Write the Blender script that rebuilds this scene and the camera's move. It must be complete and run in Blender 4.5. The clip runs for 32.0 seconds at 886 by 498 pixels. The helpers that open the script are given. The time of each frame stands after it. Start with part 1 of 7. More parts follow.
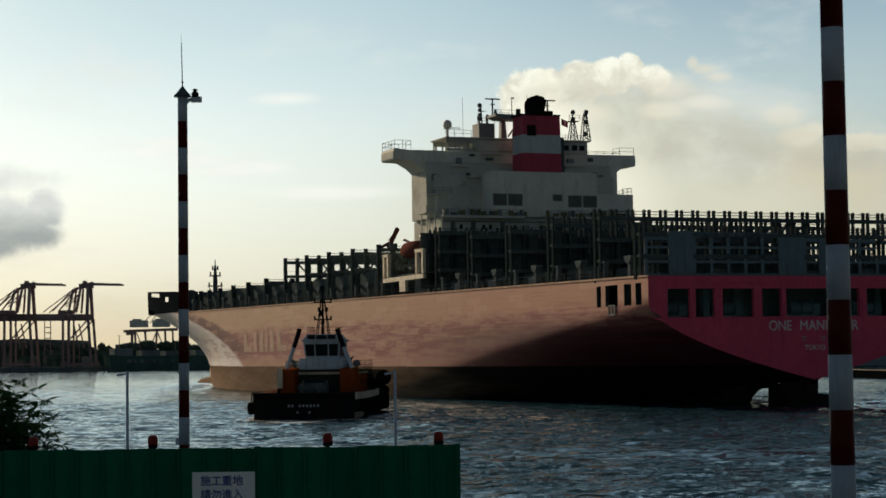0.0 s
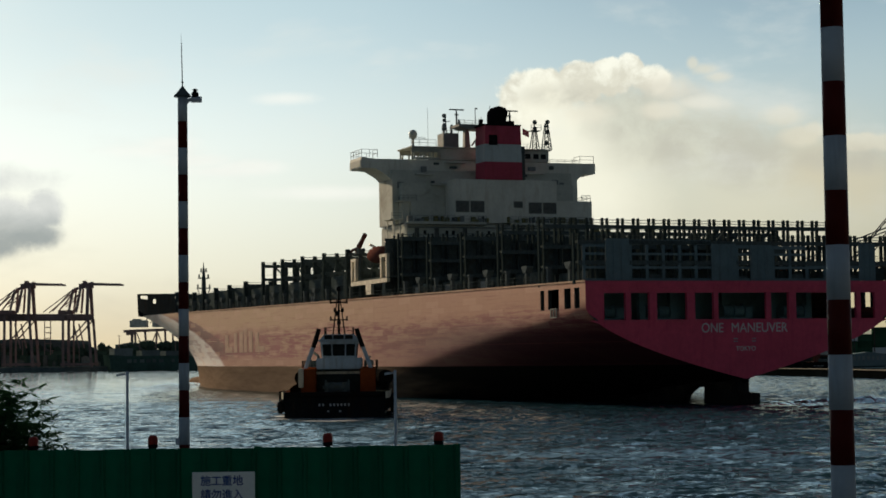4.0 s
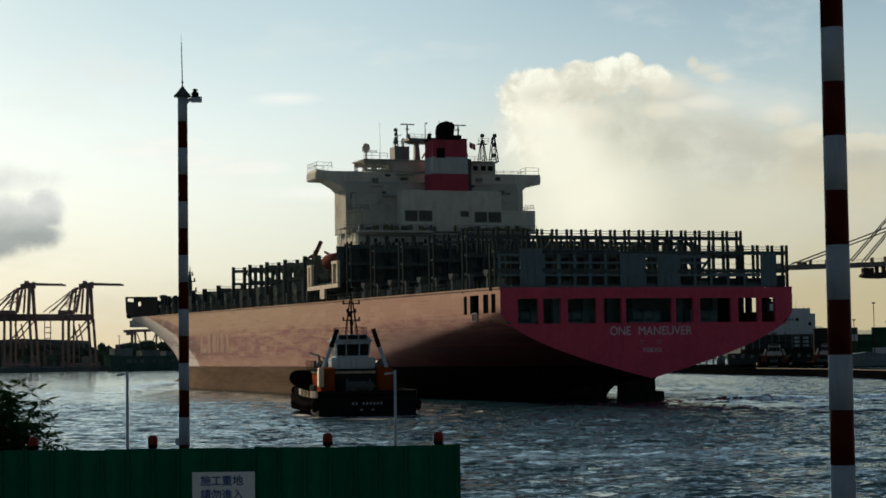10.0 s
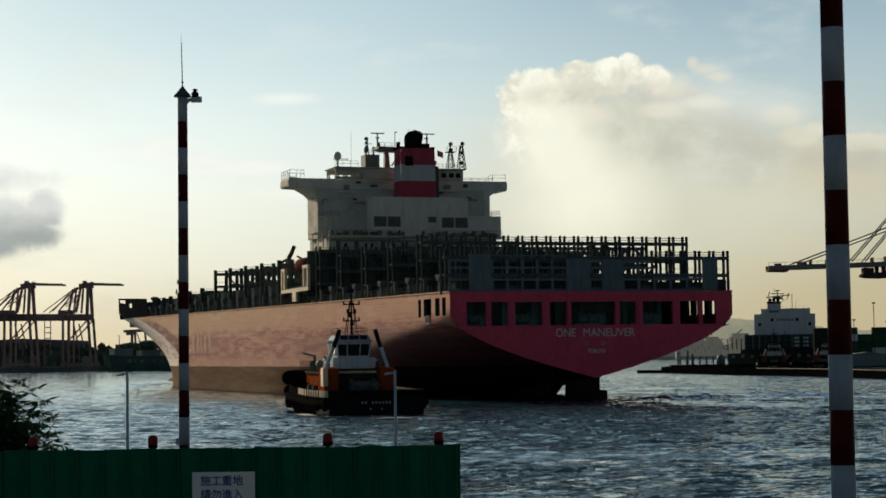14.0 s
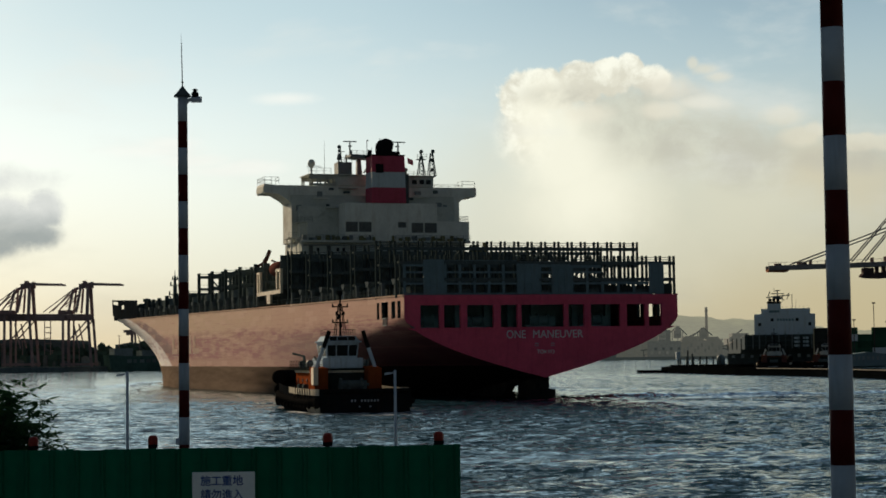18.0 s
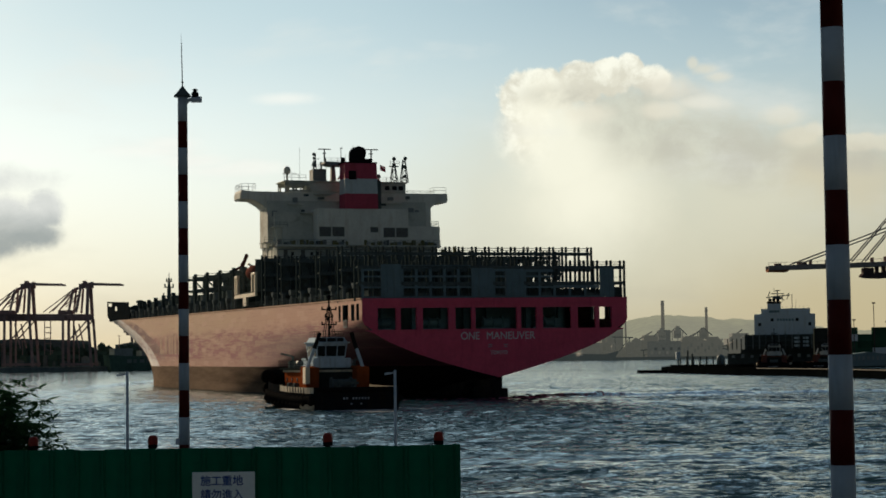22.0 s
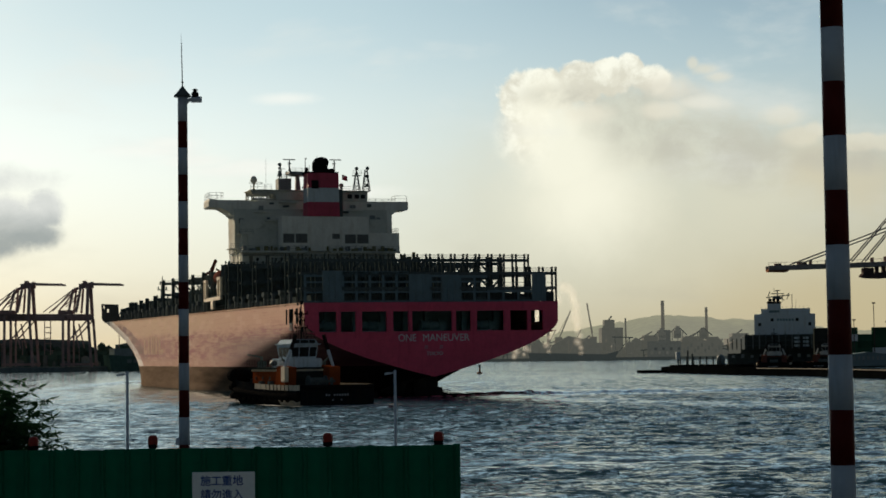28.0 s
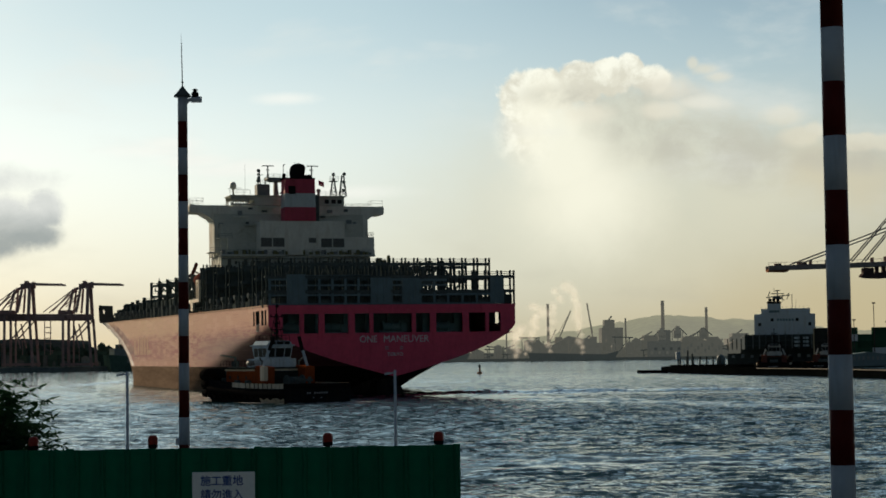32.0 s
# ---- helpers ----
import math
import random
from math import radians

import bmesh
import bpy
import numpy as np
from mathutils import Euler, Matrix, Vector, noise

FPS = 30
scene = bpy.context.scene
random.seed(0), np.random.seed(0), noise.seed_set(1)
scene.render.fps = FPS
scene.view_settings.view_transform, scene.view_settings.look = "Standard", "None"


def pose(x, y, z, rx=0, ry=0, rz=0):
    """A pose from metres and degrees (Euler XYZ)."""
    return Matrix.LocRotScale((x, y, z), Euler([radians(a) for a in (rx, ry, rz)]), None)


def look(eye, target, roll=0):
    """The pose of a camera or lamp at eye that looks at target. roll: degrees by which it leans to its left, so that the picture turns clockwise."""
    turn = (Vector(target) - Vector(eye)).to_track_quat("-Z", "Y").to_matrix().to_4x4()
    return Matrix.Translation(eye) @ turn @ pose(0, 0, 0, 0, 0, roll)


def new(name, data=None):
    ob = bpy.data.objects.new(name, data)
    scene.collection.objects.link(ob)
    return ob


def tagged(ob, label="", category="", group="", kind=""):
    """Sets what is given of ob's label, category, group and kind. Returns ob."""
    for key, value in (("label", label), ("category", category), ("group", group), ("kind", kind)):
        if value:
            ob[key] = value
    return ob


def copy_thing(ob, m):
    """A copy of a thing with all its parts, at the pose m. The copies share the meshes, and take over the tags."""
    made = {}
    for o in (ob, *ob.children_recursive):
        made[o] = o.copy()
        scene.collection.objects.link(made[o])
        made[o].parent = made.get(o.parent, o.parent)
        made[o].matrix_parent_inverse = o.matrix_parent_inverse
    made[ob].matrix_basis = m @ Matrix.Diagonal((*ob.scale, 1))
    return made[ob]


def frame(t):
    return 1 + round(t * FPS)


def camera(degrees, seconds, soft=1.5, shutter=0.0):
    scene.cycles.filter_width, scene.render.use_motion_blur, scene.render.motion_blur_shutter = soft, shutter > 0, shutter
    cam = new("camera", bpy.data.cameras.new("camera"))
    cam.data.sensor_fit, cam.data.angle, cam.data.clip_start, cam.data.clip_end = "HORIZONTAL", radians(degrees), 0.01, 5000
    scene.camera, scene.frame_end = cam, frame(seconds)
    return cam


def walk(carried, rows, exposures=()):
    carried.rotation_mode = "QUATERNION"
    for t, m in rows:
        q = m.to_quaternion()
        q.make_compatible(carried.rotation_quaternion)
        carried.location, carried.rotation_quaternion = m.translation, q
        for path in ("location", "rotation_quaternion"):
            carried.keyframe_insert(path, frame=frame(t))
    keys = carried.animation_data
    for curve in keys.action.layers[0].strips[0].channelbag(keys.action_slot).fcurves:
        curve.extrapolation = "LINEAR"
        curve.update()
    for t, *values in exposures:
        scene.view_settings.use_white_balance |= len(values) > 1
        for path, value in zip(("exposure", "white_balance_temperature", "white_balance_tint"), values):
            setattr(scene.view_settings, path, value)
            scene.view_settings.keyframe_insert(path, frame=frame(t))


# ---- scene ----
cam = camera(26.5825, 32.0, soft=1.7)
EYE = Vector((0.0, 0.0, 6.797))
VIEW = Matrix.Translation(EYE) @ pose(0, 0, 0, 93.2689, 0, 0) @ pose(0, 0, 0, 0, 0, -0.7607)
walk(cam, [(0.0, VIEW), (32.0, VIEW)])

# ---- light ----
SUN_AZ = radians(29)    # left of the view axis (+y)
SUN_EL = radians(17)
SUN_DIR = Vector((-math.sin(SUN_AZ) * math.cos(SUN_EL), math.cos(SUN_AZ) * math.cos(SUN_EL), math.sin(SUN_EL)))
sun_data = bpy.data.lights.new("sun", "SUN")
sun_data.energy, sun_data.angle, sun_data.color = 2.2, radians(4), (1.0, 0.78, 0.53)
sun = new("sun", sun_data)
sun.matrix_world = look((0, 0, 300), Vector((0, 0, 300)) - SUN_DIR)
scene.view_settings.exposure = 1.5


class Nodes:
    """Short-hand for building node trees."""

    def __init__(self, tree):
        self.t = tree
        tree.nodes.clear()

    def add(self, kind, **props):
        n = self.t.nodes.new(kind)
        for k, v in props.items():
            setattr(n, k, v)
        return n

    def put(self, sock, v):
        if isinstance(v, bpy.types.NodeSocket):
            self.t.links.new(v, sock)
        elif hasattr(sock.default_value, "__len__"):
            v = tuple(v) if hasattr(v, "__len__") else (v,) * len(sock.default_value)
            n = len(sock.default_value)
            sock.default_value = (v + (1.0,))[:n] if len(v) < n else v[:n]
        else:
            sock.default_value = v

    def m(self, op, a, b=0.0, c=0.0, clamp=False):
        n = self.add("ShaderNodeMath", operation=op, use_clamp=clamp)
        for s, v in zip(n.inputs, (a, b, c)):
            self.put(s, v)
        return n.outputs[0]

    def mix(self, f, a, b, mode="MIX"):
        n = self.add("ShaderNodeMix", data_type="RGBA", blend_type=mode)
        self.put(n.inputs[0], f)
        self.put(n.inputs[6], a)
        self.put(n.inputs[7], b)
        return n.outputs[2]

    def step(self, v, lo, hi, a=0.0, b=1.0):
        n = self.add("ShaderNodeMapRange", interpolation_type="SMOOTHSTEP")
        for i, x in enumerate((v, lo, hi, a, b)):
            self.put(n.inputs[i], x)
        return n.outputs[0]

    def noise(self, vec, scale, detail=4.0, rough=0.55, warp=0.0):
        n = self.add("ShaderNodeTexNoise")
        self.put(n.inputs["Vector"], vec)
        self.put(n.inputs["Scale"], scale)
        self.put(n.inputs["Detail"], detail)
        self.put(n.inputs["Roughness"], rough)
        self.put(n.inputs["Distortion"], warp)
        return n.outputs[0]

    def xyz(self, v):
        n = self.add("ShaderNodeSeparateXYZ")
        self.put(n.inputs[0], v)
        return n.outputs

    def vec(self, x, y, z):
        n = self.add("ShaderNodeCombineXYZ")
        for s, v in zip(n.inputs, (x, y, z)):
            self.put(s, v)
        return n.outputs[0]

    def scaled(self, v, s):
        n = self.add("ShaderNodeVectorMath", operation="MULTIPLY")
        self.put(n.inputs[0], v)
        self.put(n.inputs[1], s)
        return n.outputs[0]


def build_world():
    w = bpy.data.worlds.new("sky")
    scene.world = w
    w.use_nodes = True
    k = Nodes(w.node_tree)
    d = k.add("ShaderNodeTexCoord").outputs["Generated"]
    x, y, z = k.xyz(d)
    yf = k.m("MAXIMUM", y, 0.08)
    px, pz = k.m("DIVIDE", x, yf), k.m("DIVIDE", z, yf)
    # clear sky: pale blue above a warm haze, brighter towards the veiled sun, dim behind the viewer
    up = k.m("MAXIMUM", z, 0.0)
    base = k.mix(k.step(up, 0.0, 0.05), (0.210, 0.205, 0.150), (0.242, 0.252, 0.206))
    base = k.mix(k.step(up, 0.04, 0.20), base, (0.206, 0.286, 0.316))
    base = k.mix(k.step(up, 0.26, 0.58), base, (0.026, 0.050, 0.082))
    away = k.m("MULTIPLY", k.step(px, -0.10, 0.20), k.step(up, 0.11, 0.28))
    away = k.m("MULTIPLY_ADD", away, -0.74, 1.0)
    base = k.mix(1.0, base, k.vec(away, k.m("POWER", away, 0.9), k.m("POWER", away, 0.75)), "MULTIPLY")
    warm = k.m("MULTIPLY", k.step(px, 0.02, 0.22), k.step(up, 0.10, 0.02))
    base = k.mix(warm, base, (0.236, 0.208, 0.130))
    back = k.step(y, 0.50, 0.98, 0.082, 1.0)
    base = k.mix(1.0, base, k.vec(back, k.m("POWER", back, 0.83), k.m("POWER", back, 0.68)), "MULTIPLY")
    front = k.step(y, 0.3, 0.6)
    ga = k.m("DIVIDE", k.m("ADD", px, 0.190), 0.19)
    gb = k.m("DIVIDE", k.m("SUBTRACT", pz, 0.098), 0.050)
    veil = k.m("MULTIPLY", k.m("EXPONENT", k.m("MULTIPLY", k.m("ADD", k.m("MULTIPLY", ga, ga), k.m("MULTIPLY", gb, gb)), -0.5)), k.m("MULTIPLY", front, 0.165))
    dot = k.add("ShaderNodeVectorMath", operation="DOT_PRODUCT")
    k.put(dot.inputs[0], d)
    k.put(dot.inputs[1], SUN_DIR)
    near = k.m("MAXIMUM", dot.outputs["Value"], 0.0)
    glow = k.m("MULTIPLY", k.m("POWER", near, 55.0), 0.5)
    sky = k.add("ShaderNodeTexSky", sky_type="NISHITA", sun_disc=False, sun_elevation=SUN_EL, sun_rotation=-SUN_AZ)
    base = k.mix(0.006, base, sky.outputs[0], "ADD")
    col = k.mix(1.0, base, k.mix(1.0, (1.0, 0.90, 0.70), k.vec(glow, glow, glow), "MULTIPLY"), "ADD")
    col = k.mix(1.0, col, k.mix(1.0, (0.93, 1.0, 1.03), k.vec(veil, veil, veil), "MULTIPLY"), "ADD")
    # clouds
    pv = k.vec(px, pz, 0.0)
    n1 = k.noise(pv, 34.0, 8.0, 0.62, 0.25)
    n3 = k.noise(pv, 90.0, 6.0, 0.6, 0.3)
    n2 = k.noise(k.scaled(pv, (1.0, 2.6, 1.0)), 9.0, 6.0, 0.55, 0.2)
    rag_noise = k.m("ADD", k.m("MULTIPLY", k.m("SUBTRACT", n1, 0.5), 1.0), k.m("MULTIPLY", k.m("SUBTRACT", n3, 0.5), 0.7))

    def blob(cx, cz, rx, rz, soft, rag):
        a = k.m("DIVIDE", k.m("SUBTRACT", px, cx), rx)
        b = k.m("DIVIDE", k.m("SUBTRACT", pz, cz), rz)
        r = k.m("SQRT", k.m("ADD", k.m("MULTIPLY", a, a), k.m("MULTIPLY", b, b)))
        r = k.m("ADD", r, k.m("MULTIPLY", rag_noise, rag))
        return k.m("MULTIPLY", k.step(r, 1.0 + soft, 1.0 - soft), front)

    def union(blobs):
        v = None
        for b in blobs:
            c = blob(*b)
            v = c if v is None else k.m("MAXIMUM", v, c)
        return v

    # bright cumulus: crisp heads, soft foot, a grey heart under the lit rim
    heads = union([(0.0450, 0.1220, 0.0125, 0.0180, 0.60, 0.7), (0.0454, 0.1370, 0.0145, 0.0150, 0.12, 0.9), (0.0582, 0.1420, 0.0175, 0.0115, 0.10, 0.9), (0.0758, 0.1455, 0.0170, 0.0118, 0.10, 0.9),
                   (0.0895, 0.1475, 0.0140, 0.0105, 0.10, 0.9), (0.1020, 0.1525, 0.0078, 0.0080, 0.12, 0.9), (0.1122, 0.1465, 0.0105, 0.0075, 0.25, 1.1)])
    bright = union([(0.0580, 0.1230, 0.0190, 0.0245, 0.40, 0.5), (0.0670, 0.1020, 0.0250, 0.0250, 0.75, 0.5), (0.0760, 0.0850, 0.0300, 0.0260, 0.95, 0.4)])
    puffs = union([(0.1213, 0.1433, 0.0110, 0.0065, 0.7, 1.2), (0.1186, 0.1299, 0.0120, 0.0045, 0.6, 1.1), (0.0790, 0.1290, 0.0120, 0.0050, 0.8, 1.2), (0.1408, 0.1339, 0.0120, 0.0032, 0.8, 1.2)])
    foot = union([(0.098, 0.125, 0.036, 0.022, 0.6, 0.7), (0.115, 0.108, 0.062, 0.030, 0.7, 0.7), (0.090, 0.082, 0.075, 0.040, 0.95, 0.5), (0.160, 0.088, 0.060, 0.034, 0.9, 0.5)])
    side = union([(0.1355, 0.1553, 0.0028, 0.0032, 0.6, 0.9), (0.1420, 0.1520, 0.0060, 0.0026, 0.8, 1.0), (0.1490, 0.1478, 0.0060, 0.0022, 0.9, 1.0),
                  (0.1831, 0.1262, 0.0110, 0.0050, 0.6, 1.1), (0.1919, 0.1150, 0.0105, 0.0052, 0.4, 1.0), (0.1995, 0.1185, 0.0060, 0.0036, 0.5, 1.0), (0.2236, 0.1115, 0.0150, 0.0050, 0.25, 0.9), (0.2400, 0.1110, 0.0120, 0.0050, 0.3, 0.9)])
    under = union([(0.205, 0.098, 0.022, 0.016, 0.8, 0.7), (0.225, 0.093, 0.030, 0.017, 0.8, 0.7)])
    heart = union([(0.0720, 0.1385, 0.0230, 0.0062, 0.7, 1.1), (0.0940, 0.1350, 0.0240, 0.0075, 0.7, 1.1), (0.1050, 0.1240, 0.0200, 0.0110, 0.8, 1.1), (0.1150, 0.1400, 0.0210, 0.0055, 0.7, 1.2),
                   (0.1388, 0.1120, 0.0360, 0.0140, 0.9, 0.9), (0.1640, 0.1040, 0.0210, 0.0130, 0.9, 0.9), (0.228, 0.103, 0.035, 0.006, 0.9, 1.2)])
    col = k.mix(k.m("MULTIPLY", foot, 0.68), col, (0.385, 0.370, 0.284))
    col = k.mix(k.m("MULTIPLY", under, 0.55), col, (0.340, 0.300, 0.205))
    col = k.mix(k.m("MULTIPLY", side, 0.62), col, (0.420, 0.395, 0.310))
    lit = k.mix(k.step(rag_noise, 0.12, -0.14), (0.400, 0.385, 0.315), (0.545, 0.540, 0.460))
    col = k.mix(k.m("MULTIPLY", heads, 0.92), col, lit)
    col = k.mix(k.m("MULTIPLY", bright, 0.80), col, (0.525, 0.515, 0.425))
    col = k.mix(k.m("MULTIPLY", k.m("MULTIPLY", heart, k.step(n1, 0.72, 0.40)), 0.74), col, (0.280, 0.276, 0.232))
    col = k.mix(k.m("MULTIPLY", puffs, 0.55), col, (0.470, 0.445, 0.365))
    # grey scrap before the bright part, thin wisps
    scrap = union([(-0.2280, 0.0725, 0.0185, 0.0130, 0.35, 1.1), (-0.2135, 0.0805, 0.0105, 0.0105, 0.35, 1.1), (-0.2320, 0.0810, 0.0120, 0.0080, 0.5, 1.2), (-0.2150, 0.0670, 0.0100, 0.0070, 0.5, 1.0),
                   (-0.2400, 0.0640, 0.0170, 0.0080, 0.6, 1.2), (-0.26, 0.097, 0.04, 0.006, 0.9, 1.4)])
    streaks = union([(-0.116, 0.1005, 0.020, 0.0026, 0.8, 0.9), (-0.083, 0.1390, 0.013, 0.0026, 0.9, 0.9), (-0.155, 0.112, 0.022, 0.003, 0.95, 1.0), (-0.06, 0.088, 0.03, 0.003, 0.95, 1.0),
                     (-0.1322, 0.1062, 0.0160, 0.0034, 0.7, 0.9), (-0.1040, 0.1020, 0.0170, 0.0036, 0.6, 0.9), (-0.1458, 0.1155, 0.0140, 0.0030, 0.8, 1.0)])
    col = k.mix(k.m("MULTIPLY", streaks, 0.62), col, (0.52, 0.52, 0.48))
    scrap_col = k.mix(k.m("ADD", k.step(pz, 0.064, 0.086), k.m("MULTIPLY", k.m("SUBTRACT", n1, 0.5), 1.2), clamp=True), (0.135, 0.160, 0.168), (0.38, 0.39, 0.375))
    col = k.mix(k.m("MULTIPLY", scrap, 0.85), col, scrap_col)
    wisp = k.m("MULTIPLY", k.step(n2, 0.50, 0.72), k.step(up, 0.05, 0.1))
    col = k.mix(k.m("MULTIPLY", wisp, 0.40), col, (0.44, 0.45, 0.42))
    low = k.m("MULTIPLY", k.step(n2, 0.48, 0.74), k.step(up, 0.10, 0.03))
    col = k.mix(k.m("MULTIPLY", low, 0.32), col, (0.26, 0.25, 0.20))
    bg = k.add("ShaderNodeBackground")
    k.put(bg.inputs[0], col)
    k.put(bg.inputs[1], 0.66)
    out = k.add("ShaderNodeOutputWorld")
    k.put(out.inputs[0], bg.outputs[0])


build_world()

# ---- materials ----
MATS = {}


def material(name, color, rough=0.55, metal=0.0, var=0.25, scale=1.5, bump=0.15, bump_scale=12.0, dirt=None, dirt_amount=0.0,
             dirt_scale=0.25, streak=False, spec=0.5, random_value=0.0, haze_glow=None, stretch=None, aft_shade=None):
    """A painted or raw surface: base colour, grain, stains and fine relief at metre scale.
    Things across the harbour, two kilometres off and more, carry emission that stands in for haze."""
    mat = bpy.data.materials.new(name)
    mat.use_nodes = True
    k = Nodes(mat.node_tree)
    p = k.add("ShaderNodeTexCoord").outputs["Object"]
    along = k.xyz(p)[1]
    if stretch:
        p = k.scaled(p, stretch)
    fine = k.noise(p, scale * 6.0, 5.0)
    broad = k.noise(p, scale, 5.0, 0.6)
    dark = tuple(c * (1 - var) for c in color)
    light = tuple(min(1.0, c * (1 + var * 0.6)) for c in color)
    col = k.mix(k.step(k.m("ADD", k.m("MULTIPLY", fine, 0.4), k.m("MULTIPLY", broad, 0.6)), 0.3, 0.7), dark, light)
    if dirt is not None:
        q = k.scaled(p, (1.0, 1.0, 0.12)) if streak else p
        stain = k.step(k.noise(q, dirt_scale * (4 if streak else 1), 6.0, 0.65, 0.4), 0.5, 0.72)
        col = k.mix(k.m("MULTIPLY", stain, dirt_amount), col, dirt)
    # base colour darkens along y, shade put into the paint
    if aft_shade:
        col = k.mix(k.step(k.m("ADD", along, k.m("MULTIPLY", k.m("SUBTRACT", broad, 0.5), 60.0)), aft_shade[0], aft_shade[1]), col, aft_shade[2])
    if random_value:
        r = k.add("ShaderNodeObjectInfo").outputs["Random"]
        v = k.m("MULTIPLY_ADD", r, random_value, 1 - random_value / 2)
        col = k.mix(1.0, col, k.vec(v, v, v), "MULTIPLY")
    b = k.add("ShaderNodeBsdfPrincipled")
    k.put(b.inputs["Base Color"], col)
    k.put(b.inputs["Metallic"], metal)
    k.put(b.inputs["Roughness"], k.m("MULTIPLY_ADD", broad, 0.3, rough - 0.15, clamp=True))
    k.put(b.inputs["Specular IOR Level"], spec)
    # emission stands in for haze on far things
    if haze_glow:
        k.put(b.inputs["Emission Color"], haze_glow)
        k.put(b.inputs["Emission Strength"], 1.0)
    if bump:
        n = k.add("ShaderNodeBump")
        k.put(n.inputs["Strength"], bump)
        k.put(n.inputs["Distance"], 0.04)
        k.put(n.inputs["Height"], k.noise(p, bump_scale, 3.0))
        k.put(b.inputs["Normal"], n.outputs[0])
    out = k.add("ShaderNodeOutputMaterial")
    k.put(out.inputs[0], b.outputs[0])
    MATS[name] = mat
    return mat


def hull_paint():
    """Sun-bleached magenta topside paint with plate seams, scuffs and pale patches."""
    mat = bpy.data.materials.new("bleached magenta hull paint")
    mat.use_nodes = True
    k = Nodes(mat.node_tree)
    p = k.add("ShaderNodeTexCoord").outputs["Object"]
    x, y, z = k.xyz(p)
    side = k.vec(y, z, 0.0)
    big = k.noise(k.scaled(side, (0.5, 1.0, 1.0)), 0.09, 6.0, 0.6, 0.3)
    scuff = k.noise(k.scaled(side, (0.22, 1.6, 1.0)), 0.55, 7.0, 0.7, 0.5)
    drip = k.noise(k.scaled(side, (1.0, 0.06, 1.0)), 0.9, 5.0, 0.6)
    col = k.mix(k.step(k.m("ADD", z, k.m("MULTIPLY", k.m("SUBTRACT", big, 0.5), 7.0)), 9.0, 14.0), (0.36, 0.185, 0.145), (0.475, 0.315, 0.207))
    col = k.mix(k.m("MULTIPLY", k.step(big, 0.35, 0.65), 0.35), col, (0.44, 0.262, 0.195))
    # pinker tint aft stands in for the weaker sunlight there
    col = k.mix(k.step(y, 150.0, 30.0, 0.0, 0.42), col, (0.42, 0.165, 0.150))
    # darker, rawer paint in a rubbed, patched-over belt below mid height
    smear = k.noise(k.scaled(side, (0.11, 2.2, 1.0)), 0.9, 6.0, 0.65, 0.3)
    patch = k.m("ADD", k.m("MULTIPLY", scuff, 0.5), k.m("MULTIPLY", smear, 0.5))
    belt = k.m("MULTIPLY", k.step(k.m("ADD", z, k.m("MULTIPLY", k.m("SUBTRACT", big, 0.5), 5.0)), 13.6, 11.4), k.step(z, 6.2, 7.6))
    raw = k.m("MULTIPLY", k.step(k.m("ADD", patch, k.step(y, 110.0, 170.0, 0.0, 0.05)), 0.45, 0.56), belt)
    col = k.mix(k.m("MULTIPLY", raw, 0.9), col, (0.215, 0.050, 0.070))
    pale = k.m("MULTIPLY", k.step(patch, 0.42, 0.34), k.step(z, 14.5, 11.0))
    col = k.mix(k.m("MULTIPLY", pale, 0.45), col, (0.62, 0.38, 0.31))
    streak = k.step(k.noise(k.scaled(side, (0.10, 2.6, 1.0)), 0.8, 5.0, 0.6), 0.56, 0.68)
    col = k.mix(k.m("MULTIPLY", streak, 0.50), col, (0.30, 0.115, 0.11))
    col = k.mix(k.m("MULTIPLY", k.step(drip, 0.55, 0.75), 0.32), col, (0.34, 0.14, 0.12))
    # crease at the bow, with raw maroon paint along it
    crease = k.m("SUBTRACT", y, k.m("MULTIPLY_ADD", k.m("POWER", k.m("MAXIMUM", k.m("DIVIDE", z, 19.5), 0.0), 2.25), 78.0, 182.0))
    # forward of the crease a paler colour stands in for sunlight on the flare
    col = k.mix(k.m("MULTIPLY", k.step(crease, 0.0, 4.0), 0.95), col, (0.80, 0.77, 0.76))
    mottle = k.noise(k.scaled(side, (0.6, 1.0, 1.0)), 1.1, 5.0, 0.7, 0.3)
    col = k.mix(k.step(mottle, 0.50, 0.75, 0.0, 0.22), col, (0.30, 0.125, 0.105))
    col = k.mix(k.step(mottle, 0.48, 0.28, 0.0, 0.16), col, (0.60, 0.36, 0.27))
    crease = k.m("ADD", crease, k.m("MULTIPLY", k.m("SUBTRACT", scuff, 0.5), 11.0))
    rub = k.m("MULTIPLY", k.step(k.m("ABSOLUTE", k.m("ADD", crease, 5.0)), 9.0, 5.5), k.m("MULTIPLY", k.step(z, 18.0, 16.0), k.step(z, 6.0, 9.0)))
    col = k.mix(k.m("MULTIPLY", rub, 0.96), col, (0.105, 0.028, 0.038))
    # single plates touched up or worn, in a brickwork of strakes
    row = k.m("FLOOR", k.m("DIVIDE", k.m("ADD", z, 0.3), 0.97))
    wn = k.add("ShaderNodeTexWhiteNoise", noise_dimensions="2D")
    k.put(wn.inputs["Vector"], k.vec(k.m("FLOOR", k.m("DIVIDE", k.m("ADD", y, k.m("MULTIPLY", row, 2.7)), 5.2)), row, 0.0))
    cell = wn.outputs["Value"]
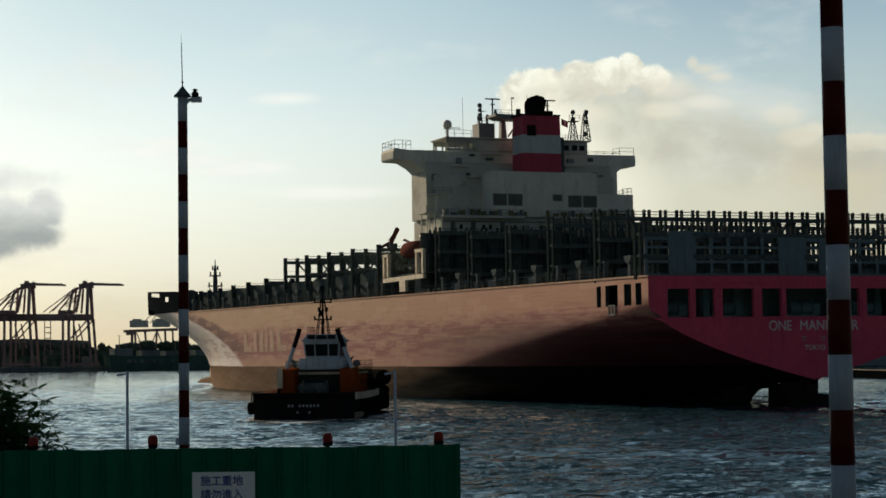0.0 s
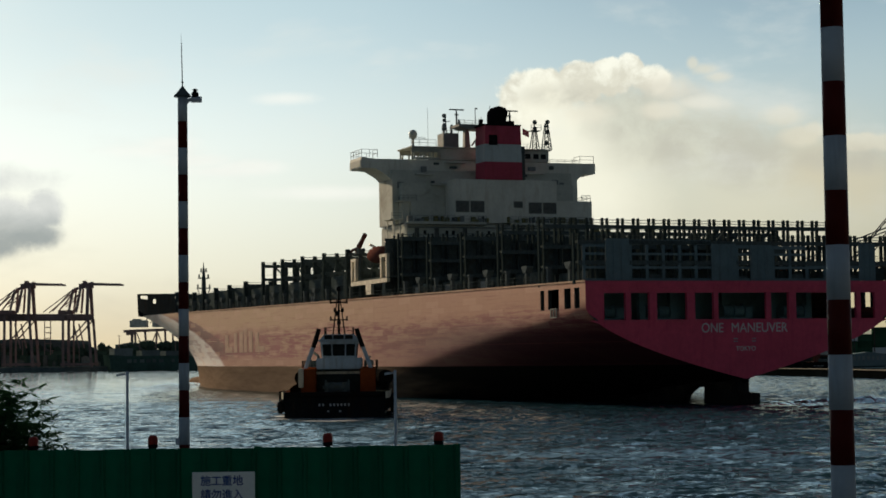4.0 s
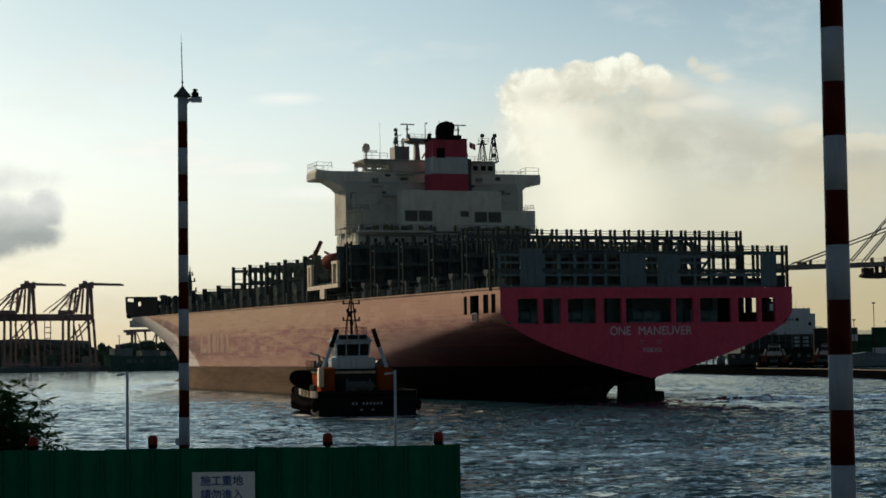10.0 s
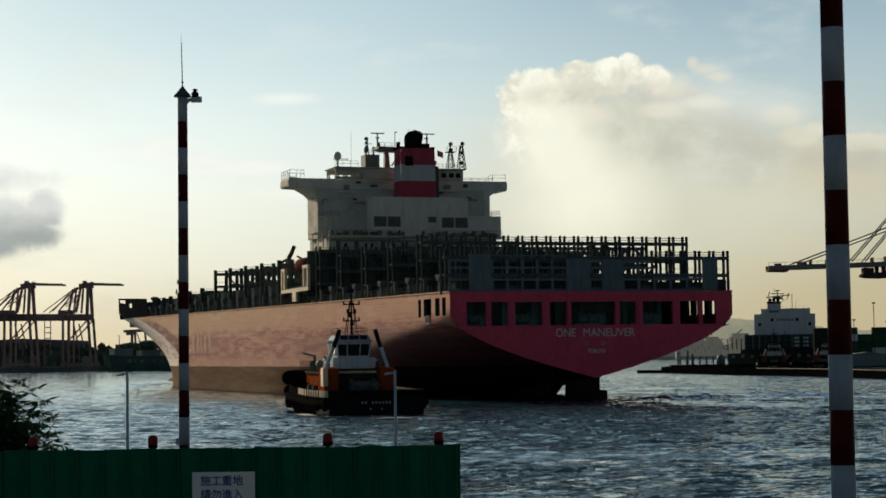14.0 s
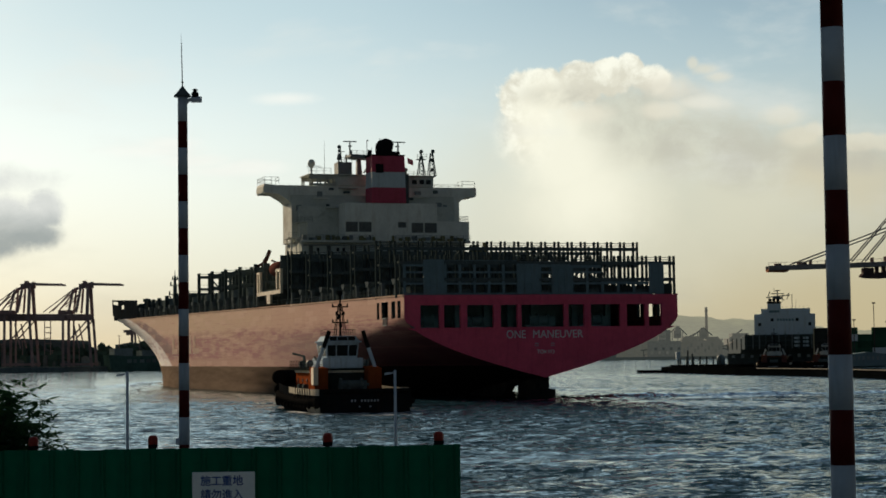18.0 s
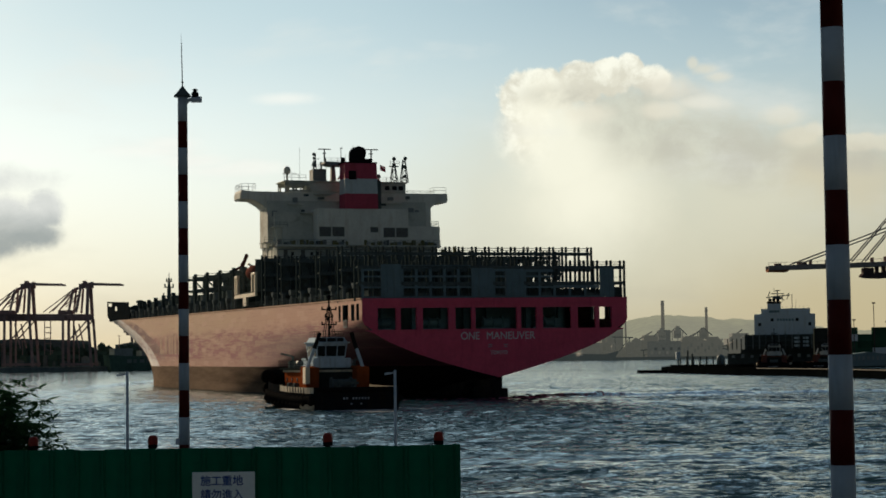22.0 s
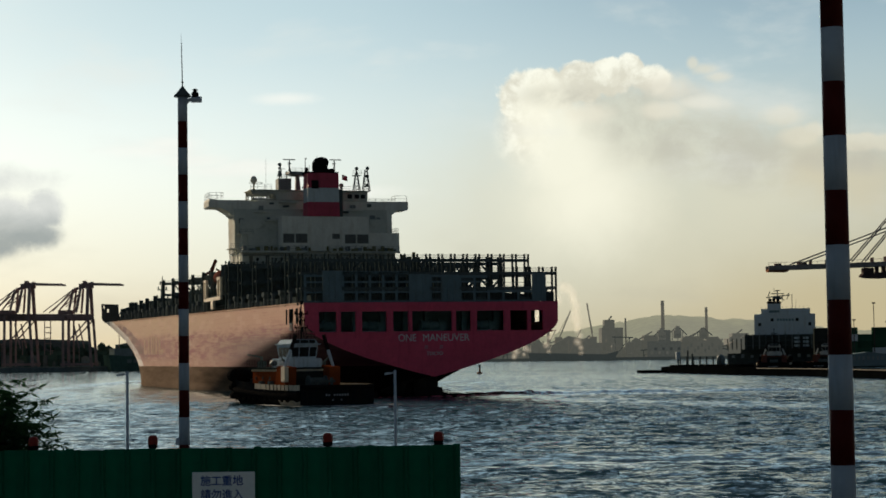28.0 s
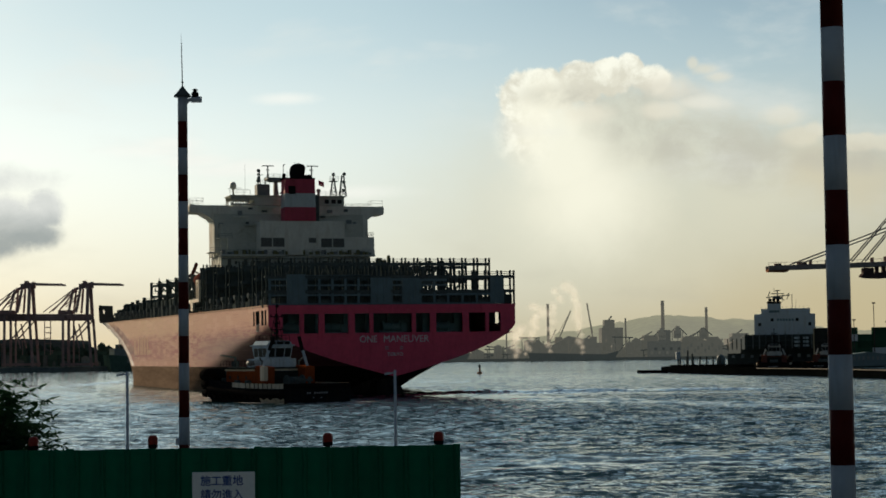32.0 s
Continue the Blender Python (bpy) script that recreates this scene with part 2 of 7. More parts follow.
    worn = k.m("MULTIPLY", k.m("MULTIPLY", k.step(cell, 0.45, 0.75), k.step(patch, 0.40, 0.54)), belt)
    col = k.mix(k.m("MULTIPLY", worn, 0.5), col, (0.225, 0.060, 0.075))
    col = k.mix(k.m("MULTIPLY", k.step(cell, 0.30, 0.10), 0.30), col, (0.58, 0.37, 0.28))
    scratch = k.step(k.noise(k.scaled(side, (0.045, 5.0, 1.0)), 1.3, 3.0, 0.5), 0.66, 0.70)
    col = k.mix(k.m("MULTIPLY", k.m("MULTIPLY", scratch, k.step(z, 15.0, 12.0)), 0.55), col, (0.70, 0.52, 0.42))
    # colour darkened under the overhang of the stern to stand in for its shade
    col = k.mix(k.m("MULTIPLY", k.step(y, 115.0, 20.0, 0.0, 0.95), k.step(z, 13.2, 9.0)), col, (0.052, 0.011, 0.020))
    # welded plate seams
    seam_z = k.m("PINGPONG", k.m("ADD", z, 0.3), 1.45)
    seam_y = k.m("PINGPONG", y, 6.0)
    seam = k.m("MAXIMUM", k.step(seam_z, 0.06, 0.0), k.step(seam_y, 0.07, 0.0))
    col = k.mix(k.m("MULTIPLY", seam, 0.34), col, (0.32, 0.10, 0.11))
    b = k.add("ShaderNodeBsdfPrincipled")
    k.put(b.inputs["Base Color"], col)
    k.put(b.inputs["Roughness"], k.m("MULTIPLY_ADD", scuff, 0.25, 0.50))
    k.put(b.inputs["Specular IOR Level"], 0.03)
    n = k.add("ShaderNodeBump")
    k.put(n.inputs["Strength"], 0.35)
    k.put(n.inputs["Distance"], 0.12)
    k.put(n.inputs["Height"], k.m("SUBTRACT", k.noise(side, 0.22, 3.0), k.m("MULTIPLY", seam, 0.05)))
    k.put(b.inputs["Normal"], n.outputs[0])
    out = k.add("ShaderNodeOutputMaterial")
    k.put(out.inputs[0], b.outputs[0])
    MATS["hull"] = mat


def water_material():
    """Rippled water: the slopes of the small waves tilt the surface normal."""
    mat = bpy.data.materials.new("harbour water")
    mat.use_nodes = True
    k = Nodes(mat.node_tree)
    p = k.add("ShaderNodeTexCoord").outputs["Object"]
    calm = k.noise(k.scaled(p, (0.30, 1.0, 1.0)), 0.016, 5.0, 0.6, 0.8)
    streak = k.noise(k.scaled(p, (0.10, 1.0, 1.0)), 0.045, 4.0, 0.6, 0.5)
    # the open fairway lies calmer than the basin, and slicks run across both
    wind = k.m("MULTIPLY", k.step(calm, 0.34, 0.56, 0.65, 1.15), k.step(k.xyz(p)[1], 200.0, 480.0, 1.0, 0.38))
    wind = k.m("MULTIPLY", wind, k.step(streak, 0.33, 0.47, 0.35, 1.1))
    # the breeze freshens away from the lee of the ship
    wind = k.m("MULTIPLY", wind, k.m("MULTIPLY", k.step(k.xyz(p)[0], -26.0, -9.0, 0.58, 1.30), k.step(k.xyz(p)[0], 0.0, 35.0, 1.0, 1.05)))

    # smooth slick along the ship's wake, ruffled water on its near flank
    wx, wy = k.xyz(p)[0], k.xyz(p)[1]
    off = k.m("ADD", k.m("MULTIPLY", k.m("SUBTRACT", wx, 45.8), 0.8835), k.m("MULTIPLY", k.m("SUBTRACT", wy, 233.0), 0.4684))
    off = k.m("ADD", off, k.m("MULTIPLY", k.m("SUBTRACT", streak, 0.5), 26.0))
    slick = k.m("MULTIPLY", k.step(k.m("ABSOLUTE", off), 10.0, 4.5), k.step(wx, -30.0, -5.0))
    ruffled = k.step(k.m("ABSOLUTE", k.m("ADD", off, 22.0)), 14.0, 5.0)
    wind = k.m("MULTIPLY", wind, k.m("MULTIPLY_ADD", slick, -0.80, k.m("MULTIPLY_ADD", ruffled, 0.18, 1.0)))

    def slope(scale, detail, amount, crest=1.0):
        n = k.add("ShaderNodeTexNoise")
        k.put(n.inputs["Vector"], k.scaled(p, (crest, 1.0, 1.0)))
        k.put(n.inputs["Scale"], scale)
        k.put(n.inputs["Detail"], detail)
        k.put(n.inputs["Roughness"], 0.55)
        k.put(n.inputs["Distortion"], 0.4)
        s = k.add("ShaderNodeVectorMath", operation="SUBTRACT")
        k.put(s.inputs[0], n.outputs["Color"])
        k.put(s.inputs[1], (0.5, 0.5, 0.5))
        return k.scaled(s.outputs[0], (amount, amount, 0.0))

    def plus(a, b):
        s = k.add("ShaderNodeVectorMath", operation="ADD")
        k.put(s.inputs[0], a)
        k.put(s.inputs[1], b)
        return s.outputs[0]

    tilt = plus(slope(0.20, 2.0, 0.28), plus(slope(1.0, 3.0, 1.2, 0.38), slope(3.4, 2.0, 1.15, 0.55)))
    # the steeper fronts of the wavelets face the near shore
    tilt = plus(tilt, k.vec(0.0, -0.065, 0.0))
    geo = k.add("ShaderNodeNewGeometry")
    tilted = plus(geo.outputs["Normal"], k.scaled(tilt, k.vec(wind, wind, 0.0)))
    unit = k.add("ShaderNodeVectorMath", operation="NORMALIZE")
    k.put(unit.inputs[0], tilted)
    body = k.add("ShaderNodeBsdfDiffuse")
    k.put(body.inputs["Color"], k.mix(k.step(calm, 0.35, 0.65), (0.009, 0.028, 0.042), (0.012, 0.036, 0.052)))
    gloss = k.add("ShaderNodeBsdfGlossy")
    k.put(gloss.inputs["Color"], (0.72, 0.80, 0.84))
    k.put(gloss.inputs["Roughness"], 0.07)
    k.put(gloss.inputs["Normal"], unit.outputs[0])
    fres = k.add("ShaderNodeFresnel")
    k.put(fres.inputs["IOR"], 1.33)
    k.put(fres.inputs["Normal"], unit.outputs[0])
    both = k.add("ShaderNodeMixShader")
    k.put(both.inputs[0], fres.outputs[0])
    k.put(both.inputs[1], body.outputs[0])
    k.put(both.inputs[2], gloss.outputs[0])
    out = k.add("ShaderNodeOutputMaterial")
    k.put(out.inputs[0], both.outputs[0])
    MATS["water"] = mat


def leaf_material():
    """Thin leaves: light passes through them as well as off them."""
    mat = bpy.data.materials.new("leaf")
    mat.use_nodes = True
    k = Nodes(mat.node_tree)
    p = k.add("ShaderNodeTexCoord").outputs["Object"]
    n = k.noise(p, 3.0, 4.0, 0.6)
    col = k.mix(k.step(n, 0.35, 0.65), (0.018, 0.050, 0.022), (0.045, 0.100, 0.040))
    d = k.add("ShaderNodeBsdfDiffuse")
    k.put(d.inputs[0], col)
    t = k.add("ShaderNodeBsdfTranslucent")
    k.put(t.inputs[0], k.mix(1.0, col, (1.0, 1.25, 0.75), "MULTIPLY"))
    mx = k.add("ShaderNodeMixShader")
    k.put(mx.inputs[0], 0.45)
    k.put(mx.inputs[1], d.outputs[0])
    k.put(mx.inputs[2], t.outputs[0])
    out = k.add("ShaderNodeOutputMaterial")
    k.put(out.inputs[0], mx.outputs[0])
    MATS["leaf"] = mat


leaf_material()
hull_paint()


def vapour(name, color, through_light, density, scale=1.6, edge=0.35, puff=False):
    """Thin vapour or foam: see-through with a ragged, noisy body."""
    mat = bpy.data.materials.new(name)
    mat.use_nodes = True
    k = Nodes(mat.node_tree)
    p = k.add("ShaderNodeTexCoord").outputs["Object"]
    ln = k.add("ShaderNodeVectorMath", operation="LENGTH")
    k.put(ln.inputs[0], k.scaled(p, (1.0, 0.0, 1.0)) if puff else p)
    info = k.add("ShaderNodeObjectInfo").outputs["Random"]
    off = k.add("ShaderNodeVectorMath", operation="ADD")
    k.put(off.inputs[0], p)
    k.put(off.inputs[1], k.vec(k.m("MULTIPLY", info, 37.0), 0.0, 0.0))
    n = k.noise(off.outputs[0], scale, 6.0, 0.62, 0.4)
    body = k.step(k.m("ADD", ln.outputs["Value"], k.m("MULTIPLY", k.m("SUBTRACT", n, 0.5), 1.1)), 0.98, edge)
    alpha = k.m("MULTIPLY", k.m("MULTIPLY", body, k.step(n, 0.25, 0.6)), density, clamp=True)
    d = k.add("ShaderNodeBsdfDiffuse")
    k.put(d.inputs[0], color)
    shade = d.outputs[0]
    if through_light:
        e = k.add("ShaderNodeBsdfTranslucent")
        k.put(e.inputs[0], color)
        both = k.add("ShaderNodeMixShader")
        k.put(both.inputs[0], through_light)
        k.put(both.inputs[1], shade)
        k.put(both.inputs[2], e.outputs[0])
        shade = both.outputs[0]
    tr = k.add("ShaderNodeBsdfTransparent")
    mx = k.add("ShaderNodeMixShader")
    k.put(mx.inputs[0], alpha)
    k.put(mx.inputs[1], tr.outputs[0])
    k.put(mx.inputs[2], shade)
    out = k.add("ShaderNodeOutputMaterial")
    k.put(out.inputs[0], mx.outputs[0])
    MATS[name] = mat


water_material()
vapour("steam", (0.82, 0.84, 0.84), 0.8, 0.20, 1.9, 0.0, puff=True)
vapour("foam", (0.80, 0.84, 0.88), None, 1.0, 3.2, 0.1)
M = MATS
material("transom", (0.58, 0.080, 0.145), 0.45, var=0.18, scale=0.25, dirt=(0.36, 0.03, 0.08), dirt_amount=0.4, dirt_scale=0.3, streak=True, bump_scale=0.6, spec=0.1)
material("antifouling", (0.022, 0.020, 0.019), 0.9, var=0.3, scale=0.3, dirt=(0.05, 0.045, 0.035), dirt_amount=0.4, dirt_scale=0.3, spec=0.0)
# boot-top colour darkens aft to stand in for shade below the stern
material("boot", (0.205, 0.152, 0.113), 0.9, var=0.3, scale=0.2, dirt=(0.150, 0.104, 0.076), dirt_amount=0.45, dirt_scale=0.12, spec=0.0, stretch=(1.0, 0.14, 1.6), aft_shade=(112.0, 50.0, (0.017, 0.016, 0.015)))
material("white", (0.62, 0.64, 0.585), 0.6, var=0.12, scale=0.4, dirt=(0.40, 0.37, 0.30), dirt_amount=0.45, dirt_scale=0.35, streak=True, spec=0.1)
material("white_grimy", (0.46, 0.49, 0.445), 0.7, var=0.15, scale=0.4, dirt=(0.22, 0.21, 0.17), dirt_amount=0.75, dirt_scale=0.22, spec=0.03)
material("sheer_pale", (0.62, 0.46, 0.35), 0.7, var=0.25, scale=0.4, dirt=(0.30, 0.14, 0.10), dirt_amount=0.5, dirt_scale=0.15, spec=0.0, stretch=(1.0, 0.25, 1.0))
material("louvre", (0.12, 0.13, 0.125), 0.7, var=0.3, scale=2.0, spec=0.0)
material("bulwark_dark", (0.014, 0.019, 0.023), 0.9, var=0.3, scale=0.5, dirt=(0.03, 0.02, 0.014), dirt_amount=0.5, dirt_scale=0.4, spec=0.0)
material("cream", (0.66, 0.60, 0.47), 0.6, var=0.2, scale=0.6, dirt=(0.12, 0.08, 0.05), dirt_amount=0.65, dirt_scale=0.5, streak=True, spec=0.1)
material("tug_cream", (0.50, 0.47, 0.39), 0.7, var=0.25, scale=0.8, dirt=(0.07, 0.06, 0.045), dirt_amount=0.8, dirt_scale=0.6, streak=True, spec=0.0)
material("steel_dark", (0.085, 0.110, 0.112), 0.85, var=0.4, scale=0.5, dirt=(0.05, 0.032, 0.02), dirt_amount=0.5, dirt_scale=0.5, spec=0.0)
material("post_dark", (0.042, 0.058, 0.060), 0.85, var=0.4, scale=0.5, dirt=(0.05, 0.032, 0.02), dirt_amount=0.4, dirt_scale=0.5, spec=0.0)
material("mooring_green", (0.13, 0.22, 0.22), 0.6, var=0.2, scale=0.5, dirt=(0.06, 0.08, 0.07), dirt_amount=0.5, spec=0.0)
material("steel_grey", (0.20, 0.23, 0.235), 0.55, var=0.2, scale=0.6, dirt=(0.14, 0.09, 0.06), dirt_amount=0.4, dirt_scale=0.6, spec=0.03)
material("panel_blue", (0.128, 0.190, 0.215), 0.55, var=0.15, scale=0.4, dirt=(0.09, 0.10, 0.10), dirt_amount=0.4, dirt_scale=0.4, streak=True, spec=0.05)
material("bracket", (0.115, 0.138, 0.145), 0.55, var=0.2, scale=0.8, spec=0.0)
material("funnel_red", (0.40, 0.060, 0.100), 0.5, var=0.15, scale=0.4, dirt=(0.1, 0.03, 0.03), dirt_amount=0.4, streak=True, spec=0.1)
material("funnel_white", (0.45, 0.52, 0.54), 0.5, var=0.1, scale=0.4, dirt=(0.2, 0.18, 0.15), dirt_amount=0.4, streak=True, spec=0.1)
material("deck_olive", (0.17, 0.165, 0.075), 0.7, var=0.4, scale=1.2, dirt=(0.07, 0.06, 0.03), dirt_amount=0.5, dirt_scale=0.8, spec=0.0)
material("soot", (0.012, 0.012, 0.013), 0.75, var=0.3, spec=0.0)
material("glass", (0.012, 0.016, 0.018), 0.3, var=0.1, bump=0.0, spec=0.06)
material("orange", (0.22, 0.052, 0.016), 0.5, var=0.2, scale=0.8, dirt=(0.12, 0.035, 0.015), dirt_amount=0.5, streak=True, spec=0.0)
material("lettering", (0.52, 0.53, 0.55), 0.5, var=0.2, scale=1.0)
material("name_dim", (0.30, 0.33, 0.36), 0.7, var=0.3, scale=2.0, spec=0.0)
material("letter_faded", (0.64, 0.49, 0.40), 0.6, var=0.35, scale=1.2, dirt=(0.52, 0.22, 0.20), dirt_amount=0.55, dirt_scale=0.9, spec=0.0)
material("rubber", (0.010, 0.010, 0.010), 0.9, var=0.4, scale=3.0, bump=0.4, spec=0.0)
material("tug_black", (0.010, 0.012, 0.014), 0.7, var=0.4, scale=0.8, dirt=(0.03, 0.02, 0.014), dirt_amount=0.6, streak=True, spec=0.0)
material("tug_blue", (0.42, 0.53, 0.62), 0.6, var=0.15, scale=0.9, dirt=(0.14, 0.13, 0.12), dirt_amount=0.5, streak=True, spec=0.0)
material("tug_deck", (0.025, 0.032, 0.03), 0.9, var=0.4, spec=0.0)
material("pole_white", (0.35, 0.42, 0.47), 0.6, var=0.08, scale=1.5, dirt=(0.2, 0.21, 0.21), dirt_amount=0.35, dirt_scale=1.5, streak=True, bump=0.05, spec=0.2)
material("pole_red", (0.070, 0.009, 0.007), 0.4, var=0.15, scale=1.5, dirt=(0.07, 0.010, 0.008), dirt_amount=0.35, dirt_scale=1.5, streak=True, bump=0.05, spec=0.06)
material("galvanised", (0.44, 0.52, 0.59), 0.75, var=0.15, scale=3.0, spec=0.0)
material("fence_green", (0.006, 0.150, 0.072), 0.7, var=0.15, scale=1.2, dirt=(0.012, 0.085, 0.045), dirt_amount=0.5, dirt_scale=1.0, streak=True, random_value=0.25, spec=0.05)
material("sign_white", (0.88, 0.89, 0.82), 0.5, var=0.05, scale=3.0, dirt=(0.5, 0.48, 0.4), dirt_amount=0.2, dirt_scale=3.0)
material("sign_blue", (0.006, 0.048, 0.24), 0.5, var=0.1)
material("beacon_red", (0.26, 0.022, 0.014), 0.35, var=0.2, scale=8.0, bump=0.0, spec=0.2)
material("bark", (0.025, 0.022, 0.016), 0.85, var=0.4, scale=5.0, bump=0.6, spec=0.0)
material("concrete", (0.28, 0.27, 0.25), 0.8, var=0.2, scale=0.5, dirt=(0.12, 0.11, 0.10), dirt_amount=0.5, dirt_scale=0.4, spec=0.0)
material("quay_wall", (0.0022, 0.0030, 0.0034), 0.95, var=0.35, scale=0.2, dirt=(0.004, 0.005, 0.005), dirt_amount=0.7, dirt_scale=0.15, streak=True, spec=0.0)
material("crane_steel", (0.055, 0.045, 0.048), 0.9, var=0.25, scale=0.2, dirt=(0.09, 0.05, 0.03), dirt_amount=0.4, spec=0.0)
# cranes and yards of the far terminal, colours lightened to stand in for haze
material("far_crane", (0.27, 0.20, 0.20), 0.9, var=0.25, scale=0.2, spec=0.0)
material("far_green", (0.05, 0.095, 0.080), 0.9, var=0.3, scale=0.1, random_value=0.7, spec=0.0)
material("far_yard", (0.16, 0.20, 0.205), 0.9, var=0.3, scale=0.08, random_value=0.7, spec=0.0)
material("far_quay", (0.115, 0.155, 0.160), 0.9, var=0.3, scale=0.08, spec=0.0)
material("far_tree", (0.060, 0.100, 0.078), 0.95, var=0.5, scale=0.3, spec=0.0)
material("crane_red", (0.13, 0.055, 0.045), 0.6, var=0.25, scale=0.2, spec=0.0)
material("crane_pale", (0.20, 0.195, 0.20), 0.9, var=0.2, scale=0.2, spec=0.0)
material("yard_green", (0.022, 0.065, 0.042), 0.9, var=0.25, scale=0.2, random_value=0.6, spec=0.0)
material("moored_paint", (0.46, 0.50, 0.50), 0.8, var=0.3, scale=0.6, dirt=(0.06, 0.05, 0.04), dirt_amount=0.6, dirt_scale=0.5, spec=0.0)
material("yard_dark", (0.035, 0.042, 0.040), 0.95, var=0.3, scale=0.15, random_value=0.6, spec=0.0)
# far-shore and hill materials, with haze put in as faint emission
material("far_haze", (0.13, 0.135, 0.135), 0.95, var=0.25, scale=0.03, spec=0.0, random_value=0.5, bump=0.0, haze_glow=(0.0240, 0.0245, 0.0200))
material("far_chimney", (0.16, 0.15, 0.14), 0.95, var=0.12, scale=0.05, spec=0.0, bump=0.0, haze_glow=(0.0270, 0.0265, 0.0210))
material("far_dark", (0.05, 0.05, 0.05), 0.9, var=0.2, scale=0.05, spec=0.0, bump=0.0, haze_glow=(0.0095, 0.0118, 0.0112))
material("far_mid", (0.09, 0.095, 0.095), 0.95, var=0.3, scale=0.05, spec=0.0, bump=0.0, haze_glow=(0.0190, 0.0205, 0.0180))
material("hill", (0.10, 0.12, 0.07), 1.0, var=0.5, scale=0.012, spec=0.0, bump=0.0, haze_glow=(0.086, 0.084, 0.063))
material("ship_white", (0.47, 0.55, 0.60), 0.8, var=0.1, scale=0.2, dirt=(0.3, 0.24, 0.18), dirt_amount=0.3, dirt_scale=0.2, streak=True, spec=0.05)
material("rust", (0.20, 0.085, 0.045), 0.8, var=0.35, scale=0.8, spec=0.0)

# ---- mesh helpers ----


def box(bm, x0, x1, y0, y1, z0, z1, m=None):
    v = [Vector((x, y, z)) for z in (z0, z1) for y in (y0, y1) for x in (x0, x1)]
    vs = [bm.verts.new(m @ p if m else p) for p in v]
    for f in ((0, 2, 3, 1), (4, 5, 7, 6), (0, 1, 5, 4), (2, 6, 7, 3), (0, 4, 6, 2), (1, 3, 7, 5)):
        bm.faces.new([vs[i] for i in f])


def tube(bm, a, b, r0, r1=None, n=10, caps=True):
    a, b = Vector(a), Vector(b)
    r1 = r0 if r1 is None else r1
    q = (b - a).to_track_quat("Z", "Y")
    rings = []
    for p, r in ((a, r0), (b, r1)):
        rings.append([bm.verts.new(p + q @ Vector((r * math.cos(2 * math.pi * i / n), r * math.sin(2 * math.pi * i / n), 0))) for i in range(n)])
    for i in range(n):
        j = (i + 1) % n
        bm.faces.new((rings[0][i], rings[0][j], rings[1][j], rings[1][i]))
    if caps:
        bm.faces.new(list(reversed(rings[0])))
        bm.faces.new(rings[1])


def hose(bm, pts, r, n=10):
    """One continuous tube of radius r along a line of points, closed at its ends."""
    rings = []
    for i, p in enumerate(pts):
        d = (pts[min(i + 1, len(pts) - 1)] - pts[max(i - 1, 0)]).normalized()
        u = d.cross(Vector((0, 0, 1))).normalized()
        v = u.cross(d)
        rings.append([bm.verts.new(p + (u * math.cos(t) + v * math.sin(t)) * r) for t in [2 * math.pi * j / n for j in range(n)]])
    for a, b in zip(rings, rings[1:]):
        for j in range(n):
            bm.faces.new((a[j], a[(j + 1) % n], b[(j + 1) % n], b[j]))
    bm.faces.new(rings[0][::-1])
    bm.faces.new(rings[-1])


def lathe(bm, profile, n=16, m=None):
    """A turned body: (radius, height) pairs from the bottom up."""
    rings = []
    for r, z in profile:
        ring = []
        for i in range(n):
            p = Vector((r * math.cos(2 * math.pi * i / n), r * math.sin(2 * math.pi * i / n), z))
            ring.append(bm.verts.new(m @ p if m else p))
        rings.append(ring)
    for a, b in zip(rings, rings[1:]):
        for i in range(n):
            j = (i + 1) % n
            bm.faces.new((a[i], a[j], b[j], b[i]))
    bm.faces.new(list(reversed(rings[0])))
    bm.faces.new(rings[-1])


def bar(bm, a, b, w, h=None):
    """A straight beam of rectangular section from a to b."""
    a, b = Vector(a), Vector(b)
    h = w if h is None else h
    d = (b - a).normalized()
    side = d.cross(Vector((0, 0, 1)))
    side = side.normalized() if side.length > 0.05 else Vector((1, 0, 0))
    upv = side.cross(d)
    vs = [bm.verts.new(p + side * sx * w / 2 + upv * sz * h / 2) for p in (a, b) for sx, sz in ((-1, -1), (1, -1), (1, 1), (-1, 1))]
    for f in ((3, 2, 1, 0), (4, 5, 6, 7), (0, 1, 5, 4), (1, 2, 6, 5), (2, 3, 7, 6), (3, 0, 4, 7)):
        bm.faces.new([vs[i] for i in f])


def prism(bm, outline, a, b, axis="x"):
    """A flat outline pushed along an axis from a to b."""
    def at(p, q, t):
        return {"x": (t, p, q), "y": (p, t, q), "z": (p, q, t)}[axis]
    lo = [bm.verts.new(at(p, q, a)) for p, q in outline]
    hi = [bm.verts.new(at(p, q, b)) for p, q in outline]
    n = len(outline)
    bm.faces.new(list(reversed(lo)))
    bm.faces.new(hi)
    for i in range(n):
        j = (i + 1) % n
        bm.faces.new((lo[i], lo[j], hi[j], hi[i]))


def mesh_of(bm, name, mat, smooth=False, bevel=0.0):
    if bevel:
        bmesh.ops.bevel(bm, geom=bm.edges[:], offset=bevel, segments=2, affect="EDGES", clamp_overlap=True)
    bmesh.ops.recalc_face_normals(bm, faces=bm.faces[:])
    me = bpy.data.meshes.new(name)
    bm.to_mesh(me)
    bm.free()
    for mt in (mat if isinstance(mat, (list, tuple)) else [mat]):
        me.materials.append(mt)
    if smooth:
        me.shade_smooth()
    return me


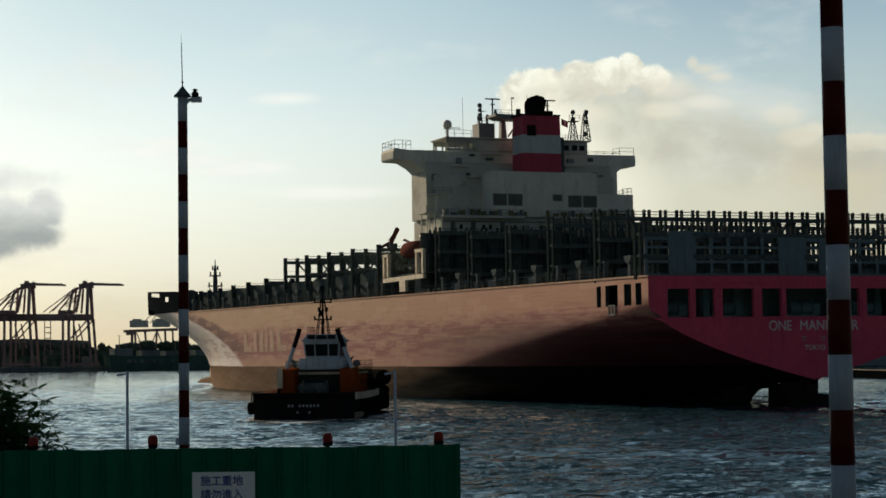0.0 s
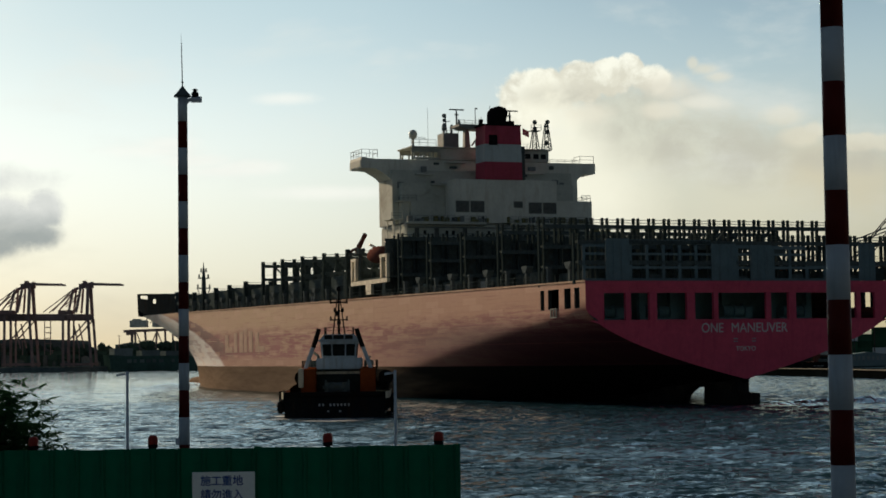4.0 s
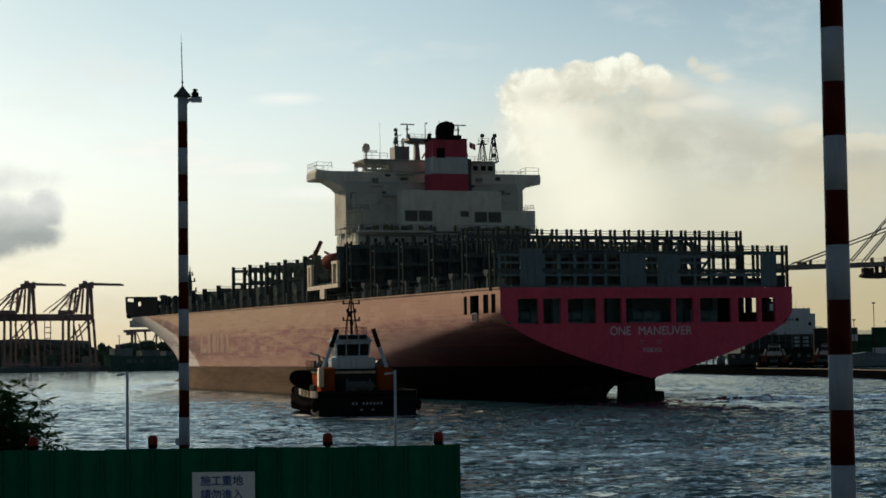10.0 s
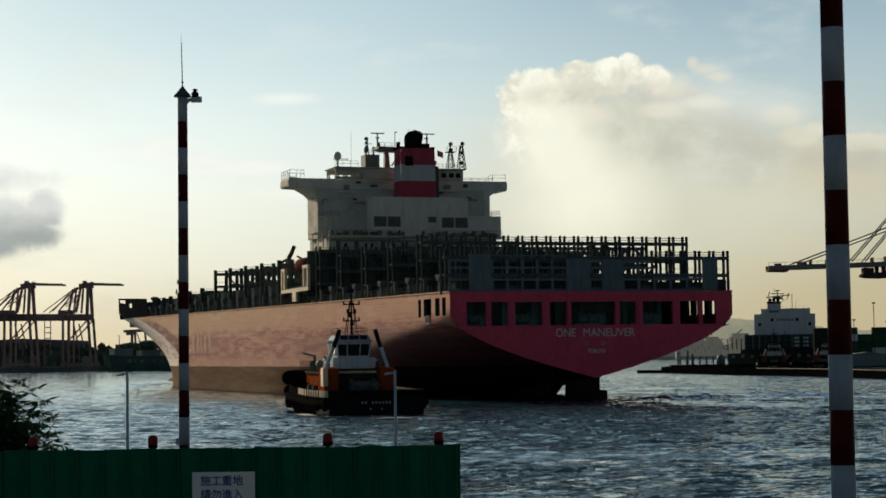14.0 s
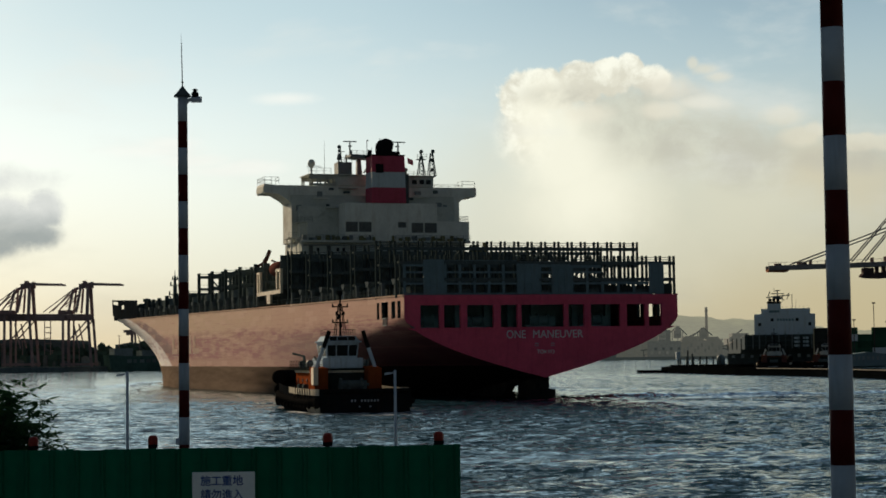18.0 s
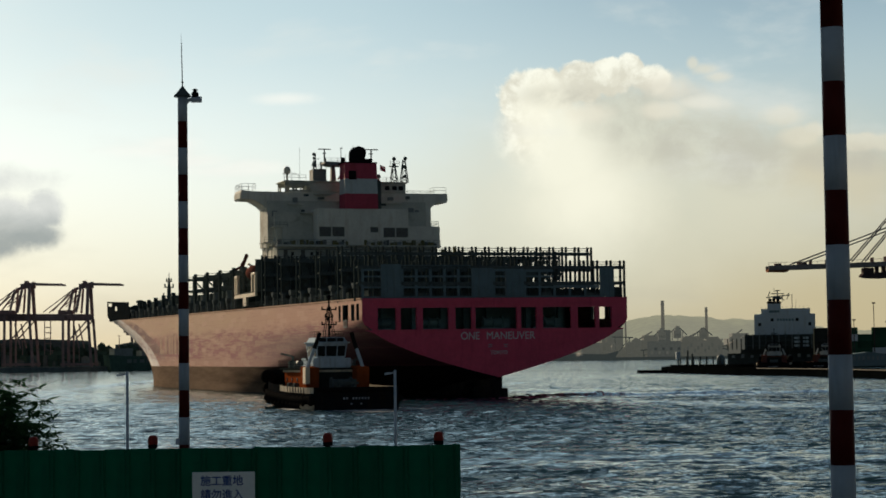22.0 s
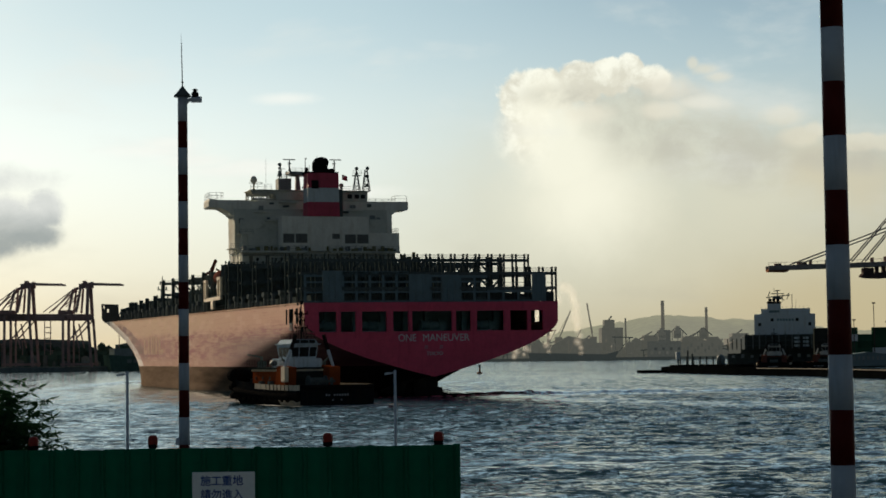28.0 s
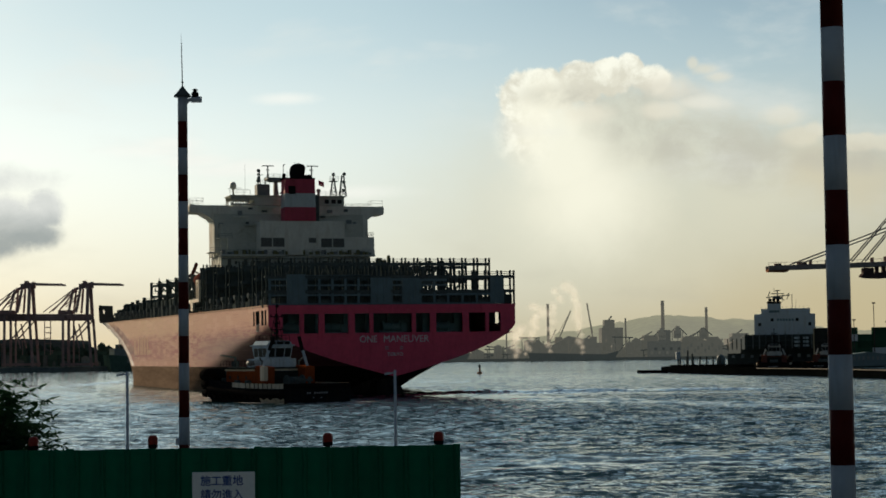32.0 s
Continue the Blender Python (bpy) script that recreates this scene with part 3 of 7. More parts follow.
def part(name, bm, mat, parent, label="", smooth=False, bevel=0.0):
    ob = new(name, mesh_of(bm, name, mat, smooth, bevel))
    ob.parent = parent
    if label:
        tagged(ob, label)
    return ob


def again(ob, parent, m):
    """One more piece on the same mesh."""
    o = new(ob.name.split(".")[0], ob.data)
    o.parent = parent
    o.matrix_basis = m
    return o


def solid(name, bm, mat, label, category, group="", kind="", smooth=False, bevel=0.0, at=None):
    ob = new(name, mesh_of(bm, name, mat, smooth, bevel))
    if at is not None:
        ob.matrix_basis = at
    return tagged(ob, label, category, group, kind)


def thing(name, label, category, group="", at=None):
    ob = new(name)
    if at is not None:
        ob.matrix_basis = at
    return tagged(ob, label, category, group)


def lettering(name, body, size, mat, parent, m, width=None, depth=0.02, bold=0.0, stroke=0.0):
    cu = bpy.data.curves.new(name, "FONT")
    cu.body, cu.size, cu.align_x, cu.align_y, cu.extrude = body, size, "CENTER", "CENTER", depth
    cu.offset = bold
    tmp = bpy.data.objects.new("tmp_text", cu)
    scene.collection.objects.link(tmp)
    bpy.context.view_layer.update()
    dg = bpy.context.evaluated_depsgraph_get()
    me = bpy.data.meshes.new_from_object(tmp.evaluated_get(dg))
    bpy.data.objects.remove(tmp)
    me.name = name
    me.materials.clear()
    me.materials.append(mat)
    if width and len(me.vertices):
        xs = [v.co.x for v in me.vertices]
        s = width / (max(xs) - min(xs))
        for v in me.vertices:
            v.co.x *= s
    if stroke:
        # heavier strokes: the same outline laid side by side
        bm = bmesh.new()
        for i, (dx, dy) in enumerate(((-1, 0), (1, 0), (0, 1), (0, -1))):
            n0 = len(bm.verts)
            bm.from_mesh(me)
            bm.verts.ensure_lookup_table()
            for v in bm.verts[n0:]:
                v.co += Vector((dx * stroke, dy * stroke, 0.0002 * i))
        bm.to_mesh(me)
        bm.free()
    ob = new(name, me)
    ob.parent = parent
    ob.matrix_basis = m
    return ob


def ground_sheet():
    """One sheet of water out to the horizon; choppy in the basin, flat beyond it."""
    rng = np.random.default_rng(7)
    xs = np.arange(-150.0, 150.1, 0.9)
    ys = np.concatenate([np.arange(30.0, 300.0, 0.7), np.arange(300.0, 760.1, 1.6)])
    X, Y = np.meshgrid(xs, ys)
    H = np.zeros_like(X)
    for lam, amp, count in ((14.0, 0.016, 5), (7.0, 0.015, 8), (4.2, 0.016, 12), (2.4, 0.017, 18)):
        for _ in range(count):
            ang = rng.normal(radians(200), 0.75)
            k = 2 * math.pi / (lam * rng.uniform(0.75, 1.3))
            ph = rng.uniform(0, 6.28)
            wob = 0.9 * np.sin(X * rng.uniform(0.01, 0.03) + ph) + 0.9 * np.sin(Y * rng.uniform(0.01, 0.03) + 2 * ph)
            c = np.sin(k * (X * math.sin(ang) + Y * math.cos(ang)) + ph + wob)
            H += amp * rng.uniform(0.6, 1.3) * (c + 0.3 * c * c)
    # gusts: patches of stronger and weaker chop
    g = np.sin(X * 0.021 + 1.3 + 0.8 * np.sin(Y * 0.013)) + np.sin(Y * 0.037 + 0.6 * np.sin(X * 0.03)) + np.sin((X + Y) * 0.012)
    H *= 0.85 + 0.22 * g / 2
    fade = np.minimum.reduce([(X + 150) / 12, (150 - X) / 12, (Y - 30) / 6, (760 - Y) / 420])
    H *= np.clip(fade, 0, 1)
    nx, ny = len(xs), len(ys)
    verts = np.stack([X.ravel(), Y.ravel(), H.ravel()], 1)
    i = np.arange(nx * ny).reshape(ny, nx)
    quads = np.stack([i[:-1, :-1].ravel(), i[:-1, 1:].ravel(), i[1:, 1:].ravel(), i[1:, :-1].ravel()], 1)
    x0, x1, y0, y1 = float(xs[0]), float(xs[-1]), float(ys[0]), float(ys[-1])
    n = len(verts)
    far = [(-4600, -900, 0), (4600, -900, 0), (4600, y0, 0), (-4600, y0, 0), (-4600, y1, 0), (4600, y1, 0), (4600, 4700, 0), (-4600, 4700, 0), (x0, y0, 0), (x1, y0, 0), (x0, y1, 0), (x1, y1, 0)]
    faces = [tuple(q) for q in quads.tolist()] + [(n, n + 1, n + 2, n + 3), (n + 4, n + 5, n + 6, n + 7), (n + 3, n + 8, n + 10, n + 4), (n + 9, n + 2, n + 5, n + 11)]
    me = bpy.data.meshes.new("water")
    me.from_pydata([tuple(v) for v in verts.tolist()] + far, [], faces)
    me.shade_smooth()
    me.materials.append(M["water"])
    ob = new("water", me)
    return tagged(ob, "dark grey-blue choppy harbour water with pale glints", "water", kind="structure")


WATER = ground_sheet()

# ---- the container ship: x to starboard, y forward from the transom, z up from the waterline ----
HB = 22.8


def clip01(v):
    return min(1.0, max(0.0, v))


def ship_top(s):
    return 16.12 + 0.0085 * s + 0.00002 * max(0, s - 200) ** 2


def keel_rise(s):
    return 3.3 - 0.02 * s - 0.0022 * s * s


def ship_half(s, z):
    """Half breadth of the hull at s metres from the transom and z above the water."""
    y = HB
    if s < 112:
        zb, zk = keel_rise(s), 12.8 * (1 - s / 114)
        zk = max(zk, zb + 1.0)
        u = clip01((z - zb) / (zk - zb))
        y = HB * (1 - (1 - u) ** (1.7 + 0.15 * clip01(s / 5)))
    if s > 170:
        k = clip01(z / 19.5) ** 2.82
        tip = 306.7 + 14.9 * clip01((z - 6) / 14) ** 2.0
        b = 178 + 84 * k ** 0.8
        if s > b:
            u = clip01((s - b) / (tip - b))
            y = HB * max(0.0, 1 - u ** (1.6 + 0.645 * k)) ** (1.09 - 0.655 * k ** 0.8)
    return y


PORTS = [(1.8, 3.4), (4.5, 6.5), (8.2, 11.7), (12.9, 14.2)]
PORT_Z = (12.7, 15.35)
OPENINGS = [(-20.3, -17.1), (-16.5, -13.7), (-12.8, -8.3), (-7.3, -4.4), (-3.9, 3.4), (3.95, 6.8), (7.75, 12.9), (13.9, 17.2), (17.7, 20.1)]
OPEN_Z = (11.05, 14.65)


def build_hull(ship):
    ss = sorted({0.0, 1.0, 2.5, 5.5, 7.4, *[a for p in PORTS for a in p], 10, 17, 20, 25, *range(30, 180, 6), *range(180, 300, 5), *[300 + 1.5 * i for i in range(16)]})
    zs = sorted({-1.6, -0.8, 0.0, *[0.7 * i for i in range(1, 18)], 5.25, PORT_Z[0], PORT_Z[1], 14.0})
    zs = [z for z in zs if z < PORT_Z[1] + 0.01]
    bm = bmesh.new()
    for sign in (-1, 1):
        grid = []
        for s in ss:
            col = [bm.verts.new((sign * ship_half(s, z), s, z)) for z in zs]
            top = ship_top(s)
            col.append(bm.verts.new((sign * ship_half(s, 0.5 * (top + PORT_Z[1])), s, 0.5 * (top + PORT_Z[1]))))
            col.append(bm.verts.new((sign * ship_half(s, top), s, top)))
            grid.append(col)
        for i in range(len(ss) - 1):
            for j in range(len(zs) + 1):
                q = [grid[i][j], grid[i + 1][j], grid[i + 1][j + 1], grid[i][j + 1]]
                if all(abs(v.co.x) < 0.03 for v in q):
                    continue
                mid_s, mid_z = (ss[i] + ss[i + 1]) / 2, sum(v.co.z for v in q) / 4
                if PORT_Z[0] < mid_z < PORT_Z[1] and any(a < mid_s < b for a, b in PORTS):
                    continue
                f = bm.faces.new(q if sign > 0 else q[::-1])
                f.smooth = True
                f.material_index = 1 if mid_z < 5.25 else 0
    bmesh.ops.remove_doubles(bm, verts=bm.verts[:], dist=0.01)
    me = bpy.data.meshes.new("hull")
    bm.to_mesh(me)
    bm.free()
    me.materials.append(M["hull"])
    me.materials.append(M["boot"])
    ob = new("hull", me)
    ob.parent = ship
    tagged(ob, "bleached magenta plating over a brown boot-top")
    # plate thickness round the side openings
    for sign in (-1, 1):
        for a, b in PORTS:
            bm = bmesh.new()
            for u in (a, b):
                box(bm, sign * (HB - 0.5), sign * (HB - 0.02), u - 0.06, u + 0.06, *PORT_Z)
            for z in PORT_Z:
                box(bm, sign * (HB - 0.5), sign * (HB - 0.02), a, b, z - 0.06, z + 0.06)
            part("opening_frame", bm, M["post_dark"], ship)
    # small pale gangway gate hung below the widest side opening
    bm = bmesh.new()
    for u in (9.0, 9.9, 10.8):
        box(bm, -HB - 0.10, -HB - 0.02, u - 0.09, u + 0.09, 11.7, 12.9)
    for z in (11.7, 12.8):
        box(bm, -HB - 0.10, -HB - 0.02, 8.9, 10.9, z - 0.07, z + 0.07)
    part("gangway_gate", bm, M["steel_grey"], ship, "small grey gangway gate")
    # transom with its row of openings
    bm = bmesh.new()
    ys = sorted({-HB, HB, *[v for o in OPENINGS for v in o], *[-22.4 + 1.4 * i for i in range(33)]})

    def bottom(x):
        lo, hi = 3.3, 12.6
        for _ in range(30):
            mid = (lo + hi) / 2
            lo, hi = (mid, hi) if ship_half(0.0, mid) < abs(x) else (lo, mid)
        return lo
    for a, b in zip(ys, ys[1:]):
        if b - a < 1e-4:
            continue
        c = (a + b) / 2
        open_here = any(o[0] < c < o[1] for o in OPENINGS)
        rows = [(None, OPEN_Z[0]), OPEN_Z, (OPEN_Z[1], 15.5), (15.5, 16.12)]
        for lo, hi in rows:
            if open_here and (lo, hi) == OPEN_Z:
                continue
            za, zb = (bottom(a), bottom(b)) if lo is None else (max(lo, bottom(a)), max(lo, bottom(b)))
            if za >= hi and zb >= hi:
                continue
            q = [bm.verts.new(p) for p in ((a, 0, min(za, hi)), (b, 0, min(zb, hi)), (b, 0, hi), (a, 0, hi))]
            bm.faces.new(q)
    bmesh.ops.remove_doubles(bm, verts=bm.verts[:], dist=0.01)
    part("transom", bm, M["transom"], ship, "deep magenta transom with mooring openings")
    for a, b in OPENINGS:
        bm = bmesh.new()
        for u in (a, b):
            box(bm, u - 0.08, u + 0.08, 0.01, 0.55, *OPEN_Z)
        for z in OPEN_Z:
            box(bm, a, b, 0.01, 0.55, z - 0.08, z + 0.08)
        part("opening_frame", bm, M["transom"], ship)
    # rubbing strake under and over the openings
    for z in (10.95, 15.2):
        bm = bmesh.new()
        box(bm, -21.1, 21.1, -0.12, 0.0, z, z + 0.16)
        part("strake", bm, M["transom"], ship)
    # decks and bulkheads of the mooring space
    bm = bmesh.new()
    box(bm, -20.6, 20.6, 0.5, 26, 10.85, 11.05)
    part("mooring_deck", bm, M["mooring_green"], ship)
    bm = bmesh.new()
    box(bm, -22.3, 15.2, 9.0, 9.3, 11.05, 15.9)
    box(bm, 14.9, 15.2, 9.3, 25.6, 11.05, 15.9)
    box(bm, 15.2, 22.3, 25.6, 25.9, 11.05, 15.9)
    part("bulkhead", bm, M["mooring_green"], ship)
    bm = bmesh.new()
    for a, b in zip(ss, ss[1:]):
        ha, hb = max(0.0, ship_half(a, 17) - 0.03), max(0.0, ship_half(b, 17) - 0.03)
        za, zb = ship_top(a) - 0.35, ship_top(b) - 0.35
        q = [bm.verts.new(p) for p in ((-ha, a, za), (ha, a, za), (hb, b, zb), (-hb, b, zb))]
        bm.faces.new(q)
    bmesh.ops.remove_doubles(bm, verts=bm.verts[:], dist=0.02)
    part("weather_deck", bm, M["steel_dark"], ship)
    bm = bmesh.new()
    box(bm, -0.45, 0.45, -0.45, 0.45, 0, 4.8)
    pillar = part("pillar", bm, M["mooring_green"], ship, bevel=0.06)
    pillar.matrix_basis = pose(-13, 4, 11.1)
    for x, s in ((-7.5, 6), (0.8, 7), (7, 5), (13.2, 6), (-17.5, 6), (-3, 7.5)):
        again(pillar, ship, pose(x, s, 11.1))
    # winches behind the openings
    bm = bmesh.new()
    tube(bm, (-1.6, 0, 1.1), (1.6, 0, 1.1), 0.75, n=16)
    for x in (-1.6, 0, 1.6):
        tube(bm, (x - 0.08, 0, 1.1), (x + 0.08, 0, 1.1), 1.05, n=16)
    box(bm, -2.2, 2.2, -0.7, 0.7, 0, 0.35)
    box(bm, 1.8, 2.8, -0.6, 0.6, 0.3, 1.7)
    winch = part("winch", bm, M["mooring_green"], ship, "grey mooring winch")
    winch.matrix_basis = pose(-10.5, 4.5, 11.1)
    for x in (0.5, 9.6, -18.5):
        again(winch, ship, pose(x, 4.2, 11.1))
    # skeg, rudder horn and rudder head
    bm = bmesh.new()
    prism(bm, [(17.6, -1.6), (17.3, -0.1), (16.3, 0.9), (14.9, 1.7), (13.1, 2.3), (9.8, 2.5), (9.8, 3.4), (30, 2.0), (46, -1.6)], -0.7, 0.7, "x")
    part("skeg", bm, M["antifouling"], ship)
    bm = bmesh.new()
    prism(bm, [(0.6, -1.6), (0.6, 3.3), (9.8, 2.6), (10.2, -1.6)], -0.8, 0.8, "x")
    part("rudder_horn", bm, M["antifouling"], ship)
    bm = bmesh.new()
    prism(bm, [(-2.5, -1.6), (-2.5, 1.5), (0.6, 1.6), (0.6, -1.6)], -0.6, 0.6, "x")
    part("rudder", bm, M["antifouling"], ship)
    # bulbous bow just breaking the water
    bm = bmesh.new()
    rings = []
    for i in range(9):
        u = i / 8
        r = 3.6 * math.sqrt(max(0.0, 1 - (max(0, u - 0.35) / 0.65) ** 2)) + 0.02
        rings.append([bm.verts.new((r * 0.8 * math.cos(t), 296 + 27 * u, -1.6 + r * math.sin(t))) for t in [2 * math.pi * j / 16 for j in range(16)]])
    for a, b in zip(rings, rings[1:]):
        for j in range(16):
            bm.faces.new((a[j], a[(j + 1) % 16], b[(j + 1) % 16], b[j]))
    part("bulb", bm, M["boot"], ship, smooth=True)
    # dark bulwark round the forecastle, with two fairlead holes a side
    bm = bmesh.new()
    fs = [235, 240, 246, 252, 257.5, 261, 264, 268, 272, 276, 280, 284, 288, 292, 295, 297, 299, 302, 305, 308, 311, 314, 316, 318, 319.5, 320.6, 321.4, 321.9]
    lv = (0.0, 0.30, 0.53, 0.74, 0.91, 1.0)
    for sign in (-1, 1):
        g = []
        for s in fs:
            lo = ship_top(s) + (1.7 * clip01((s - 270) / 18) if sign < 0 and s < 298 else 0.0)
            h = 22.92 + 0.0333 * (s - 235) if sign < 0 and s < 298 else min(22.2, ship_top(s) + 2.4)
            g.append([bm.verts.new((sign * (ship_half(s, 21) + 0.10 * u), s, lo + (h - lo) * u)) for u in lv])
        for i in range(len(fs) - 1):
            for j in range(5):
                if sign < 0 and ((j == 3 and 268 <= fs[i] < 280) or (j == 2 and 257 < fs[i] < 261)):
                    continue
                bm.faces.new((g[i][j], g[i + 1][j], g[i + 1][j + 1], g[i][j + 1]))
    part("bulwark", bm, M["bulwark_dark"], ship, "dark steel bulwark round the bow")


def build_deck_gear(ship):
    rnd = random.Random(5)

    def bridge(s, z1, half, gap, step=2.66, mat=None, braces=(), z0=None, thick=0.42, levels=None, drop=0.9):
        """A lashing bridge across the deck: walkways, posts, rails and braces."""
        mat = mat or M["steel_dark"]
        z0 = ship_top(s) - 0.4 if z0 is None else z0
        top = z1 - drop
        levels = levels or [top - gap * i for i in range(int((top - z0 - 0.8) / gap) + 1)]
        br = new("lashing_bridge")
        br.parent = ship
        br.matrix_basis = pose(0, s, 0)
        tagged(br, "dark steel lashing bridge with railings")
        for z in levels:
            bm = bmesh.new()
            prism(bm, [(-0.6, -0.36), (-0.5, -0.36), (-0.5, -0.16), (0.55, -0.16), (0.55, 0.16), (-0.5, 0.16), (-0.5, 0.2), (-0.6, 0.2)], -half, half, "x")
            part("walkway", bm, mat, br).matrix_basis = pose(0, 0, z)
        bm = bmesh.new()
        if thick < 0.6:
            for dx in (-0.36, 0.36):
                box(bm, dx - 0.12, dx + 0.12, -0.25, 0.25, z0, z1)
        else:
            box(bm, -thick / 2, thick / 2, -0.35, 0.35, z0, z1)
        n = int(round(2 * half / step))
        post = part("post", bm, M["post_dark"], br)
        post.matrix_basis = pose(-half, 0, 0)
        for i in range(1, n + 1):
            again(post, br, pose(-half + 2 * half * i / n, 0, 0))
        bm = bmesh.new()
        box(bm, -half, half, -0.025, 0.025, -0.025, 0.025)
        rail = part("rail", bm, mat, br)
        spots = [(y, z) for z in (z1 - 0.25, z1 - 0.62) for y in (-0.48, 0.48)] + [(0.48, z + 0.95) for z in levels[1:]]
        for i, (y, z) in enumerate(spots):
            if i == 0:
                rail.matrix_basis = pose(0, y, z)
            else:
                again(rail, br, pose(0, y, z))
        for i, (lv, way) in braces:
            a = -half + 2 * half * i / n
            b = -half + 2 * half * (i + 1) / n
            bm = bmesh.new()
            za, zb = levels[lv], levels[lv] - gap
            bar(bm, (a if way > 0 else b, 0, za), (b if way > 0 else a, 0, zb), 0.3)
            part("brace", bm, mat, br)
        return br

    # aft of the house
    dz = [(11, (0, -1)), (12, (0, 1)), (14, (0, -1)), (15, (0, 1)), (11, (1, 1)), (14, (1, -1)), (15, (1, 1)), (16, (1, -1)), (2, (0, 1)), (5, (0, -1))]
    bridge(14.6, 25.25, 22.35, 2.75, step=2.35, braces=dz, drop=1.15)
    bridge(29.2, 25.35, 22.25, 2.75, step=2.35, braces=dz[:5], drop=1.15)
    bridge(43.8, 25.2, 22.15, 2.75, braces=dz[3:])
    bridge(58.4, 25.4, 22.15, 2.75, braces=dz[:4])
    bridge(72.0, 26.9, 22.1, 2.9, braces=dz[2:6])
    bridge(80.0, 27.0, 20.0, 2.9)
    aft = bridge(2.2, 22.3, 23.0, 2.9, step=2.4, levels=[21.2, 18.6], thick=0.58)
    # plated bays on the aftmost bridge
    for a, b, z in ((-19.2, -15.8, 21.6), (-3.9, -0.2, 21.0), (1.9, 5.2, 20.9), (18.6, 21.2, 21.2)):
        bm = bmesh.new()
        box(bm, a, b, -0.75, -0.66, 16.2, z)
        for i in range(1, 3):
            box(bm, a + (b - a) * i / 3 - 0.03, a + (b - a) * i / 3 + 0.03, -0.8, -0.74, 16.2, z)
        part("plate", bm, M["panel_blue"], aft, "blue-grey steel plate")
    # between them a plate wall pierced by three rows of rectangular openings
    for a, b, top in ((-22.4, -19.2, 21.0), (-15.8, -3.9, 21.5), (-0.2, 1.9, 20.9), (5.2, 10.4, 20.8), (10.4, 18.6, 18.2)):
        cols = max(1, int(round((b - a) / 2.55)))
        w = (b - a) / cols
        rows = [z for z in (16.2, 17.75, 19.5) if z < top - 1.2]
        for i in range(cols):
            u = a + w * i
            bm = bmesh.new()
            gear = []
            box(bm, u, u + 0.42, -0.60, -0.50, 16.15, top)
            for k, z in enumerate(rows):
                hi = rows[k + 1] if k + 1 < len(rows) else top
                box(bm, u + 0.42, u + w, -0.60, -0.50, z, z + 0.30)
                if k + 1 == len(rows):
                    box(bm, u + 0.42, u + w, -0.60, -0.50, hi - 0.45, hi)
                if rnd.random() < 0.55:
                    gear.append((z, rnd.uniform(0.6, 1.0)))
            part("pierced_plate", bm, M["panel_blue"], aft)
            if gear:
                bm = bmesh.new()
                for z, h in gear[:1]:
                    box(bm, u + 0.55, u + w - 0.3, -0.45, 0.2, z + 0.3, z + h)
                part("locker", bm, M["steel_dark"], aft)
    bm = bmesh.new()
    box(bm, 20.9, 22.8, -0.5, 0.6, 16.2, 17.9)
    part("locker", bm, M["post_dark"], aft, bevel=0.08)
    # plated bays on the inner bridges
    for s, z, x1 in ((14.6, 22.0, 4.0), (29.2, 23.4, 8.0), (43.8, 24.2, 12.0), (58.4, 24.9, 20.5), (72.0, 26.4, 21.5), (80.0, 26.6, 18.5)):
        n = int((x1 + 21.5) / 2.8)
        for i in range(n):
            a = -21.8 + 2.8 * i
            bm = bmesh.new()
            box(bm, a, a + (2.79 if s > 50 else 2.45), 0.62, 0.7, 17.6, z - (0.4 if i % 3 == 1 else 0.0) - 0.15 * (i % 2))
            pl = part("bay_plate", bm, M["steel_dark"], ship)
            pl.matrix_basis = pose(0, s, 0)
    # hatch covers between the bridges
    for s0, s1, z in ((4, 13.2, 17.6), (16, 28, 18.2), (31, 42.5, 18.2), (45, 57, 18.3), (60, 71, 18.4)):
        bm = bmesh.new()
        box(bm, -20.5, 20.5, s0, s1, 15.6, z)
        part("hatch_cover", bm, M["steel_dark"], ship, bevel=0.1)
    # forward of the house
    for s, z in ((100.5, 25.9), (114.5, 26.0), (128.5, 26.2), (142.5, 26.4), (157.0, 26.6)):
        bridge(s, z, 22.0, 2.7, step=2.5, braces=[(1, (0, 1)), (3, (0, -1)), (6, (0, 1)), (9, (0, -1)), (13, (0, 1))], thick=0.62)
    for s, z, h in ((171, 23.2, 22.0), (185, 23.0, 22.0), (199, 22.9, 21.6), (213, 22.8, 21.0), (227, 22.9, 20.0), (241, 23.2, 18.6), (255, 23.6, 16.5)):
        bridge(s, z, h, 2.4, step=5.5, thick=0.9)
    for i in range(12):
        s0 = 102 + 14.2 * i
        hw = 21.0 if s0 < 200 else 21.0 - (s0 - 200) * 0.11
        bm = bmesh.new()
        box(bm, -hw, hw, s0, s0 + 11.6, 17.2, 21.6 if s0 < 160 else 22.1)
        part("hatch_cover", bm, M["steel_dark"], ship, bevel=0.15)
    # side brackets along the deck edge: a stub post with a cranked head
    bm = bmesh.new()
    box(bm, -0.30, 0.30, -0.32, 0.32, 0, 2.1)
    prism(bm, [(-0.42, 2.1), (0.42, 2.1), (0.95, 2.75), (0.95, 3.0), (-0.95, 3.0), (-0.95, 2.75)], -0.5, 0.5, "x")
    stub = bmesh.new()
    box(stub, -0.26, 0.26, -0.30, 0.30, 0, 2.35)
    box(stub, -0.34, 0.34, -0.42, 0.42, 2.35, 2.6)
    first = plain = None
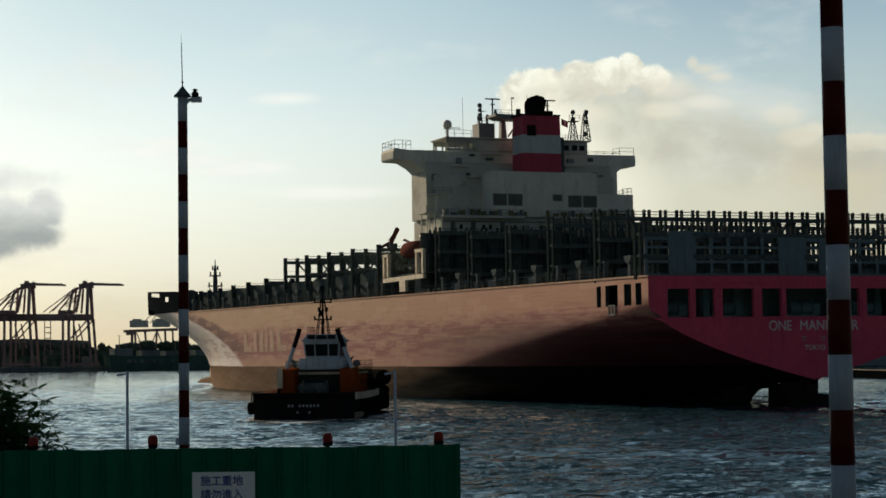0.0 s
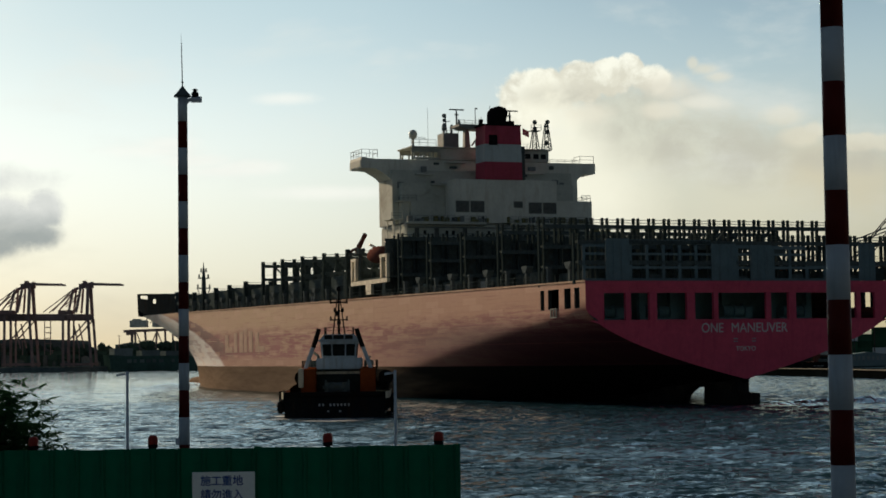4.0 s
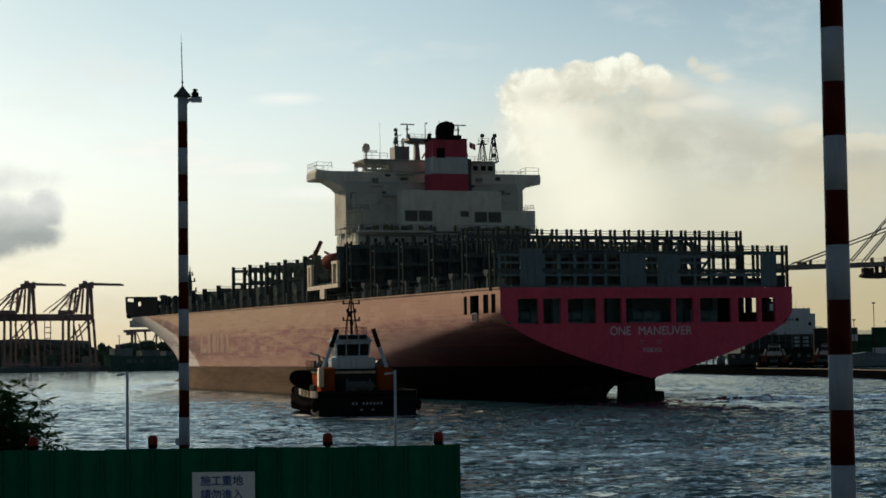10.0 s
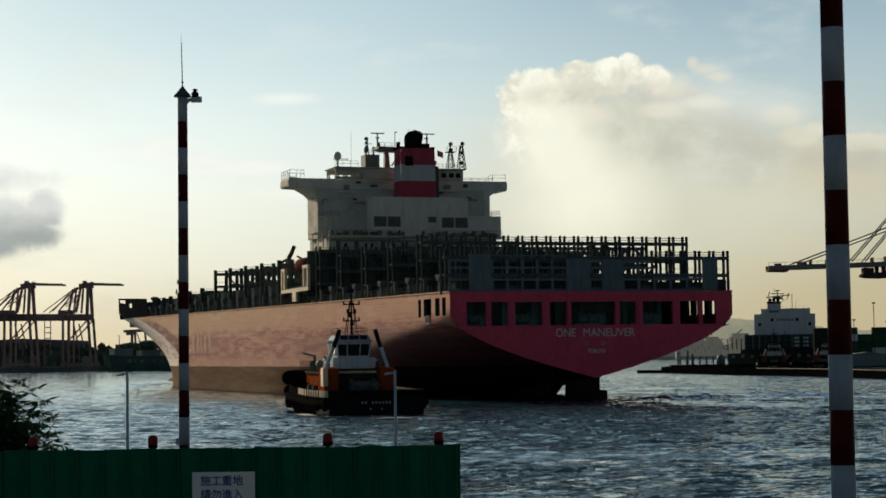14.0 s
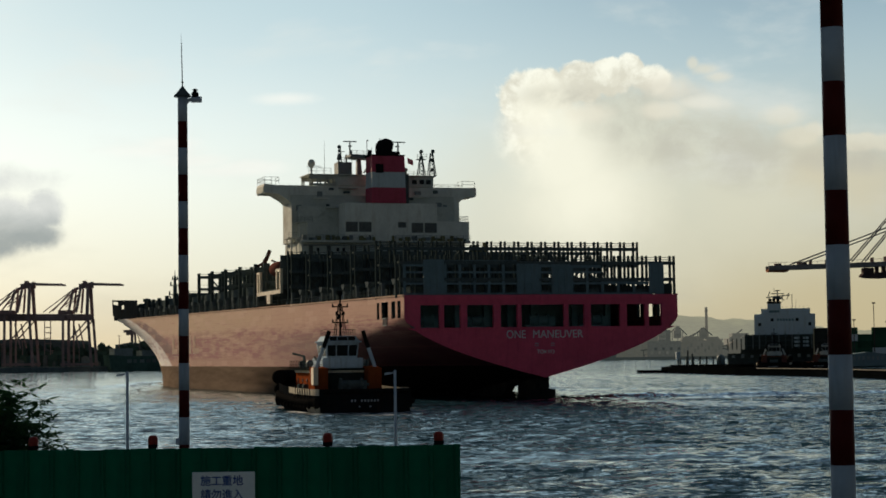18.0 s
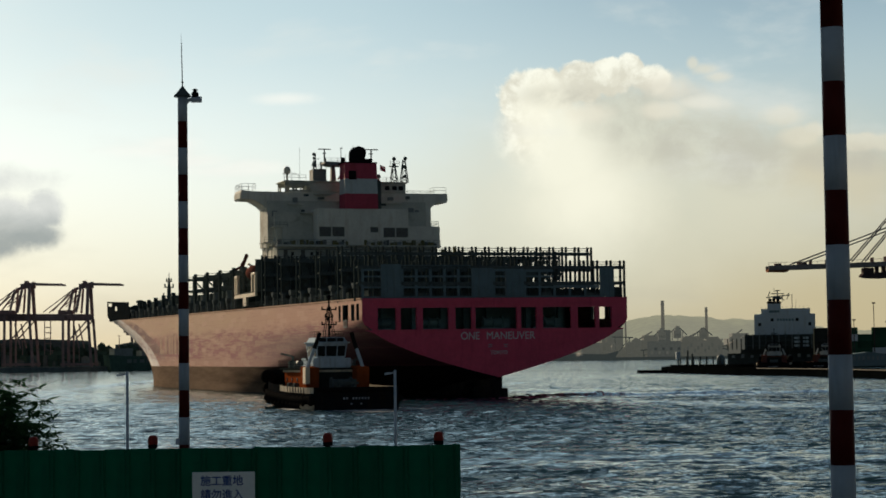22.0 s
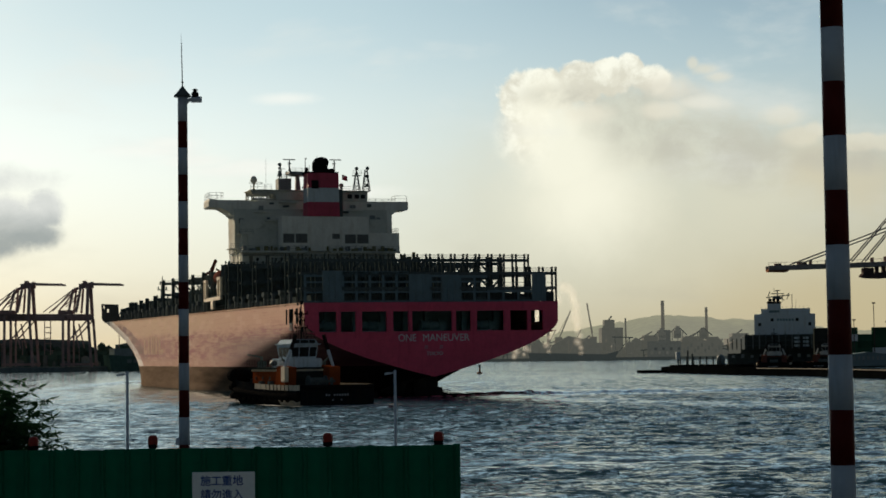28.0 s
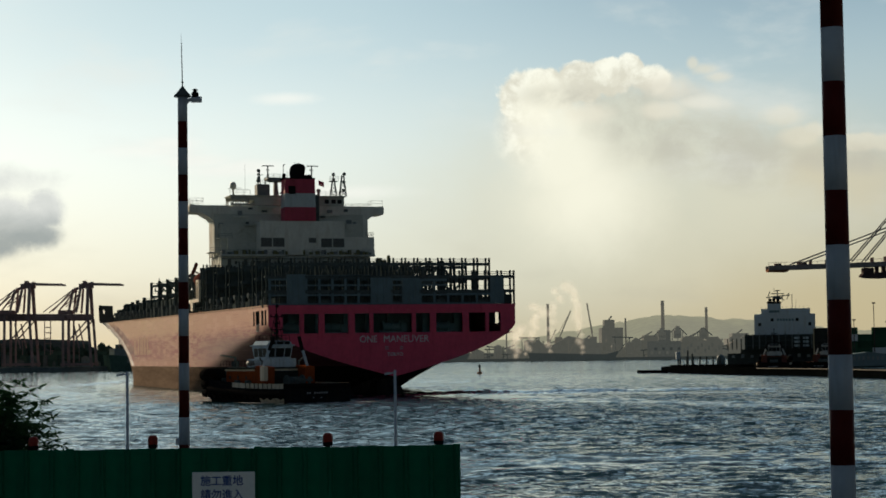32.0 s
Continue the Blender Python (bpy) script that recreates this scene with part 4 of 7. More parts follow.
    for sign in (-1, 1):
        for i in range(36):
            s = 5.5 + 7.1 * i
            if 75 < s < 97:
                continue
            x = sign * (ship_half(s, 17) - 0.55)
            m = pose(x, s, ship_top(s) - 0.35)
            if i % 2:
                if plain is None:
                    plain = part("side_post", stub, M["bracket"], ship)
                    plain.matrix_basis = m
                else:
                    again(plain, ship, m)
            elif first is None:
                first = part("bracket", bm, M["bracket"], ship)
                first.matrix_basis = m
            else:
                again(first, ship, m)
    # lockers and boxes between the brackets
    bm = bmesh.new()
    box(bm, -0.5, 0.5, -1.3, 1.3, 0, 1.5)
    locker = None
    for i in range(30):
        s = 9.0 + 7.1 * i + rnd.uniform(-0.8, 0.8)
        if 73 < s < 98 or rnd.random() < 0.35:
            continue
        m = pose(-(ship_half(s, 17) - 1.6), s, ship_top(s) - 0.35)
        if locker is None:
            locker = part("deck_box", bm, M["steel_grey"], ship)
            locker.matrix_basis = m
        else:
            again(locker, ship, m)
    # guard rails along the deck edge
    for sign in (-1, 1):
        bm = bmesh.new()
        for s in range(16, 264, 4):
            a = Vector((sign * (ship_half(s, 17) - 0.12), s, ship_top(s)))
            b = Vector((sign * (ship_half(s + 4, 17) - 0.12), s + 4, ship_top(s + 4)))
            bar(bm, a, a + Vector((0, 0, 1.1)), 0.07)
            for h in (0.55, 1.1):
                bar(bm, a + Vector((0, 0, h)), b + Vector((0, 0, h)), 0.05)
        part("guard_rail", bm, M["steel_dark"], ship)
    # pale sheer strake along the deck edge
    for sign in (-1, 1):
        bm = bmesh.new()
        for s in range(0, 236, 4):
            a = Vector((sign * (ship_half(s, 17) + 0.02), s, ship_top(s) - 0.02))
            b = Vector((sign * (ship_half(s + 4, 17) + 0.02), s + 4, ship_top(s + 4) - 0.02))
            bar(bm, a, b, 0.12, 0.22)
        part("sheer_strake", bm, M["sheer_pale"], ship)
    # lifeboat stations abreast of the house
    for sign in (-1, 1):
        bm = bmesh.new()
        x0, x1 = sorted((sign * 22.7, sign * 22.2))
        for s in (77.6, 80.4, 94.2, 96.2):
            box(bm, x0, x1, s - 0.30, s + 0.30, 20.0, 23.7)
        box(bm, x0, x1, 77.2, 96.6, 19.2, 19.9)
        box(bm, x0, x1, 77.2, 81, 23.4, 23.9)
        box(bm, x0, x1, 93.8, 96.6, 23.4, 23.9)
        box(bm, x0, x1, 85.6, 88.4, 17.4, 19.2)
        st = part("boat_station", bm, M["cream"], ship, "cream steel lifeboat gallery")
        bm = bmesh.new()
        xa, xb = sorted((sign * 22.2, sign * 17.0))
        box(bm, xa, xb, 77.4, 96.4, 20.0, 20.25)
        part("gallery_deck", bm, M["steel_dark"], st)
        bm = bmesh.new()
        prof = [(0.05, -4.6), (0.9, -4.2), (1.35, -2.6), (1.45, 0), (1.35, 2.6), (0.9, 4.2), (0.05, 4.6)]
        lathe(bm, prof, 16, pose(sign * 20.4, 87.5, 24.3, -90, 0, 0))
        part("lifeboat", bm, M["crane_red"], st, "enclosed dull red lifeboat", smooth=True)
        for s in (82.5, 90.5):
            bm = bmesh.new()
            bar(bm, (sign * 18.7, s, 20), (sign * 18.7, s, 25.0), 0.4)
            bar(bm, (sign * 18.7, s, 25.0), (sign * 21.2, s, 26.2), 0.35)
            part("davit", bm, M["cream"], st)
    # provision crane beside the house
    crane = part("provision_crane", *_crane_post(), ship)
    bm = bmesh.new()
    bar(bm, (-20.9, 98.6, 25.2), (-20.0, 96.4, 28.4), 0.55)
    bar(bm, (-20.9, 98.6, 26.4), (-20.0, 96.4, 28.5), 0.12)
    bar(bm, (-20.6, 97.5, 26.2), (-21.6, 100.8, 25.4), 0.4)
    part("jib", bm, M["crane_red"], crane)
    # foremast
    bm = bmesh.new()
    tube(bm, (0, 301, 18), (0, 301, 29.5), 0.8, 0.6, 10)
    box(bm, -1.9, 1.9, 300.3, 301.7, 26.6, 26.9)
    box(bm, -1.5, 1.5, 300.4, 301.6, 29.4, 29.7)
    tube(bm, (0, 301, 29.5), (0, 301, 32.4), 0.5, 0.3, 8)
    box(bm, -0.9, 0.9, 300.6, 301.4, 31.2, 31.4)
    tube(bm, (0, 301, 32.4), (0, 301, 34.0), 0.16, 0.1, 8)
    for x, z in ((-1.7, 26.9), (1.7, 26.9), (-1.3, 29.7), (1.3, 29.7), (-0.7, 31.4), (0.7, 31.4)):
        tube(bm, (x, 301, z), (x, 301, z + 0.9), 0.22, n=8)
    for x in (-1.8, 1.8):
        bar(bm, (x, 301, 26.6), (0.4 * x, 301, 24.0), 0.2)
    part("foremast", bm, M["steel_dark"], ship)
    # breakwater plate across the deck behind the forecastle
    bm = bmesh.new()
    prism(bm, [(-17.5, 17.6), (17.5, 17.6), (17.5, 22.6), (9.0, 23.8), (-9.0, 23.8), (-17.5, 22.6)], 271.0, 271.3, "y")
    for i in range(9):
        bar(bm, (-16 + 4 * i, 270.9, 17.8), (-16 + 4 * i, 270.9, 22.6), 0.3)
    part("breakwater", bm, M["post_dark"], ship)
    # windlasses and vents on the forecastle
    for x, s, r, z in ((-6, 290, 1.2, 22.4), (6, 290, 1.2, 22.4), (-13, 284, 0.9, 23.5), (13, 284, 0.9, 23.5), (-9, 277, 1.0, 24.3), (9, 276, 1.0, 24.2), (-14, 271, 0.8, 24.6)):
        bm = bmesh.new()
        lathe(bm, [(r, 17.5), (r, z - 1), (r * 1.4, z - 0.8), (r * 1.4, z - 0.2), (r * 0.5, z)], 12, pose(x, s, 0))
        part("ventilator", bm, M["steel_dark"], ship)


def _crane_post():
    bm = bmesh.new()
    tube(bm, (-20.5, 97.5, 17), (-20.5, 97.5, 25.6), 0.4, 0.35, 10)
    box(bm, -21.1, -19.9, 96.9, 98.1, 24.8, 25.9)
    return bm, M["steel_dark"]


def build_house(ship):
    """Accommodation block, bridge with its wings, casing, funnel and masts."""
    house = new("superstructure")
    house.parent = ship
    house.matrix_basis = pose(-0.25, 0, 0)
    W = M["white"]

    def blk(name, dims, mat=W, label="", bevel=0.08, parent=house):
        bm = bmesh.new()
        box(bm, *dims)
        return part(name, bm, mat, parent, label, bevel=bevel)

    low = blk("lower_house", (-16.2, 17.6, 84.6, 98.0, 16.8, 29.5), mat=M["white_grimy"], label="off-white lower decks with rust runs")
    blk("starboard_tier", (10, 18.5, 84.4, 97.6, 29.6, 33.7))
    blk("mid_house", (-16.7, 17.4, 90.4, 97.6, 29.6, 39.2), M["white_grimy"], "sooty off-white upper decks")
    blk("upper_tier", (17.4, 18.6, 90.5, 97.4, 33.7, 38.4))
    casing = blk("engine_casing", (-7.6, 11.6, 84.0, 90.6, 29.62, 37.2), label="plain grey-white engine casing")
    blk("casing_shoulder", (-15.6, -7.6, 88.5, 90.5, 29.6, 36.8), M["white_grimy"])
    blk("casing_shoulder", (11.6, 16.4, 87.6, 90.5, 33.7, 36.9), M["white_grimy"])
    blk("ladder_trunk", (-14.2, -12.4, 87.9, 88.6, 30.6, 33.5), M["white_grimy"], bevel=0.05)
    # bridge deck with raked wing undersides
    bm = bmesh.new()
    prism(bm, [(-22.0, 39.5), (-19.4, 39.5), (-17.6, 38.5), (-16.3, 37.2), (17.6, 37.2), (18.9, 38.2), (20.2, 39.3), (22.5, 39.3), (22.5, 41.2), (20.0, 41.15), (-19.4, 41.15), (-22.0, 41.4)], 91.2, 97.6, "y")
    part("bridge_deck", bm, W, house, "off-white bridge deck with cantilevered wings", bevel=0.06)
    for x0, x1 in ((-22.15, -21.95), (22.45, 22.65)):
        blk("wing_end", (x0, x1, 91.4, 97.4, 39.7, 40.9), M["white_grimy"], bevel=0.03)
    wheel = blk("wheelhouse", (-7.6, 13.2, 90.8, 97.2, 41.15, 43.2), M["white_grimy"])
    for x in (-12.8, -12.4, -11.2, -10.6, -9.5, -8.9, -8.0):
        for y in (90.9, 97.0):
            blk("window_post", (x - 0.13, x + 0.13, y - 0.1, y + 0.1, 41.15, 43.2), M["white_grimy"], bevel=0.0, parent=wheel)
    for y in (90.8, 96.9):
        blk("window_sill", (-12.9, -7.6, y, y + 0.2, 41.15, 41.6), M["white_grimy"], bevel=0.0, parent=wheel)
        blk("window_head", (-12.9, -7.6, y, y + 0.2, 42.45, 43.2), M["white_grimy"], bevel=0.0, parent=wheel)
    blk("roof_edge", (-13.2, 13.6, 90.3, 97.6, 43.2, 43.45), M["white_grimy"])
    for x in (8.6, 10.2, 11.6):
        blk("window_pane", (x, x + 1.0, 90.72, 90.82, 41.7, 42.6), M["glass"], bevel=0.0, parent=wheel)
    # aft-facing window bands
    for a, b, z0, z1 in ((-7.4, -5.0, 31.5, 33.4), (-4.7, -2.2, 31.5, 33.4), (3.4, 5.0, 32.4, 33.4), (6.2, 8.6, 31.4, 33.3), (8.9, 11.4, 31.4, 33.3)):
        blk("window", (a, b, 83.93, 84.02, z0, z1), M["louvre"], "dark louvred opening", 0.0, casing)
        blk("window_rim", (a - 0.1, b + 0.1, 83.97, 84.03, z0 - 0.1, z1 + 0.1), M["white_grimy"], bevel=0.0, parent=casing)
    # decks, galleries and their rails on the port quarter
    for dims in ((-16.6, -2.0, 83.2, 84.8, 29.3, 29.75), (3.0, 18.4, 83.4, 84.8, 29.3, 29.7), (-16.3, -13.0, 88.0, 90.6, 33.5, 33.7), (-10.4, -7.7, 87.6, 89.0, 36.4, 36.65), (-16.4, -7.6, 87.8, 90.6, 29.7, 30.6), (-18.6, -16.2, 86.0, 90.0, 30.2, 30.4), (-18.2, -16.2, 85.0, 92.0, 26.6, 26.8)):
        blk("gallery", dims, M["white_grimy"], bevel=0.03)
    # sheltered alleys, doors and lockers on the face of the lower decks
    for x, z in ((-14.8, 26.9), (-11.2, 26.9), (-6.0, 26.9), (4.4, 26.9), (9.6, 26.9), (14.2, 26.9)):
        blk("door", (x, x + 0.8, 84.5, 84.62, z - 0.1, z + 1.9), M["louvre"], bevel=0.0, parent=low)
    for x in (-13.2, -9.2, -8.0, -3.6, -1.4, 1.2, 6.8, 12.0):
        blk("porthole", (x, x + 0.5, 84.5, 84.62, 27.6, 28.3), M["glass"], bevel=0.0, parent=low)
    blk("pipe_run", (-16.0, 17.4, 84.35, 84.6, 28.7, 28.95), M["steel_grey"], bevel=0.03)
    for x in (-17.9, -16.9):
        for y in (86.2, 89.8):
            blk("gallery_post", (x - 0.1, x + 0.1, y - 0.1, y + 0.1, 20.2, 30.2), bevel=0.0)

    def railing(points, name="railing", h=1.05, mat=None, closed=False):
        bm = bmesh.new()
        pts = [Vector(p) for p in points]
        for a, b in zip(pts, pts[1:]):
            n = max(1, int((b - a).length / 1.4))
            for i in range(n + 1):
                q = a.lerp(b, i / n)
                bar(bm, q, q + Vector((0, 0, h)), 0.07)
            for z in (h * 0.5, h):
                bar(bm, a + Vector((0, 0, z)), b + Vector((0, 0, z)), 0.06)
        return part(name, bm, mat or M["steel_grey"], house)

    rnd = random.Random(17)
    for x in [-16.3 + 0.68 * i for i in range(50)]:
        if -1.5 < x < 2.0 or rnd.random() < 0.2:
            continue
        w, h = rnd.uniform(0.3, 1.0), rnd.uniform(0.25, 1.05)
        blk("deck_gear", (x, x + w, 83.5, 84.3, 29.7, 29.7 + h), rnd.choice((M["steel_dark"], M["deck_olive"], M["steel_grey"], M["deck_olive"])), bevel=0.05)
    for x, z in ((-15.6, 33.7), (-14.6, 30.9), (-9.6, 36.65), (-15.8, 36.0), (13.5, 37.0), (-11.4, 38.9), (-6.0, 39.6), (9.0, 39.5), (7.4, 38.4), (13.0, 39.8), (-9.0, 40.2), (-12.8, 30.6), (-10.6, 30.6), (15.0, 36.9)):
        blk("deck_fitting", (x, x + rnd.uniform(0.6, 1.4), 90.0 if x < 0 or z > 38 else 90.2, 90.5, z, z + rnd.uniform(0.4, 1.1)), rnd.choice((M["steel_grey"], M["steel_dark"])), bevel=0.04)
    for x0, x1, z in ((-12.5, -9.2, 38.4), (6.2, 12.0, 38.9), (-6.8, -3.0, 40.6)):
        blk("ledge", (x0, x1, 89.7, 91.3, z, z + 0.18), bevel=0.02)
    railing([(-16.5, 83.3, 29.7), (-2.1, 83.3, 29.7)])
    railing([(2.6, 83.5, 29.7), (18.3, 83.5, 29.7)])
    railing([(16.6, 84.6, 33.7), (18.3, 84.6, 33.7), (18.3, 97, 33.7)])
    railing([(-16.2, 88.1, 33.7), (-13.1, 88.1, 33.7)], h=0.9)
    railing([(-18.4, 86.1, 30.4), (-16.4, 86.1, 30.4)], h=1.0)
    railing([(-13.1, 90.4, 43.5), (-8.5, 90.4, 43.5)], h=1.1)
    railing([(5.8, 90.4, 43.4), (13.4, 90.4, 43.4)], h=0.9)
    railing([(-21.9, 91.4, 41.4), (-21.9, 97.4, 41.4), (-19.0, 97.4, 41.4)], h=1.35)
    railing([(-21.9, 91.4, 41.4), (-19.0, 91.4, 41.4), (-19.0, 94, 41.4)], h=1.35)
    railing([(22.3, 91.4, 41.2), (19.6, 91.4, 41.2), (19.6, 94, 41.2)], h=1.3)
    railing([(13.6, 91.4, 41.2), (19.6, 91.4, 41.2)], h=0.55)
    # funnel: banded casing, sooty uptakes, side vent
    def band(z0, z1, mat, label=""):
        bm = bmesh.new()
        t0, t1 = (z0 - 37.2) * 0.02, (z1 - 37.2) * 0.02
        ring0 = [(-1.6 + t0, 83.9), (5.5 - t0, 83.9), (5.5 - t0, 88.2), (-1.6 + t0, 88.2)]
        ring1 = [(-1.6 + t1, 83.9 + t1 * 0.5), (5.5 - t1, 83.9 + t1 * 0.5), (5.5 - t1, 88.2), (-1.6 + t1, 88.2)]
        a = [bm.verts.new((x, y, z0)) for x, y in ring0]
        b = [bm.verts.new((x, y, z1)) for x, y in ring1]
        bm.faces.new(a[::-1])
        bm.faces.new(b)
        for i in range(4):
            j = (i + 1) % 4
            bm.faces.new((a[i], a[j], b[j], b[i]))
        return part("funnel_band", bm, mat, funnel, label)

    funnel = new("funnel")
    funnel.parent = ship
    funnel.matrix_basis = pose(-0.7, 0, 0)
    tagged(funnel, "magenta and white banded funnel with sooty top")
    band(37.2, 40.3, M["funnel_red"], "magenta band")
    band(40.3, 43.4, M["funnel_white"], "grey-white band")
    band(43.4, 46.6, M["funnel_red"], "magenta band")
    bm = bmesh.new()
    box(bm, -0.7, 0.9, 83.9, 84.15, 43.2, 45.0)
    part("vent", bm, M["soot"], funnel)
    bm = bmesh.new()
    box(bm, 5.7, 6.5, 85.0, 87.5, 37.0, 43.2)
    part("pipe_trunk", bm, M["steel_dark"], funnel)
    bm = bmesh.new()
    box(bm, -1.7, 5.4, 83.9, 88.4, 46.6, 46.85)
    part("rim", bm, M["soot"], funnel)
    bm = bmesh.new()
    rings = []
    for i in range(10):
        a = i / 9
        c = Vector((1.65 + 0.35 * a, 86.3 - 0.5 * a * a, 46.8 + 3.5 * a))
        r = 1.45 + 0.3 * math.sin(min(a / 0.6, 1.0) * math.pi / 2) if a < 0.58 else 1.75 * math.sqrt(max(0.0, 1 - ((a - 0.58) / 0.42) ** 2)) + 0.05
        rings.append([bm.verts.new(c + Vector((r * math.cos(t), r * math.sin(t) * 1.2, 0))) for t in [2 * math.pi * j / 18 for j in range(18)]])
    for p, q in zip(rings, rings[1:]):
        for j in range(18):
            bm.faces.new((p[j], p[(j + 1) % 18], q[(j + 1) % 18], q[j]))
    part("uptake", bm, M["soot"], funnel, "sooty black uptake", smooth=True)
    for x, s, r, h in ((-1.2, 86.5, 0.4, 47.9), (3.5, 86, 0.55, 47.6), (4.6, 86.5, 0.5, 47.7)):
        bm = bmesh.new()
        tube(bm, (x, s, 46.8), (x, s - 0.3, h), r, n=12)
        part("pipe", bm, M["soot"], funnel)
    # radar mast to port of the funnel
    bm = bmesh.new()
    box(bm, -6.8, -3.9, 91.2, 94.2, 43.4, 46.0)
    part("mast_house", bm, M["steel_grey"], house, bevel=0.06)
    bm = bmesh.new()
    prism(bm, [(-3.1, 43.4), (-2.0, 43.4), (-2.3, 46.7), (-3.0, 46.7)], 90.4, 91.4, "y")
    prism(bm, [(-4.9, 47.3), (-4.9, 46.9), (-3.6, 46.5), (0.4, 46.5), (0.4, 47.2)], 88.2, 92.2, "y")
    bar(bm, (0.2, 90.6, 46.4), (-1.6, 90.9, 43.8), 0.3)
    tube(bm, (-4.9, 88.4, 47.3), (-4.9, 88.4, 48.0), 0.3, 0.2, 8)
    tube(bm, (-0.9, 90.2, 43.4), (-0.9, 90.2, 44.4), 0.3, n=8)
    part("radar_platform", bm, M["steel_grey"], house)
    railing([(-4.8, 89.7, 47.3), (-0.4, 89.7, 47.2)], h=0.9)
    railing([(-7.0, 91.3, 46.0), (-3.9, 91.3, 46.0)], h=0.9)
    for x, s, z0, z1, r in ((-4.4, 90.9, 47.2, 50.2, 0.18), (-0.8, 91, 47.2, 50.5, 0.09), (5.6, 90.5, 46.8, 50.2, 0.2), (-9.4, 92, 43.4, 50.4, 0.035), (1.6, 90, 46.8, 50.9, 0.07), (2.0, 90.4, 46.8, 50.0, 0.16), (-0.1, 90, 47.2, 48.9, 0.05)):
        bm = bmesh.new()
        tube(bm, (x, s, z0), (x, s, z1), r, r * 0.7, 8)
        part("mast_pole", bm, M["steel_dark"], house)
    for x, w, z in ((-4.4, 1.35, 50.1), (5.9, 1.35, 50.2), (5.6, 0.4, 49.3), (-4.4, 0.35, 49.2), (-0.7, 0.22, 50.4), (1.9, 0.4, 49.4)):
        bm = bmesh.new()
        box(bm, x - w, x + w, 90.7, 90.95, z - 0.1, z + 0.1)
        part("radar_scanner", bm, M["steel_dark"], house)
    bm = bmesh.new()
    lathe(bm, [(0.45, 0), (0.35, 0.15), (0.2, 0.3), (0.2, 1.3), (0.5, 1.5), (0.72, 1.9), (0.74, 2.3), (0.6, 2.75), (0.25, 3.0)], 16, pose(-12.0, 92.5, 43.5))
    part("radome", bm, W, house, "white satellite radome", smooth=True)
    railing([(-13.4, 90.4, 44.6), (-10.6, 90.4, 44.6)], h=0.4)
    for x, s, z0, z1 in ((11.0, 92, 43.4, 47.2), (13.0, 91.2, 43.4, 48.2)):
        bm = bmesh.new()
        for dx, ds in ((-0.75, -0.6), (0.75, -0.6), (-0.75, 0.6), (0.75, 0.6)):
            bar(bm, (x + dx, s + ds, z0), (x + dx * 0.3, s + ds * 0.3, z1), 0.14)
        for i in range(5):
            u, v = i / 5, (i + 1) / 5
            ru, rv = 1 - 0.7 * u, 1 - 0.7 * v
            zu, zv = z0 + (z1 - z0) * u, z0 + (z1 - z0) * v
            bar(bm, (x - 0.75 * ru, s - 0.6 * ru, zu), (x + 0.75 * rv, s - 0.6 * rv, zv), 0.09)
            bar(bm, (x + 0.75 * ru, s - 0.6 * ru, zu), (x - 0.75 * rv, s - 0.6 * rv, zv), 0.09)
        part("lattice_mast", bm, M["steel_dark"], house)
    for x, z in ((11.0, 46.9), (11.0, 48.1), (13.3, 44.4), (13.4, 46.4), (13.5, 48.2)):
        bm = bmesh.new()
        if x < 12 and z < 47:
            box(bm, x - 0.9, x + 0.9, 91.3, 92.7, z - 0.08, z + 0.05)
        lathe(bm, [(0.2, 0), (0.4, 0.15), (0.4, 0.55), (0.2, 0.75)], 10, pose(x, 91.8, z))
        part("lamp_unit", bm, M["steel_dark"], house)
    bm = bmesh.new()
    for i in range(4):
        prism(bm, [(6.3 + 0.3 * i, 46.6 - 0.12 * i), (6.6 + 0.3 * i, 46.45 - 0.12 * i), (6.6 + 0.3 * i, 45.3 - 0.1 * i), (6.3 + 0.3 * i, 45.5 - 0.1 * i)], 86.4 + 0.06 * (i % 2), 86.43 + 0.06 * (i % 2), "y")
    part("flag", bm, M["funnel_red"], house, "small red flag")
    for x0, x1, y, z in ((18.9, 20.0, 84.5, 29.0), (20.2, 21.4, 84.8, 28.6), (21.6, 22.2, 84.6, 29.6), (19.6, 22.4, 85.2, 28.0)):
        blk("deck_fitting", (x0, x1, y, y + 0.8, 26.4, z), M["deck_olive"], bevel=0.1)
    bm = bmesh.new()
    tube(bm, (11.0, 92, 47.0), (11.0, 92, 48.4), 0.14, n=8)
    part("lamp_post", bm, M["steel_dark"], house)
    railing([(10.0, 91.2, 47.0), (12.0, 91.2, 47.0)], h=0.9)
    for x, s, z, r in ((-6.4, 92, 46.0, 0.3), (7.4, 91.5, 43.4, 0.5), (-4.6, 92.8, 46.0, 0.3)):
        bm = bmesh.new()
        lathe(bm, [(r * 0.6, 0), (r * 0.6, 0.8), (r, 1.0), (r, 1.5), (r * 0.4, 1.7)], 12, pose(x, s, z))
        part("vent_cowl", bm, M["steel_grey"], house)
    bm = bmesh.new()
    tube(bm, (-5.9, 92, 46.0), (-6.1, 92, 49.4), 0.12, n=8)
    for z, w in ((46.9, 0.46), (47.6, 0.25), (48.3, 0.3), (49.1, 0.38)):
        tube(bm, (-6.4, 91.8, z), (-6.2, 92.2, z), w, n=12)
    bar(bm, (-6.6, 92, 48.0), (-5.2, 92, 48.2), 0.12)
    part("dish_mast", bm, M["steel_dark"], house)


